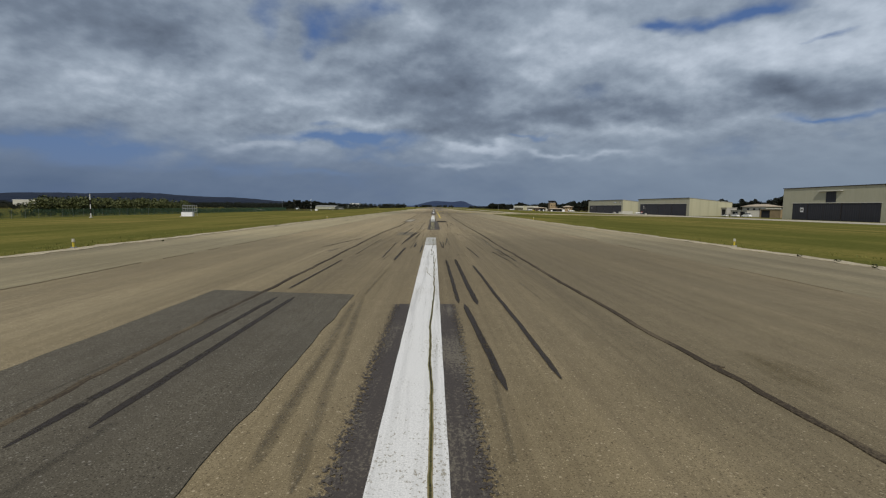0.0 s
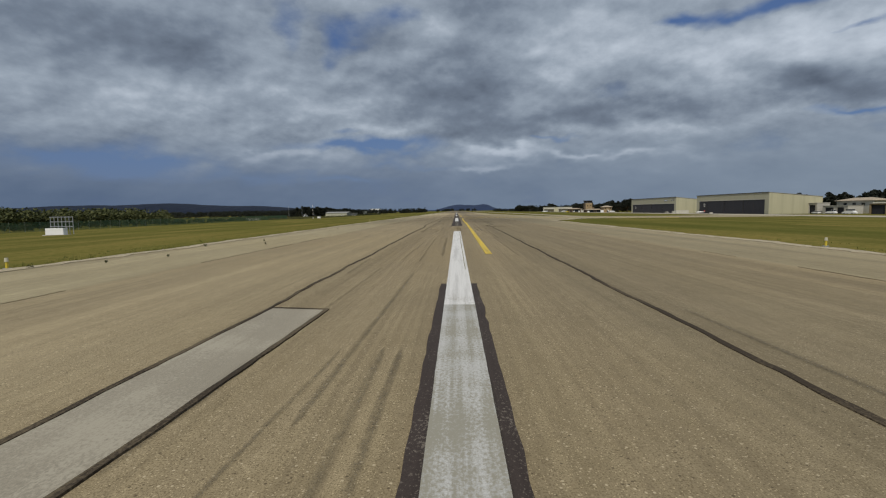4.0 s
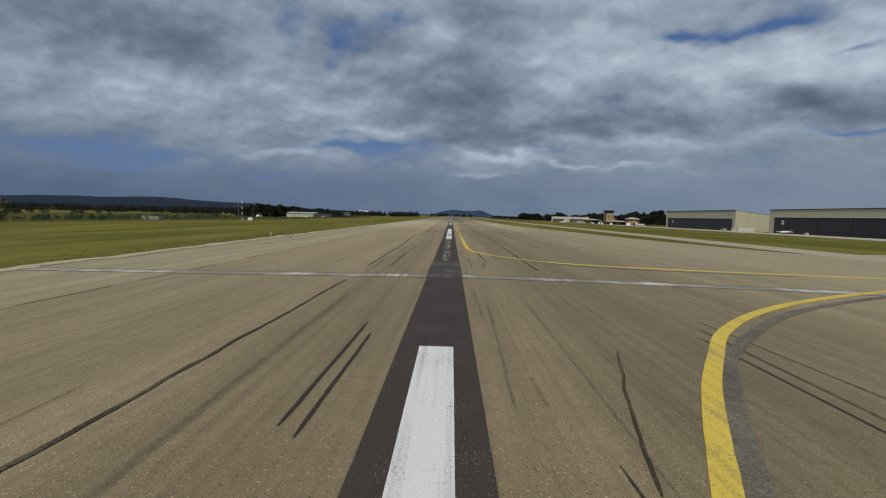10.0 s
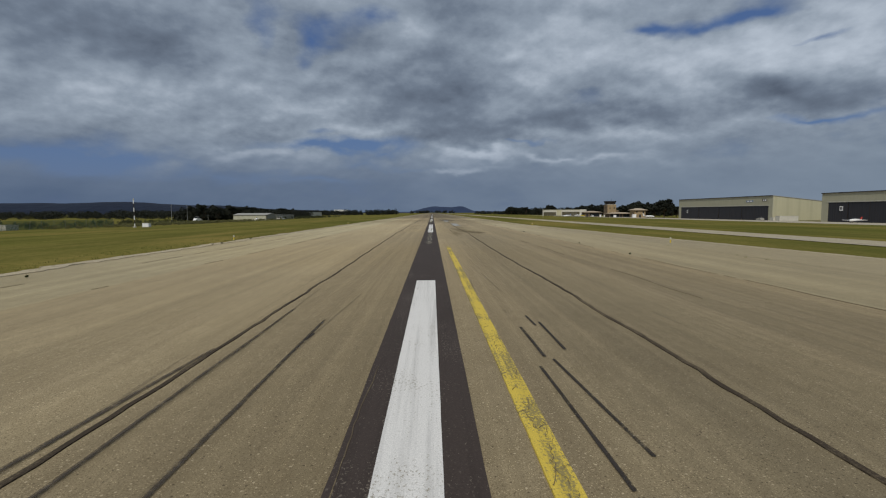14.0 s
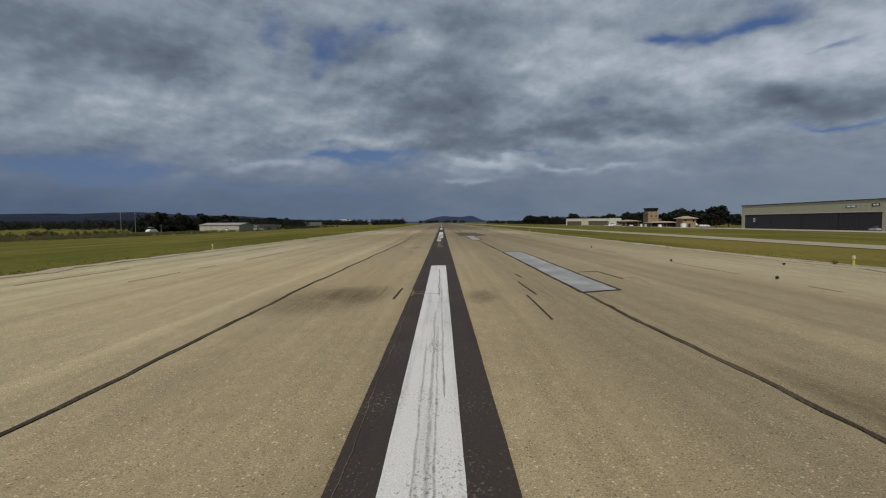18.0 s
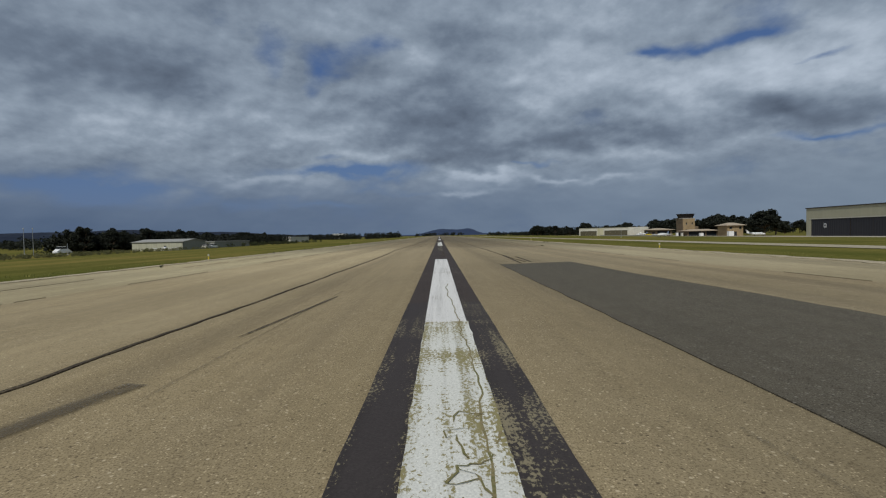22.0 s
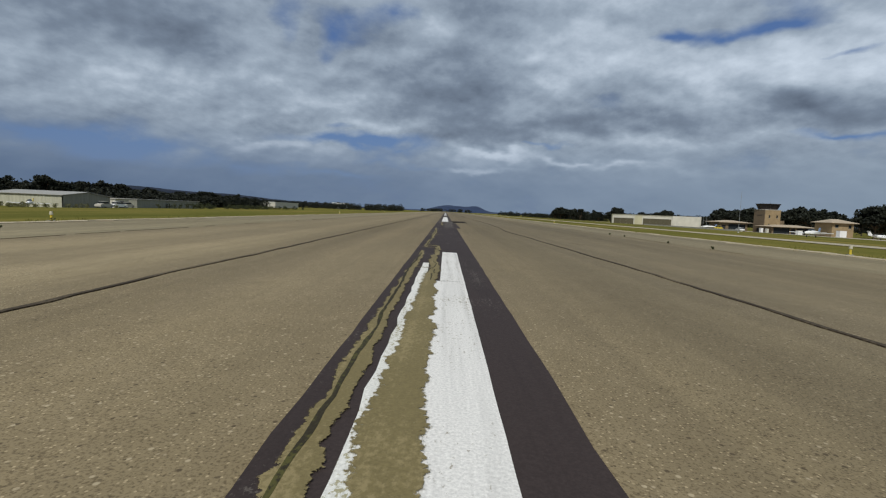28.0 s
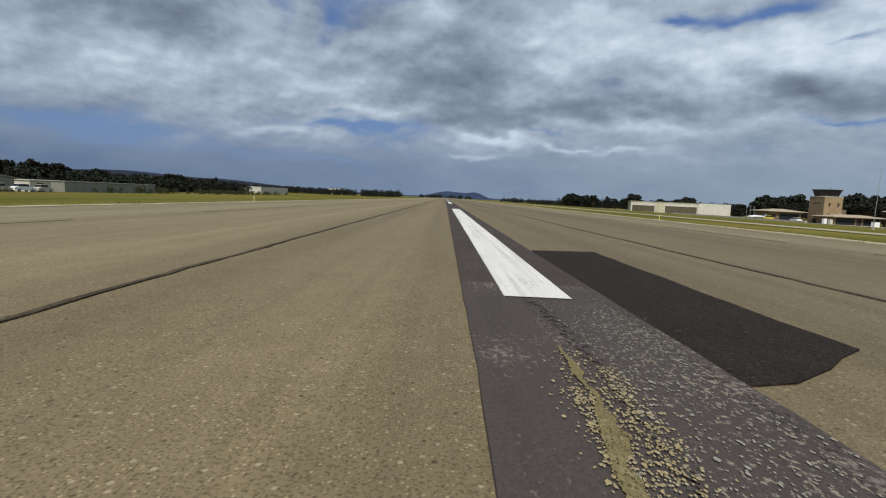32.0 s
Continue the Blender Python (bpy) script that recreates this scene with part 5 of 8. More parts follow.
# tyre marks, one group after another along the runway: from x, y to x, y, and the width
MARKS_FIRST = (
    (0.52, 32.67, 0.48, 38.6, 0.08), (0.8, 32.62, 0.74, 38.8, 0.1), (0.74, 29.22, 0.61, 32.6, 0.09), (1.27, 29.5, 1.14, 37.49, 0.07),
    (-2.55, 28.35, -2.47, 33.25, 0.10), (-2.21, 28.6, -2.18, 33.24, 0.10), (-2.53, 34.05, -2.47, 38.83, 0.06),
    (-4.07, 43.21, -3.3, 47.94, 0.08),
)
MARKS_FIRST_FAINT = (
    (0.61, 28.13, 0.67, 29.6, 0.06), (-0.62, 27.83, -1.05, 33.22, 0.12), (-0.9, 28.04, -1.11, 32.76, 0.14), (-3.03, 28.88, -2.75, 33.26, 0.05),
    (-2.11, 27.86, -2.08, 28.68, 0.1), (1.92, 32.97, 1.86, 34.93, 0.06), (-1.05, 33.22, -0.96, 37.27, 0.08), (2.26, 37.17, 2.5, 48.9, 0.1),
)
MARKS_START = (
    (-0.98, 38.5, -0.91, 42.6, 0.085), (-1.38, 39.2, -1.43, 45.0, 0.045), (-1.15, 44.04, -1.02, 50.86, 0.06), (-1.13, 45.19, -0.74, 53.04, 0.06),
    (-0.59, 42.76, -0.55, 43.97, 0.05), (1.49, 39.37, 1.35, 43.08, 0.045),
    (0.44, 42.4, 0.39, 45.78, 0.04), (0.59, 43.92, 0.76, 47.72, 0.04), (-0.32, 40.7, -0.30, 43.4, 0.05), (-0.61, 43.05, -0.6, 44.9, 0.05), (-3.46, 41.33, -3.33, 42.42, 0.05),
)
MARKS_START_FAINT = (
    (2.74, 43.98, 2.69, 51.0, 0.05), (2.46, 45.13, 2.36, 52.0, 0.05), (-1.31, 38.6, -1.21, 40.7, 0.06), (2.43, 39.95, 2.1, 41.43, 0.1), (2.65, 39.55, 2.37, 40.9, 0.1), (1.16, 39.78, 0.8, 40.36, 0.08),
    (-1.63, 42.26, -1.24, 46.81, 0.07), (-2.25, 39.0, -2.11, 40.51, 0.08), (-2.0, 41.5, -1.8, 48.0, 0.05), (-2.3, 43.0, -2.0, 50.0, 0.06),
    (1.9, 42.0, 1.7, 50.0, 0.06), (-0.8, 46.0, -0.5, 56.0, 0.08), (-1.4, 47.0, -1.0, 58.0, 0.07), (0.9, 46.0, 0.85, 52.0, 0.06), (1.2, 47.0, 1.1, 53.0, 0.05),
)
MARKS_SECOND = (
    (-1.0, 50.35, -0.81, 52.21, 0.11), (-1.5, 50.73, -1.34, 57.93, 0.09), (-0.03, 53.26, -0.12, 54.72, 0.03), (-1.17, 58.41, -0.99, 60.5, 0.05),
)
MARKS_SECOND_FAINT = (
    (1.82, 52.8, 1.79, 53.98, 0.1), (2.46, 56.93, 2.35, 59.21, 0.06), (-3.17, 56.64, -3.08, 57.39, 0.06), (2.15, 55.8, 2.34, 44.8, 0.06), (2.41, 52.6, 2.33, 51.8, 0.06), (-0.89, 62.4, -0.82, 64.1, 0.05),
    (1.06, 57.53, 1.25, 67.05, 0.04), (1.43, 50.3, 1.43, 51.48, 0.07), (-0.85, 52.3, -0.88, 54.4, 0.07), (-0.88, 54.4, -0.57, 71.0, 0.045), (-2.01, 51.8, -2.05, 55.3, 0.045), (-2.05, 55.3, -1.70, 64.1, 0.045), (-0.81, 52.21, -0.77, 77.93, 0.09), (-2.05, 51.83, -1.5, 61.03, 0.06), (-0.47, 54.0, -0.59, 58.89, 0.04), (0.91, 50.38, 0.87, 51.6, 0.14), (2.35, 51.86, 2.36, 52.51, 0.12),
    (1.33, 51.24, 1.43, 53.26, 0.04), (1.27, 50.93, 1.31, 52.05, 0.06), (3.15, 55.22, 3.14, 56.16, 0.05),
    (-0.85, 51.68, -0.87, 52.95, 0.08), (1.64, 50.41, 1.54, 51.09, 0.15), (2.29, 54.74, 2.21, 55.41, 0.08),
)
MARKS_THIRD = (
    (-1.69, 61.88, -1.56, 65.81, 0.045), (-0.66, 65.68, -0.75, 69.02, 0.05), (1.78, 65.67, 1.71, 69.12, 0.05),
    (-1.18, 61.9, -1.15, 62.06, 0.06), (-1.03, 69.62, -0.98, 71.65, 0.05),
)
MARKS_THIRD_FAINT = (
    # the 0.28 wide row is a painted shadow band, the others tyre marks
    (-1.71, 66.36, -1.49, 69.24, 0.06), (-1.8, 64.0, -1.82, 65.63, 0.06), (-1.45, 61.96, -0.88, 62.95, 0.28), (1.54, 63.42, 1.52, 66.76, 0.07),
    (1.25, 63.05, 1.28, 65.64, 0.04), (1.82, 64.63, 1.74, 65.88, 0.04), (0.97, 67.91, 1.0, 70.26, 0.05), (2.34, 64.03, 2.36, 64.43, 0.04),
    (-0.76, 61.92, -0.76, 63.05, 0.1), (-1.29, 65.07, -1.29, 66.18, 0.06), (1.42, 62.08, 0.98, 62.78, 0.1), (-1.66, 67.9, -1.21, 77.9, 0.05),
)
MARKS_FOURTH = (
    (-1.35, 106.1, -1.36, 107.29, 0.045), (-1.07, 106.0, -1.05, 107.03, 0.045), (-1.14, 109.53, -1.09, 111.47, 0.05), (1.43, 105.04, 1.44, 108.16, 0.06),
    (1.71, 105.06, 1.7, 108.51, 0.055), (1.42, 109.58, 1.42, 110.65, 0.05), (0.61, 111.68, 0.55, 112.93, 0.04),
)
MARKS_FOURTH_FAINT = (
    (-2.46, 109.2, -2.39, 110.71, 0.05), (-2.05, 108.88, -2.01, 110.48, 0.05), (-2.4, 104.85, -2.24, 106.07, 0.18), (-1.41, 104.94, -1.35, 106.1, 0.09),
    (2.18, 107.26, 2.11, 109.7, 0.08), (1.7, 108.01, 1.64, 112.45, 0.05), (1.26, 105.02, 1.29, 105.63, 0.05), (0.68, 105.45, 0.65, 105.71, 0.06),
    (0.36, 105.39, 0.34, 105.68, 0.05), (0.24, 104.94, 0.25, 112.85, 0.16), (-1.35, 110.28, -1.35, 118.76, 0.06), (-1.55, 117.03, -1.54, 140.65, 0.07),
    (-0.47, 104.91, -0.38, 107.15, 0.06), (-2.24, 106.07, -1.46, 109.83, 0.12),
)
MARKS_FIFTH = (
    (2.44, 132.55, 2.42, 136.4, 0.06), (-2.3, 133.3, -2.34, 135.9, 0.06), (-1.34, 118.84, -1.33, 120.25, 0.055), (-0.99, 118.83, -0.97, 120.81, 0.055), (-2.1, 124.55, -1.95, 129.91, 0.055), (-1.32, 121.82, -1.27, 122.13, 0.04),
    (-0.97, 122.73, -0.92, 123.32, 0.04), (1.97, 125.04, 1.75, 130.64, 0.035), (2.2, 125.21, 2.08, 131.09, 0.035),
    (2.19, 133.64, 2.21, 137.18, 0.05),
)
MARKS_FIFTH_FAINT = (
    (-2.32, 137.7, -2.33, 150.0, 0.06),
    (-2.34, 135.9, -1.9, 145.4, 0.06), (-2.12, 133.5, -2.1, 138.0, 0.06), (1.48, 139.2, 1.33, 142.0, 0.06), (2.08, 138.68, 1.7, 144.2, 0.05), (-1.61, 124.51, -1.51, 127.33, 0.04), (-2.73, 118.89, -2.0, 125.33, 0.04), (-2.3, 118.88, -2.22, 124.81, 0.08), (-1.82, 118.92, -1.89, 122.8, 0.05),
    (0.68, 121.22, 0.68, 125.15, 0.05), (1.76, 119.41, 1.76, 120.88, 0.05), (-1.33, 120.25, -1.27, 121.93, 0.05), (-1.02, 123.41, -1.1, 128.16, 0.05),
    (-4.62, 121.29, -4.57, 121.59, 0.05),
)
MARKS_SIXTH = (
    (0.72, 153.09, 0.71, 155.4, 0.07), (1.52, 152.57, 1.42, 157.06, 0.03), (3.97, 154.11, 4.08, 161.1, 0.035), (-1.23, 157.5, -1.16, 161.3, 0.05),
    (-1.04, 157.28, -0.99, 160.6, 0.05), (0.46, 152.68, 0.51, 154.01, 0.03), (0.48, 155.17, 0.42, 156.21, 0.04),
)
MARKS_SIXTH_FAINT = (
    (0.68, 152.27, 0.72, 153.09, 0.04), (-5.51, 159.13, -5.13, 162.77, 0.04), (-3.49, 156.93, -3.52, 158.32, 0.05), (2.12, 153.37, 2.15, 154.03, 0.05),
    (-2.44, 168.06, -2.17, 175.37, 0.08), (-2.03, 171.88, -1.65, 185.82, 0.08), (3.81, 163.05, 3.27, 168.89, 0.04), (0.79, 157.92, 0.92, 163.16, 0.05),
    (1.11, 158.02, 1.08, 158.84, 0.05), (-1.98, 150.47, -2.13, 151.43, 0.25), (-0.7, 150.34, -0.76, 152.05, 0.2),
)
MARKS_SEVENTH = (
    (-2.43, 169.76, -2.47, 173.82, 0.05), (-1.89, 169.73, -1.88, 175.76, 0.05), (-2.35, 176.82, -2.26, 179.76, 0.06), (-1.85, 177.83, -1.8, 179.9, 0.05),
    (1.56, 171.68, 1.42, 177.22, 0.045), (0.65, 174.91, 0.65, 177.42, 0.04), (-1.33, 174.58, -1.62, 174.78, 0.04), (4.94, 173.26, 4.93, 174.34, 0.03),
    (2.06, 173.09, 2.01, 174.93, 0.03),
)
MARKS_SEVENTH_FAINT = (
    (-2.91, 169.78, -2.76, 171.91, 0.05), (-3.92, 175.26, -3.85, 181.93, 0.04), (-0.88, 171.0, -0.86, 171.77, 0.05), (-0.85, 172.04, -0.82, 172.69, 0.05),
    (1.35, 171.24, 1.27, 173.28, 0.04), (1.81, 171.1, 1.74, 172.75, 0.05), (4.93, 174.67, 4.83, 179.01, 0.03), (2.72, 169.63, 2.76, 173.02, 0.05),
    (3.27, 171.11, 3.67, 173.16, 0.05), (0.89, 169.64, 0.89, 173.59, 0.12), (1.27, 169.63, 1.44, 171.39, 0.14), (5.32, 179.87, 8.01, 190.52, 0.04),
    (-1.52, 170.14, -1.54, 171.34, 0.05), (-3.57, 177.7, -3.38, 185.36, 0.1),
)
MARKS_EIGHTH = (
    (-2.15, 195.3, -2.2, 202.9, 0.055), (-1.66, 194.4, -1.65, 204.0, 0.05), (0.67, 188.63, 0.63, 190.23, 0.04),
)
MARKS_EIGHTH_FAINT = (
    (-5.92, 191.64, -5.92, 194.48, 0.1), (-1.34, 190.93, -1.31, 196.11, 0.05), (-1.18, 188.34, -1.1, 190.1, 0.1), (-8.83, 196.4, -8.23, 204.56, 0.05),
    (1.9, 189.42, 1.81, 190.72, 0.04), (2.04, 188.29, 2.06, 188.65, 0.06), (2.05, 192.07, 1.94, 193.54, 0.04), (-4.05, 189.62, -4.03, 189.83, 0.08),
    (-0.66, 189.65, -0.69, 192.34, 0.2),
)
MARKS_NINTH = (
    (1.38, 206.3, 1.34, 208.6, 0.04), (1.69, 206.7, 1.55, 208.86, 0.04), (1.79, 209.24, 1.8, 210.7, 0.045), (1.47, 208.94, 1.45, 210.36, 0.05), (1.7, 210.46, 1.68, 211.13, 0.04), (-1.55, 209.79, -1.52, 210.14, 0.05),
)
MARKS_NINTH_FAINT = (
    (-1.62, 204.2, -1.53, 210.6, 0.045), (-2.23, 205.5, -2.24, 209.8, 0.05), (-2.64, 205.5, -2.79, 209.2, 0.05), (-2.25, 209.15, -2.37, 214.2, 0.05), (-1.55, 209.12, -1.32, 213.27, 0.05), (3.96, 210.57, 3.94, 211.48, 0.04), (1.61, 213.4, 1.51, 216.65, 0.05),
    (1.57, 217.31, 1.49, 220.36, 0.03), (1.02, 212.59, 1.11, 215.29, 0.05), (1.4, 211.29, 1.4, 211.58, 0.04),
)
MARKS_TENTH = (
    (-2.61, 246.42, -2.55, 247.91, 0.13), (-1.99, 247.35, -1.98, 248.7, 0.035), (1.88, 244.16, 1.81, 248.63, 0.075), (1.74, 250.13, 1.65, 251.59, 0.06),
    (2.19, 252.06, 2.14, 254.6, 0.06),
)
MARKS_TENTH_FAINT = (
    (-1.45, 247.67, -1.39, 250.34, 0.035), (1.54, 244.17, 1.56, 245.71, 0.05), (2.33, 247.98, 2.33, 249.58, 0.05), (-5.66, 248.11, -5.56, 253.42, 0.04),
    (2.09, 245.33, 1.95, 246.5, 0.1),
)
MARKS_LATE = (
    (1.66, 260.0, 1.7, 262.2, 0.04), (1.9, 262.3, 1.86, 264.2, 0.04), (-0.77, 261.78, -0.72, 263.13, 0.05), (2.1, 264.97, 2.05, 265.81, 0.035),
    (-3.07, 284.9, -2.96, 285.23, 0.06),
)
MARKS_LATE_FAINT = (
    (-1.07, 267.56, -1.09, 268.66, 0.03),
    (-1.06, 262.02, -1.06, 264.06, 0.03),
    (-0.75, 264.93, -0.7, 265.45, 0.06), (2.12, 261.93, 2.07, 262.85, 0.05), (1.77, 262.71, 1.75, 262.97, 0.05), (-5.89, 271.65, -5.54, 278.43, 0.06),
    (-5.94, 265.78, -6.06, 268.28, 0.06), (-3.15, 282.3, -3.08, 282.64, 0.1), (-3.27, 279.96, -3.21, 280.14, 0.14), (1.7, 281.5, 1.68, 282.04, 0.05),
    (-1.92, 301.74, -1.82, 307.41, 0.04), (1.51, 299.6, 1.39, 301.18, 0.04), (-0.77, 298.19, -0.54, 298.32, 0.04),
)


MARKS_WORN_START = (
    (-2.32, 40.3, -2.34, 43.2, 0.05), (-2.34, 43.2, -2.30, 47.5, 0.05), (-1.05, 46.2, -0.93, 53.0, 0.06), (0.52, 45.4, 0.47, 42.3, 0.05), 
    (0.74, 47.9, 0.77, 46.9, 0.05), (2.43, 42.6, 2.46, 38.6, 0.07), (2.12, 41.3, 2.26, 38.9, 0.06), 
    (1.40, 51.9, 1.44, 50.2, 0.04), (1.62, 70.0, 1.72, 65.6, 0.05),
)
MARKS_WORN_MID = (
    (1.52, 64.9, 1.49, 63.2, 0.06), (1.74, 65.9, 1.84, 64.5, 0.05), (1.27, 65.6, 1.25, 63.1, 0.05), (-2.39, 132.2, -2.26, 134.2, 0.08), (-2.26, 134.2, -2.32, 137.7, 0.09),
    (1.25, 140.6, 1.39, 139.0, 0.06), (1.89, 142.7, 1.95, 140.5, 0.06), (1.92, 149.2, 2.01, 145.8, 0.06), (2.86, 139.9, 3.01, 138.4, 0.07),
    (3.48, 143.0, 3.56, 141.7, 0.06), (0.80, 150.4, 0.78, 146.2, 0.07), (0.76, 145.6, 0.65, 144.2, 0.06), (4.70, 162.3, 4.85, 157.5, 0.035), (4.39, 161.7, 4.24, 157.0, 0.04),
    (-2.77, 206.0, -2.60, 209.5, 0.07), (-2.26, 205.8, -2.30, 212.0, 0.05), (-1.56, 205.8, -1.55, 211.0, 0.05),
)
MARKS_WORN_LATE = (
    (-1.52, 289.6, -1.70, 293.4, 0.05), (-1.17, 289.6, -1.00, 291.4, 0.05), (-2.09, 303.6, -1.74, 306.7, 0.05),
    (2.86, 320.6, 2.62, 314.2, 0.10), (3.2, 319.0, 3.1, 315.0, 0.12),
)


def skids():
    firm = (MARKS_FIRST, MARKS_START, MARKS_SECOND, MARKS_THIRD, MARKS_FOURTH, MARKS_FIFTH, MARKS_SIXTH, MARKS_SEVENTH, MARKS_EIGHTH, MARKS_NINTH, MARKS_TENTH, MARKS_LATE)
    pale = (MARKS_FIRST_FAINT, MARKS_START_FAINT, MARKS_SECOND_FAINT, MARKS_THIRD_FAINT, MARKS_FOURTH_FAINT, MARKS_FIFTH_FAINT, MARKS_SIXTH_FAINT, MARKS_SEVENTH_FAINT, MARKS_EIGHTH_FAINT, MARKS_NINTH_FAINT, MARKS_TENTH_FAINT, MARKS_LATE_FAINT)
    for n, row in enumerate(r for table in firm for r in table):
        skid(*row, RUBBER, 300 + n)
    for n, row in enumerate(r for table in pale for r in table):
        skid(*row, RUBBER_FAINT, 500 + n, "faint grey tyre mark")
    for n, row in enumerate(MARKS_WORN_START + MARKS_WORN_MID + MARKS_WORN_LATE):
        skid(*row, RUBBER_MID, 420 + n, "half-worn brown-black tyre mark")
    for n, row in enumerate(((-2.38, 104.0, -2.24, 123.0, 0.16), (-2.1, 143.6, -2.1, 152.0, 0.15), (-2.02, 155.8, -2.09, 164.0, 0.15), (-1.38, 104.2, -1.31, 106.2, 0.10))):
        skid(*row, RUBBER_FAINT, 660 + n, "broad faint rubber smear")
    # the first three rows paint the passing craft's cast shadow; the rest are smears
    for n, row in enumerate(((-1.44, 278.2, -1.02, 279.35, 0.19), (-1.85, 340.2, -1.57, 341.6, 0.22), (-2.45, 301.1, -2.15, 302.15, 0.22), (5.4, 344.0, 4.9, 346.0, 0.14), (4.9, 345.6, 4.25, 348.8, 0.12), (4.2, 348.9, 4.05, 351.5, 0.10), (4.6, 344.6, 4.5, 347.0, 0.09), (3.62, 369.0, 3.74, 368.2, 0.05), (4.2, 353.4, 4.15, 355.2, 0.05))):
        skid(*row, SMEAR_SHADOW, 680 + n, "brown smear on the asphalt, grease and painted shadow")
    for n, row in enumerate(((2.07, 183.2, 2.2, 186.2, 0.05), (1.95, 187.6, 1.95, 189.4, 0.06))):
        skid(*row, SMEAR_SHADOW, 640 + n, "broad dark rubber smear")
    rnd = random.Random(12)
    for n in range(36):
        y = 40 + 130 * rnd.random()
        x = rnd.gauss(0, 1.6)
        skid(x, y, x + rnd.uniform(-0.12, 0.12), y + rnd.uniform(3, 12), rnd.uniform(0.04, 0.11), RUBBER_FAINT, 700 + n, "faint grey tyre mark")


skids()


# chalk marks and a small painted distance mark
def scribble(x, y, n, seed, label="small white chalk mark on the asphalt"):
    rnd = random.Random(seed)
    verts, faces = [], []
    for k in range(n):
        ax, ay = x + 0.09 * k + rnd.uniform(-0.02, 0.02), y + rnd.uniform(-0.08, 0.08)
        bx, by = ax + rnd.uniform(-0.06, 0.1), ay + rnd.uniform(0.06, 0.2)
        d = math.hypot(bx - ax, by - ay)
        nx, ny = 0.011 * (by - ay) / d, -0.011 * (bx - ax) / d
        i = len(verts)
        verts += [(px, py, gz(px, py) + 0.0145 + 0.0005 * k) for px, py in ((ax - nx, ay - ny), (ax + nx, ay + ny), (bx + nx, by + ny), (bx - nx, by - ny))]
        faces.append((i, i + 1, i + 2, i + 3))
    return tagged(quick("chalk_mark", verts, faces, WHITE_THIN), label, "chalk mark", "chalk marks on the runway", "structure")


def chalk_number(x, y, size, text, seed):
    """A number chalked on the ground with single strokes; it reads along the runway."""
    strokes = {"-": [((0.0, 0.9), (0.7, 0.8))], "7": [((0.0, 1.0), (0.6, 0.95), (0.15, 0.0))], "0": [((0.3, 0.0), (0.0, 0.35), (0.1, 0.8), (0.45, 0.75), (0.6, 0.35), (0.3, 0.0))]}
    o = tagged(base("chalk_number", 0, 0, 0), "number seventy chalked in white on the asphalt", "chalk mark", "chalk marks on the runway", "structure")
    for k, letter in enumerate(text):
        for line in strokes[letter]:
            ribbon("stroke", [(x + size * (0.75 * k + px * 0.8), y + size * 2.2 * py) for px, py in line], 0.012, CHALK, 0.004, 0.003, 0.05, 0.0135, 0, o, seed + k)


CHALK = make_coat("white_chalk", (0.52, 0.50, 0.45), (0.36, 0.33, 0.25), (0.40, 0.47), False)
chalk_number(-2.28, 133.0, 0.14, "-70", 1)
chalk_number(2.46, 133.27, 0.12, "-70", 2)
scribble(-2.05, 135.98, 3, 3)

# bands of old grey paint beside the yellow guide lines
OLD_LINE = make_coat("blacked_out_old_line", (0.125, 0.108, 0.085), (0.22, 0.19, 0.14), (0.44, 0.52), True, (0.30, 0.52, 0.85, 0.3))
for way in ([(1.32, 154.0), (1.68, 155.4), (2.24, 156.79), (3.17, 158.65), (4.25, 160.4), (6.8, 163.1), (9.5, 165.1), (13.1, 167.2), (17.1, 169.1)], [(13.0, 171.2), (7.5, 171.4), (5.0, 171.95), (3.1, 173.6), (2.0, 175.1)], [(0.73, 144.0), (0.74, 149.0), (0.84, 153.6)]):
    way = smooth(way)
    o = ribbon("old_guide_line", way, 0.22, OLD_LINE, 0.0, 0.02, 0.2, 0.0118, 0.3, None, 5)
    tagged(o, "blacked-out older guide line, grey-brown", "taxiway marking", "old guide lines", "structure")


def stain(x, y, w, l, seed, label="brown oil stain soaked into the asphalt", material=STAIN):
    pts = []
    for k in range(14):
        a = 2 * math.pi * k / 14
        r = 1 + 0.35 * noise.noise(Vector((math.cos(a), math.sin(a), seed)))
        pts.append((x + w * r * math.cos(a), y + l * r * math.sin(a)))
    return tagged(slab("stain", pts, material, 0.0065, 0.02, seed), label, "stain", "stains on the runway", "structure")


stain(3.5, 29.85, 0.3, 0.7, 1)
stain(2.1, 241.0, 0.55, 4.0, 2)
stain(-1.8, 253.0, 1.0, 1.4, 3)
stain(1.0, 251.2, 0.07, 0.25, 4)
stain(-2.1, 262.0, 1.2, 1.7, 6)
stain(-1.5, 262.6, 0.8, 1.2, 16)
stain(0.85, 262.0, 0.35, 0.9, 17)
stain(2.9, 250.8, 0.8, 3.2, 14)
stain(3.3, 256.0, 0.5, 2.4, 15)
stain(1.3, 279.2, 0.05, 0.3, 7)
stain(1.45, 170.3, 0.05, 0.18, 8)
stain(3.1, 246.6, 1.1, 2.6, 9, "wide brown oil stain round the lane joint")
stain(3.7, 244.4, 1.2, 1.9, 10)
stain(3.9, 243.0, 0.9, 2.4, 11)
stain(0.08, 109.0, 0.12, 5.5, 12, "brown stain along the middle of the lane")
moss([(-0.45, 262.0), (-0.42, 262.4), (-0.46, 262.75)], 0.06, 0.05, 240, OLIVE, "olive bare patch in the black coat")
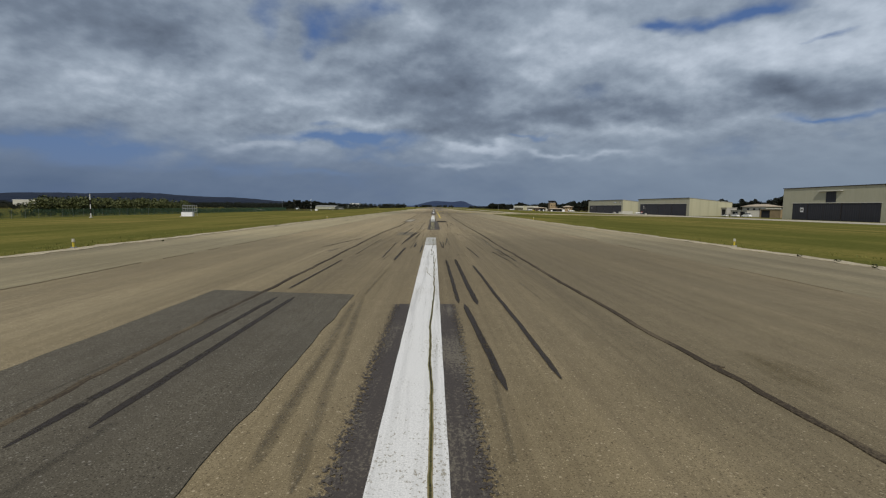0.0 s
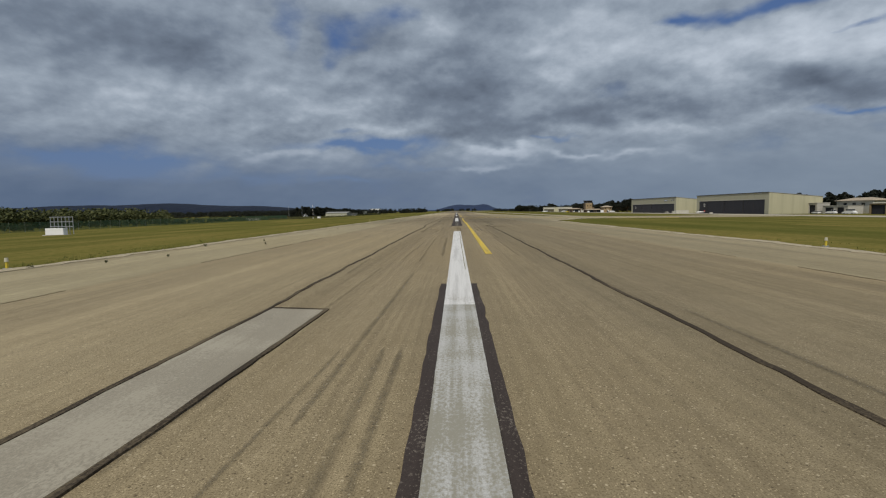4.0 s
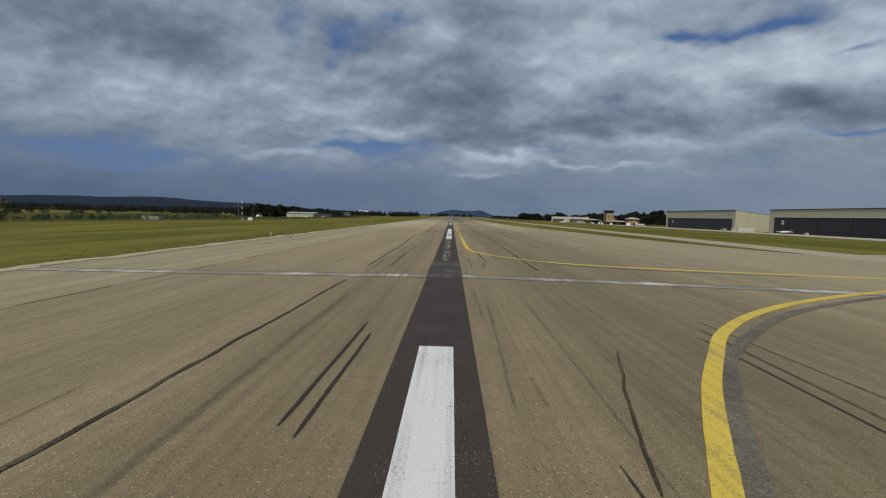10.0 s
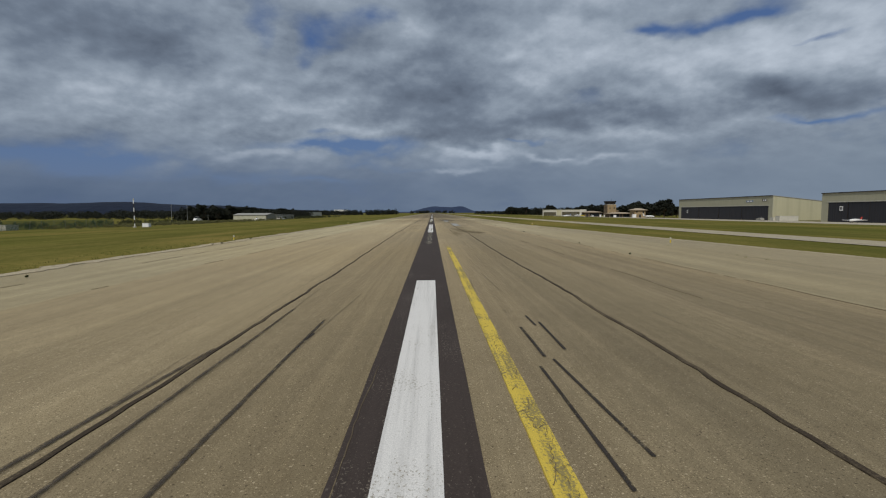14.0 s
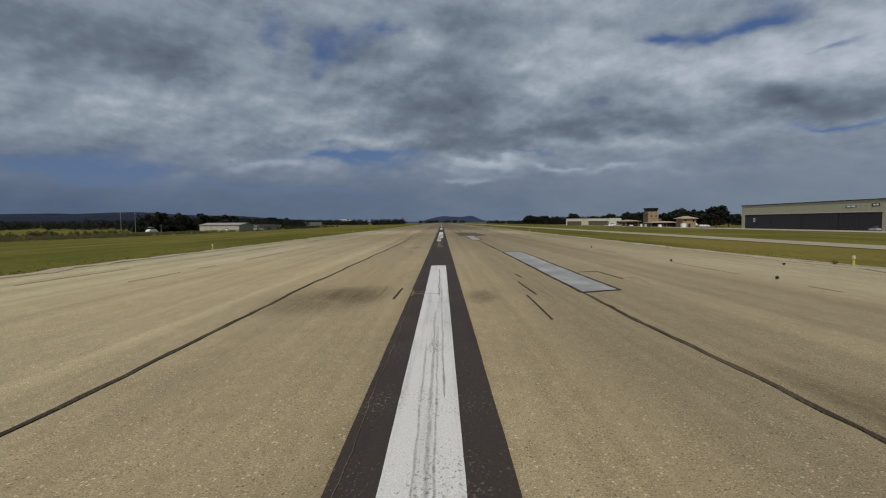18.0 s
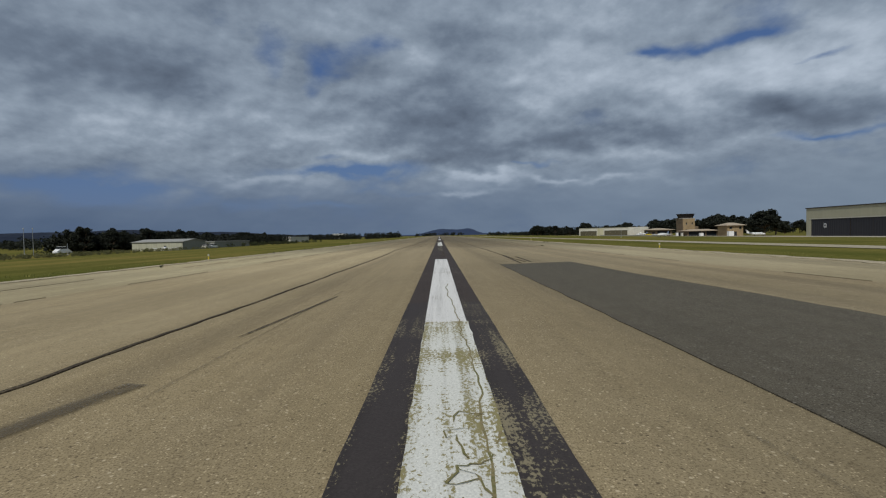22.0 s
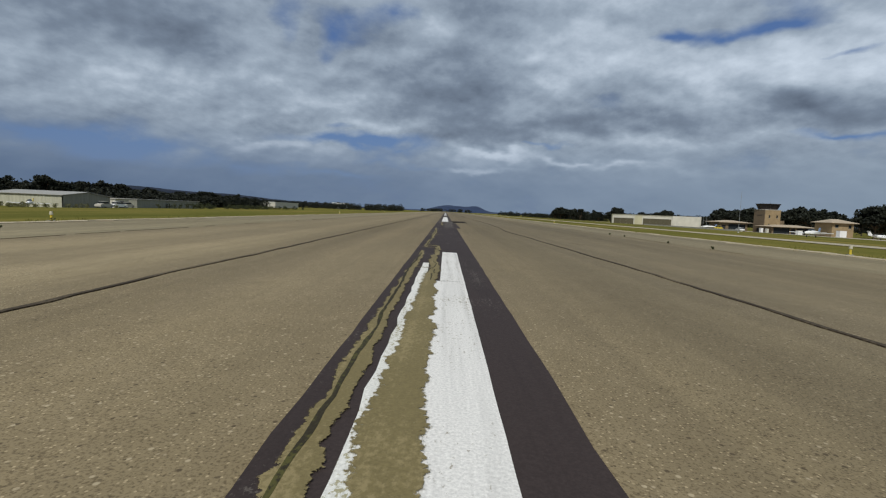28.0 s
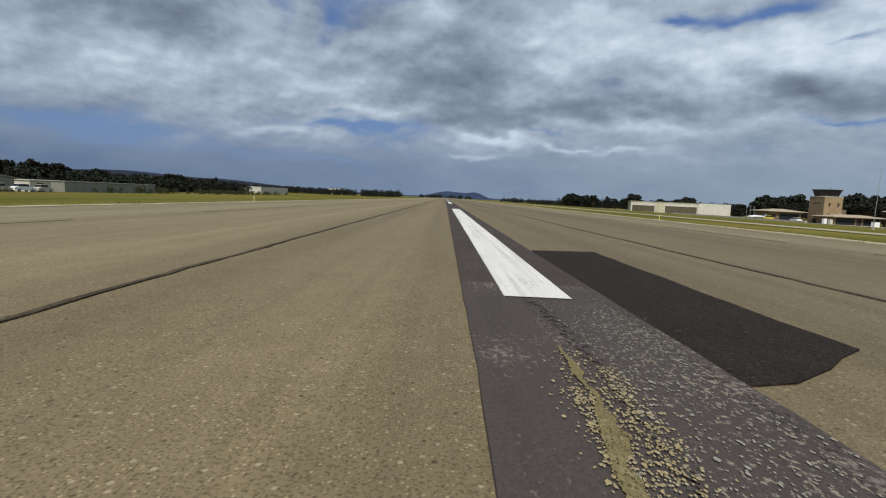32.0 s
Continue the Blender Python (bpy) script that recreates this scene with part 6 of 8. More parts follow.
moss([(-0.5, 262.6), (-0.3, 262.45), (-0.2, 262.75)], 0.05, 0.05, 241, OLIVE, "olive bare patch in the black coat")
moss([(-0.42, 262.3), (-0.2, 262.3), (0.08, 262.28)], 0.03, 0.02, 242)
moss([(0.05, 262.0), (0.06, 264.5), (0.04, 267.0)], 0.012, 0.04, 243, CRACK)
moss([(-0.1, 297.0), (-0.1, 297.7), (-0.04, 298.3)], 0.24, 0.05, 244, OLIVE, "olive bare patch worn through the white stripe")

# ---- buildings on the hangar side ----
def hangar(x, y, turn, length, depth, floor, top, back, doors, door_top, open_gap=None, notch=None, label="", signs=()):
    """A hangar whose front runs along local +y from its near corner; local +x is its depth. Heights are above its floor."""
    h = tagged(base("hangar", x, y, floor, turn), label, "hangar", "hangars along the apron")
    d0, d1 = doors
    holes = [(d0, d1, 0.0, door_top)]
    if notch:
        holes.append((notch[0], notch[1], door_top, notch[2]))
    part("front_wall", wall(bmesh.new(), "x", 0.0, 0.35, 0.0, length, 0.0, top, holes), CREAM, h, "cream profiled sheet front")
    for name, yy in (("side_wall", 0.35), ("side_wall", length - 0.35)):
        bm = bmesh.new()
        lo, hi = (0.0, 0.35) if yy < 1 else (length - 0.35, length)
        vs = [bm.verts.new(p) for p in ((0.353, lo, 0), (depth, lo, 0), (depth, lo, back), (0.353, lo, top), (0.353, hi, 0), (depth, hi, 0), (depth, hi, back), (0.353, hi, top))]
        for f in ((0, 1, 2, 3), (7, 6, 5, 4), (0, 4, 5, 1), (1, 5, 6, 2), (2, 6, 7, 3), (3, 7, 4, 0)):
            bm.faces.new([vs[i] for i in f])
        bmesh.ops.recalc_face_normals(bm, faces=bm.faces)
        part(name, bm, CREAM_SIDE, h, "pale yellow rendered side")
    part("back_wall", boxed(depth - 0.3, depth - 0.005, 0.353, length - 0.353, 0, back - 0.02), CREAM_SIDE, h)
    bm = bmesh.new()
    vs = [bm.verts.new(p) for p in ((-0.25, -0.2, top + 0.02), (depth + 0.3, -0.2, back + 0.02), (depth + 0.3, length + 0.2, back + 0.02), (-0.25, length + 0.2, top + 0.02))]
    vs += [bm.verts.new(v.co + Vector((0, 0, 0.22))) for v in vs]
    for f in ((3, 2, 1, 0), (4, 5, 6, 7), (0, 1, 5, 4), (1, 2, 6, 5), (2, 3, 7, 6), (3, 0, 4, 7)):
        bm.faces.new([vs[i] for i in f])
    part("roof", bm, ROOF, h, "low grey metal roof")
    part("fascia", boxed(-0.32, -0.26, -0.2, length + 0.2, top - 0.06, top + 0.28), FRAME, h, "dark roof edge")
    part("lintel", boxed(-0.12, -0.004, d0 - 0.6, d1 + 0.6, door_top, door_top + 0.3), OFFWHITE, h)
    n = max(4, round((d1 - d0) / 9.0))
    w = (d1 - d0) / n
    for i in range(n):
        a, b = d0 + i * w, d0 + (i + 1) * w
        if open_gap and a >= open_gap[0] - 0.5 and b <= open_gap[1] + 0.5:
            continue
        leaf = part("door_leaf", boxed(0.08 + 0.07 * (i % 2), 0.14 + 0.07 * (i % 2), a + 0.06, b - 0.02, 0.05, door_top - 0.02), DOOR, h, "dark blue-grey sliding door leaf")
        part("leaf_frame", boxed(0.03 + 0.07 * (i % 2), 0.076 + 0.07 * (i % 2), a, a + 0.22, 0.03, door_top - 0.02), FRAME, leaf)
    part("door_rail", boxed(0.0, 0.3, d0, d1, 0.0, 0.04), FRAME, h)
    part("hall_floor", boxed(0.36, depth - 0.31, 0.36, length - 0.36, -0.1, 0.03), CONCRETE, h)
    if notch:
        part("tail_door", boxed(0.1, 0.16, notch[0] + 0.02, notch[1] - 0.02, door_top, notch[2] - 0.02), DOOR, h, "dark tall tail door")
        part("canopy", boxed(-1.1, -0.01, notch[0] - 3.2, notch[1] + 3.2, notch[2] + 0.1, notch[2] + 0.45, 0.04), OFFWHITE, h, "white canopy over the tail door")
    for (yy, zz, w2, h2, mat) in signs:
        s = part("sign_board", boxed(-0.10, -0.03, yy, yy + w2, zz, zz + h2, 0.01), mat, h, "painted sign board")
        for k in range(2):
            part("sign_bar", boxed(-0.125, -0.102, yy + 0.15 * w2 + 0.4 * w2 * k, yy + 0.43 * w2 + 0.4 * w2 * k, zz + 0.22 * h2, zz + 0.8 * h2), FRAME if mat is WHITEPAINT else WHITEPAINT, s)
    return h


hangar(173.6, 186.0, 3.4, 64.5, 45.0, -3.05, 14.6, 12.6, (17.0, 58.8), 7.6, None, (36.5, 41.5, 12.6), "large cream hangar with dark sliding doors, closed", ((52.5, 3.6, 1.7, 2.0, WHITEPAINT),))
hangar(167.4, 329.7, 4.2, 66.0, 30.0, -3.05, 11.7, 9.0, (3.0, 63.0), 8.0, None, None, "wide cream hangar with dark sliding doors, closed", ((56.5, 4.6, 1.4, 1.8, WHITEPAINT),))
hangar(160.3, 420.6, 3.0, 76.3, 26.0, -3.0, 11.7, 8.9, (2.5, 74.0), 7.1, (17.5, 26.5), None, "long cream hangar, one dark door leaf slid open", ((66.5, 3.6, 1.2, 1.6, WHITEPAINT), (12.5, 9.0, 4.8, 0.9, BLUEGREY), (3.5, 9.2, 3.0, 1.1, FRAME)))


def low_house(name, x, y, turn, w, d, h, wallmat, roofmat, label, pitch=0.25, eave=0.7, windows=(), doors=(), category="building"):
    """A low building: local +y along its front, local +x depth, hipped roof with eaves. windows, doors: (along, width, sill, head)."""
    o = tagged(base(name, x, y, gz(x, y) - 0.05, turn), label, category)
    holes = [(a, a + ww, s, t) for a, ww, s, t in windows] + [(a, a + ww, 0.0, t) for a, ww, t in doors]
    part("front_wall", wall(bmesh.new(), "x", 0, 0.3, 0, w, 0, h, holes), wallmat, o)
    part("back_wall", boxed(d - 0.3, d, 0, w, 0, h), wallmat, o)
    part("end_wall", boxed(0.303, d - 0.303, 0, 0.3, 0, h), wallmat, o)
    part("end_wall", boxed(0.303, d - 0.303, w - 0.3, w, 0, h), wallmat, o)
    for a, ww, s, t in windows:
        win = part("window", boxed(0.12, 0.16, a, a + ww, s, t), GLASS, o, "dark window")
        part("frame", boxed(0.10, 0.118, a, a + ww, s, s + 0.07), FRAME, win)
        part("sill", boxed(-0.08, -0.002, a - 0.05, a + ww + 0.05, s - 0.08, s - 0.01), CONCRETE, win)
    for a, ww, t in doors:
        # a dark sheet takes the place of the shaded interior
        part("door", boxed(0.14, 0.2, a + 0.02, a + ww - 0.02, 0.02, t - 0.02), SHADE_IN, o, "dark sheet for the shaded doorway")
    bm = bmesh.new()
    rise = pitch * (d / 2 + eave)
    e = eave
    run = min(d / 2 + e, w / 2 - 0.2)
    low = [(-e, -e, h), (d + e, -e, h), (d + e, w + e, h), (-e, w + e, h)]
    ridge = [(d / 2, -e + run, h + rise), (d / 2, w + e - run, h + rise)]
    vs = [bm.verts.new(p) for p in low + ridge]
    under = [bm.verts.new((p[0], p[1], h - 0.16)) for p in low]
    for f in ((0, 1, 4), (1, 2, 5, 4), (2, 3, 5), (3, 0, 4, 5)):
        bm.faces.new([vs[i] for i in f])
    for i in range(4):
        bm.faces.new((vs[i], under[i], under[(i + 1) % 4], vs[(i + 1) % 4]))
    bm.faces.new(under[::-1])
    bmesh.ops.recalc_face_normals(bm, faces=bm.faces)
    part("roof", bm, roofmat, o, "shallow tiled roof")
    return o


def flat_shed(name, x, y, turn, w, d, h, wallmat, label, openings=(), roofmat=None, category="shed"):
    o = tagged(base(name, x, y, gz(x, y) - 0.05, turn), label, category)
    part("front_wall", wall(bmesh.new(), "x", 0, 0.25, 0, w, 0, h, openings), wallmat, o)
    part("back_wall", boxed(d - 0.25, d, 0, w, 0, h), wallmat, o)
    for a in (0, w - 0.25):
        part("end_wall", boxed(0.253, d - 0.253, a, a + 0.25, 0, h), wallmat, o)
    part("roof", boxed(-0.25, d + 0.25, -0.25, w + 0.25, h + 0.003, h + 0.22, 0.03), roofmat or CONCRETE, o)
    for a, b, s, t in openings:
        # each bay is closed by a dark sheet as its inner shade
        part("door", boxed(0.5, 0.56, a, b, s, t - 0.03), SHADE_IN, o, "dark sheet for the shaded doorway")
    return o


# the group of small buildings between the two near hangars
flat_shed("open_shed", 190, 334, 4, 9.5, 7, 4.4, OFFWHITE, "low cream shed with a dark open bay", ((1.2, 8.2, 0, 3.4),))
flat_shed("gate_house", 190, 326, 4, 6.0, 7, 5.6, CONCRETE, "tall narrow concrete shed with a dark sheet for the shaded doorway", ((1.0, 5.0, 0, 4.6),))
low_house("annex_house", 203, 308, 4, 20, 10, 6.6, OFFWHITE, TILE, "cream house with a brown tiled roof", 0.25, 0.8, ((4, 2, 3.8, 5.4), (9, 2, 3.8, 5.4), (14, 2, 3.8, 5.4)), ((6, 3.5, 2.8), (12, 4, 3.0)), "house")
flat_shed("store_shed", 192, 309, 4, 14.5, 8, 4.0, CONCRETE, "white flat-roofed store with open bays", ((2, 6, 0, 3.2), (8, 13, 0, 3.2)))
flat_shed("garage", 190, 278.5, 4, 15.0, 14, 4.8, OCHRE, "tan garage with one wide dark bay", ((7.5, 14.2, 0, 4.3),), None, "garage")


TINT = plain("dark_tinted_glazing", (0.014, 0.013, 0.014), 0.35, 0.0, 0.05)


def tower():
    o = tagged(base("control_tower", 132.0, 548.5, -2.95, 3.0), "square ochre control tower with a dark glazed cab", "control tower")
    # the face turned from the sun gets the darker colour as painted shade
    part("shaft", wall(bmesh.new(), "x", -4.0, 0.3, -3.6, 3.6, 0, 9.7, ((-1.0, 1.0, 0.0, 2.2),)), SHADED_FACING, o, "brown face, painted darker as in shade")
    holes = [(-1.9, -1.1, 3.0, 4.1), (-1.9, -1.1, 6.6, 7.7), (1.9, 2.7, 3.0, 4.1), (1.9, 2.7, 6.6, 7.7)]
    part("south_wall", wall(bmesh.new(), "y", -3.6, 0.3, -3.697, 4.0, 0, 9.7, holes), OCHRE, o, "sunlit ochre face with small windows")
    part("north_wall", boxed(-3.697, 4.0, 3.3, 3.6, 0, 9.7), OCHRE, o)
    part("east_wall", boxed(3.7, 4.0, -3.297, 3.297, 0, 9.7), OCHRE, o)
    for a, b, s, t in holes:
        w = part("window", boxed(a, b, -3.45, -3.41, s, t), GLASS, o, "small dark window")
        part("sill", boxed(a - 0.08, b + 0.08, -3.72, -3.602, s - 0.1, s - 0.01), CONCRETE, w)
    # dark sheet standing for shade in the entrance
    part("door", boxed(-3.9, -3.84, -1.0, 1.0, 0, 2.2), SHADE_IN, o, "dark entrance")
    part("sign", boxed(-4.06, -4.003, -2.0, 1.6, 7.5, 7.75), FRAME, o, "dark lettering as a bar")
    part("collar", boxed(-4.1, 4.1, -3.7, 3.7, 9.703, 9.95, 0.03), CONCRETE, o)
    # the cab widens upwards
    bm = bmesh.new()
    r0, r1, z0, z1 = 4.0, 5.0, 9.96, 12.0
    for k in range(8):
        a0, a1 = math.pi / 8 + k * math.pi / 4, math.pi / 8 + (k + 1) * math.pi / 4
        q = [bm.verts.new((r * math.cos(a) * 1.02, r * math.sin(a) * 0.92, z)) for r, a, z in ((r0, a0, z0), (r0, a1, z0), (r1, a1, z1), (r1, a0, z1))]
        bm.faces.new(q)
    bmesh.ops.remove_doubles(bm, verts=bm.verts, dist=0.001)
    bmesh.ops.recalc_face_normals(bm, faces=bm.faces)
    cab = part("cab_glazing", bm, TINT, o, "sloping dark glass of the cab")
    for k in range(16):
        a = math.pi / 8 + k * math.pi / 8
        c = math.cos(math.pi / 8) if k % 2 else 1.0
        bm = rod(bmesh.new(), (r0 * c * math.cos(a) * 1.03, r0 * c * math.sin(a) * 0.93, z0), (r1 * c * math.cos(a) * 1.03, r1 * c * math.sin(a) * 0.93, z1), 0.07, None, 5)
        part("mullion", bm, FRAME, cab)
    for zz, hh, rr in ((9.95, 0.5, 4.12), (12.0, 0.28, 5.35)):
        bm = bmesh.new()
        bmesh.ops.create_cone(bm, cap_ends=True, segments=8, radius1=rr, radius2=rr + 0.12, depth=hh, matrix=Matrix.Translation((0, 0, zz + hh / 2)) @ Matrix.Diagonal((1.02, 0.93, 1, 1)) @ Matrix.Rotation(math.pi / 8, 4, "Z"))
        part("cab_roof" if zz > 11 else "cab_sill", bm, FRAME, o, "flat dark cab roof" if zz > 11 else "")
    for px, py, hh in ((1.5, 0.5, 2.0), (-2.0, 1.0, 1.2), (0.2, -1.5, 0.8)):
        part("aerial", rod(bmesh.new(), (px, py, 12.26), (px, py, 12.28 + hh), 0.03, 0.015, 5), FRAME, o)
    part("stair_annex", boxed(4.003, 6.9, -2.6, 2.8, 0, 5.6), SHADED_FACING, o, "lower ochre stair block")
    o.scale = (0.84, 0.84, 1.0)


tower()
# wide dark panes and darkened fronts stand in for shade under the open eaves
low_house("terminal_wing", 125.6, 550.5, 90, 11.4, 8.0, 3.6, SHADED_FACING, TILE, "low ochre airfield office with a tiled roof", 0.16, 1.3, ((0.8, 7.0, 0.4, 2.9),), ((9.0, 1.6, 2.4),), "terminal")
low_house("terminal_wing", 144.2, 540.0, 90, 15.6, 7.0, 3.0, SHADED_FACING, TILE, "low ochre terminal wing with a wide eave", 0.16, 1.4, ((0.6, 5.2, 0.3, 2.6), (8.6, 6.4, 0.3, 2.6)), ((6.4, 1.6, 2.5),), "terminal")
low_house("club_house", 148.4, 526.0, 88, 7.6, 8.5, 5.4, OCHRE, TILE, "two-storey ochre house with a shallow tiled roof", 0.25, 1.1, ((0.8, 1.1, 3.4, 4.7), (5.4, 1.2, 3.6, 4.7)), ((3, 1.4, 2.3),), "house")


def far_hangar():
    """The pale hangar with two dark doors that faces down the runway."""
    o = tagged(base("far_hangar", 108.0, 659.0, -3.4, -18.0), "pale hangar block with two shaded doors", "hangar", "hangars along the apron")
    holes = ((0.9, 12.8, 0.0, 4.8), (18.4, 34.7, 0.0, 5.0))
    part("front_wall", wall(bmesh.new(), "y", 0.0, 0.4, 0.0, 51.0, 0.0, 6.9, holes), OFFWHITE, o, "white rendered front")
    for a, b, s, t in holes:
        n = round((b - a) / 4.5)
        for i in range(n):
            w = (b - a) / n
            part("door_leaf", boxed(a + i * w + 0.03, a + (i + 1) * w - 0.03, 0.2 + 0.07 * (i % 2), 0.26 + 0.07 * (i % 2), 0.03, t - 0.02), make_door2, o, "olive-brown sliding leaf")
    for a in (0.0, 50.6):
        part("end_wall", boxed(a, a + 0.4, 0.403, 24, 0, 6.9), CREAM_SIDE, o)
    part("back_wall", boxed(0.403, 50.597, 23.6, 24, 0, 6.9), CREAM_SIDE, o)
    part("roof", boxed(-0.3, 51.3, -0.3, 24.3, 6.903, 7.15, 0.03), CREAM, o, "flat pale roof edge")
    part("plain_block", boxed(35.2, 51.2, -0.8, -0.004, 0, 7.2), OFFWHITE, o, "plain white end block")
    part("pier", boxed(13.4, 17.8, -0.9, -0.004, 0, 6.7), CREAM_SIDE, o, "cream pier between the doors")


make_door2 = make_cladding("olive_door_sheet", (0.085, 0.076, 0.046), 1.2, True, 0.7)
far_hangar()


def mast(x, y, h, r, label, bands=0, name="mast", cap=False, colours=(WHITEPAINT, REDPAINT)):
    o = tagged(base(name, x, y, gz(x, y) - 0.05), label, "mast")
    if bands:
        for k in range(bands):
            part("band", rod(bmesh.new(), (0, 0, h * k / bands), (0, 0, h * (k + 1) / bands), r, None, 8), colours[k % 2], o)
    else:
        part("pole", rod(bmesh.new(), (0, 0, 0), (0, 0, h), r, r * 0.5, 8), GREYMETAL, o)
    part("foot", boxed(-r * 3, r * 3, -r * 3, r * 3, 0, 0.25, 0.02), CONCRETE, o)
    if cap:
        part("lamp", rod(bmesh.new(), (0, 0, h), (0, 0, h + 0.35), r * 1.3, r * 0.6, 8), LAMPGLASS, o)
    return o


mast(-79.5, 330.6, 7.4, 0.11, "tall dark and white banded mast in the grass", 7, cap=True, colours=(WHITEPAINT, FRAME))
mast(-92.0, 153.0, 6.0, 0.10, "slim black and white banded post", 5, cap=True, colours=(WHITEPAINT, FRAME))
mast(58.5, 449.0, 8.3, 0.04, "slim grey aerial mast beside the taxiway")
mast(-111.8, 440.0, 3.4, 0.1, "slim grey instrument mast in rough grass", 0)
mast(-122.0, 440.0, 8.0, 0.09, "slim grey lamp pole", 0, "lamp_pole", True)
mast(-138.0, 455.0, 8.5, 0.12, "grey lattice-thin lamp pole among the trees", 0, "lamp_pole", True)
for k in range(3):
    f = tagged(base("flag_pole", 104.5 + 1.3 * k, 548.0, gz(104, 548) - 0.05), "bare grey flag pole by the terminal", "flag pole", "flag poles")
    part("pole", rod(bmesh.new(), (0, 0, 0), (0, 0, 5.2 - 0.3 * k), 0.06, 0.04, 8), GREYMETAL, f)
    part("foot", boxed(-0.25, 0.25, -0.25, 0.25, 0, 0.2, 0.02), CONCRETE, f)


# ---- aircraft and vehicles on the apron ----
def fuselage(bm, rings, sides=10):
    """A hull through (x, z, half width, half height) rings along local x."""
    loops = []
    for x, z, w, h in rings:
        loops.append([bm.verts.new((x, w * math.cos(2 * math.pi * k / sides), z + h * math.sin(2 * math.pi * k / sides))) for k in range(sides)])
    for a, b in zip(loops, loops[1:]):
        for k in range(sides):
            bm.faces.new((a[k], a[(k + 1) % sides], b[(k + 1) % sides], b[k]))
    bm.faces.new(loops[0][::-1])
    bm.faces.new(loops[-1])
    bmesh.ops.recalc_face_normals(bm, faces=bm.faces)
    return bm


def blade(bm, root, tip, chord0, chord1, thick, upright=False):
    """A tapered wing or fin from root to tip."""
    vs = []
    for p, c in ((root, chord0), (tip, chord1)):
        for dx in (c / 2, -c / 2):
            for s in (-1, 1):
                q = Vector(p) + Vector((dx, 0, 0))
                q += Vector((0, s * thick / 2, 0)) if upright else Vector((0, 0, s * thick / 2))
                vs.append(bm.verts.new(q))
    for f in ((0, 1, 3, 2), (4, 6, 7, 5), (0, 4, 5, 1), (2, 3, 7, 6), (0, 2, 6, 4), (1, 5, 7, 3)):
        bm.faces.new([vs[i] for i in f])
    bmesh.ops.recalc_face_normals(bm, faces=bm.faces)
    return bm


def light_plane(x, y, turn, label, scale=1.0, trim=BLUEGREY):
    o = tagged(base("light_aircraft", x, y, gz(x, y) + 0.0, turn), label, "aircraft", "parked aircraft")
    s = scale
    part("fuselage", fuselage(bmesh.new(), [(3.3 * s, 1.1 * s, 0.12 * s, 0.12 * s), (2.9 * s, 1.1 * s, 0.42 * s, 0.4 * s), (1.6 * s, 1.15 * s, 0.55 * s, 0.55 * s), (0.4 * s, 1.4 * s, 0.58 * s, 0.72 * s), (-1.0 * s, 1.3 * s, 0.5 * s, 0.55 * s), (-3.6 * s, 1.35 * s, 0.14 * s, 0.18 * s)]), WHITEPAINT, o, "white hull", True)
    part("canopy", fuselage(bmesh.new(), [(1.4 * s, 1.75 * s, 0.3 * s, 0.1 * s), (0.7 * s, 1.95 * s, 0.48 * s, 0.32 * s), (-0.4 * s, 1.9 * s, 0.46 * s, 0.3 * s), (-1.3 * s, 1.65 * s, 0.2 * s, 0.1 * s)]), GLASS, o, "tinted canopy", True)
    for sy in (-1, 1):
        part("wing", blade(bmesh.new(), (0.6 * s, 0.4 * sy * s, 0.95 * s), (0.5 * s, 4.9 * sy * s, 1.25 * s), 1.6 * s, 1.2 * s, 0.16 * s), WHITEPAINT, o)
        part("tailplane", blade(bmesh.new(), (-3.3 * s, 0.1 * sy * s, 1.4 * s), (-3.45 * s, 1.6 * sy * s, 1.4 * s), 0.9 * s, 0.6 * s, 0.08 * s), WHITEPAINT, o)
    part("fin", blade(bmesh.new(), (-3.2 * s, 0, 1.45 * s), (-3.6 * s, 0, 2.6 * s), 1.1 * s, 0.6 * s, 0.09 * s, True), trim, o, "coloured tail fin")
    part("propeller", boxed(3.36 * s, 3.41 * s, -0.06 * s, 0.06 * s, 0.2 * s, 2.0 * s), FRAME, o)
    for wx, wy in ((2.3, 0.0), (0.1, 1.1), (0.1, -1.1)):
        leg = part("gear_leg", rod(bmesh.new(), (wx * s, wy * s, 0.2 * s), (wx * s, wy * 0.7 * s, 0.95 * s), 0.05 * s, None, 6), GREYMETAL, o)
        part("wheel", rod(bmesh.new(), (wx * s, (wy - 0.07) * s, 0.19 * s), (wx * s, (wy + 0.07) * s, 0.19 * s), 0.19 * s, None, 12), RUBBERTYRE, leg)
    return o


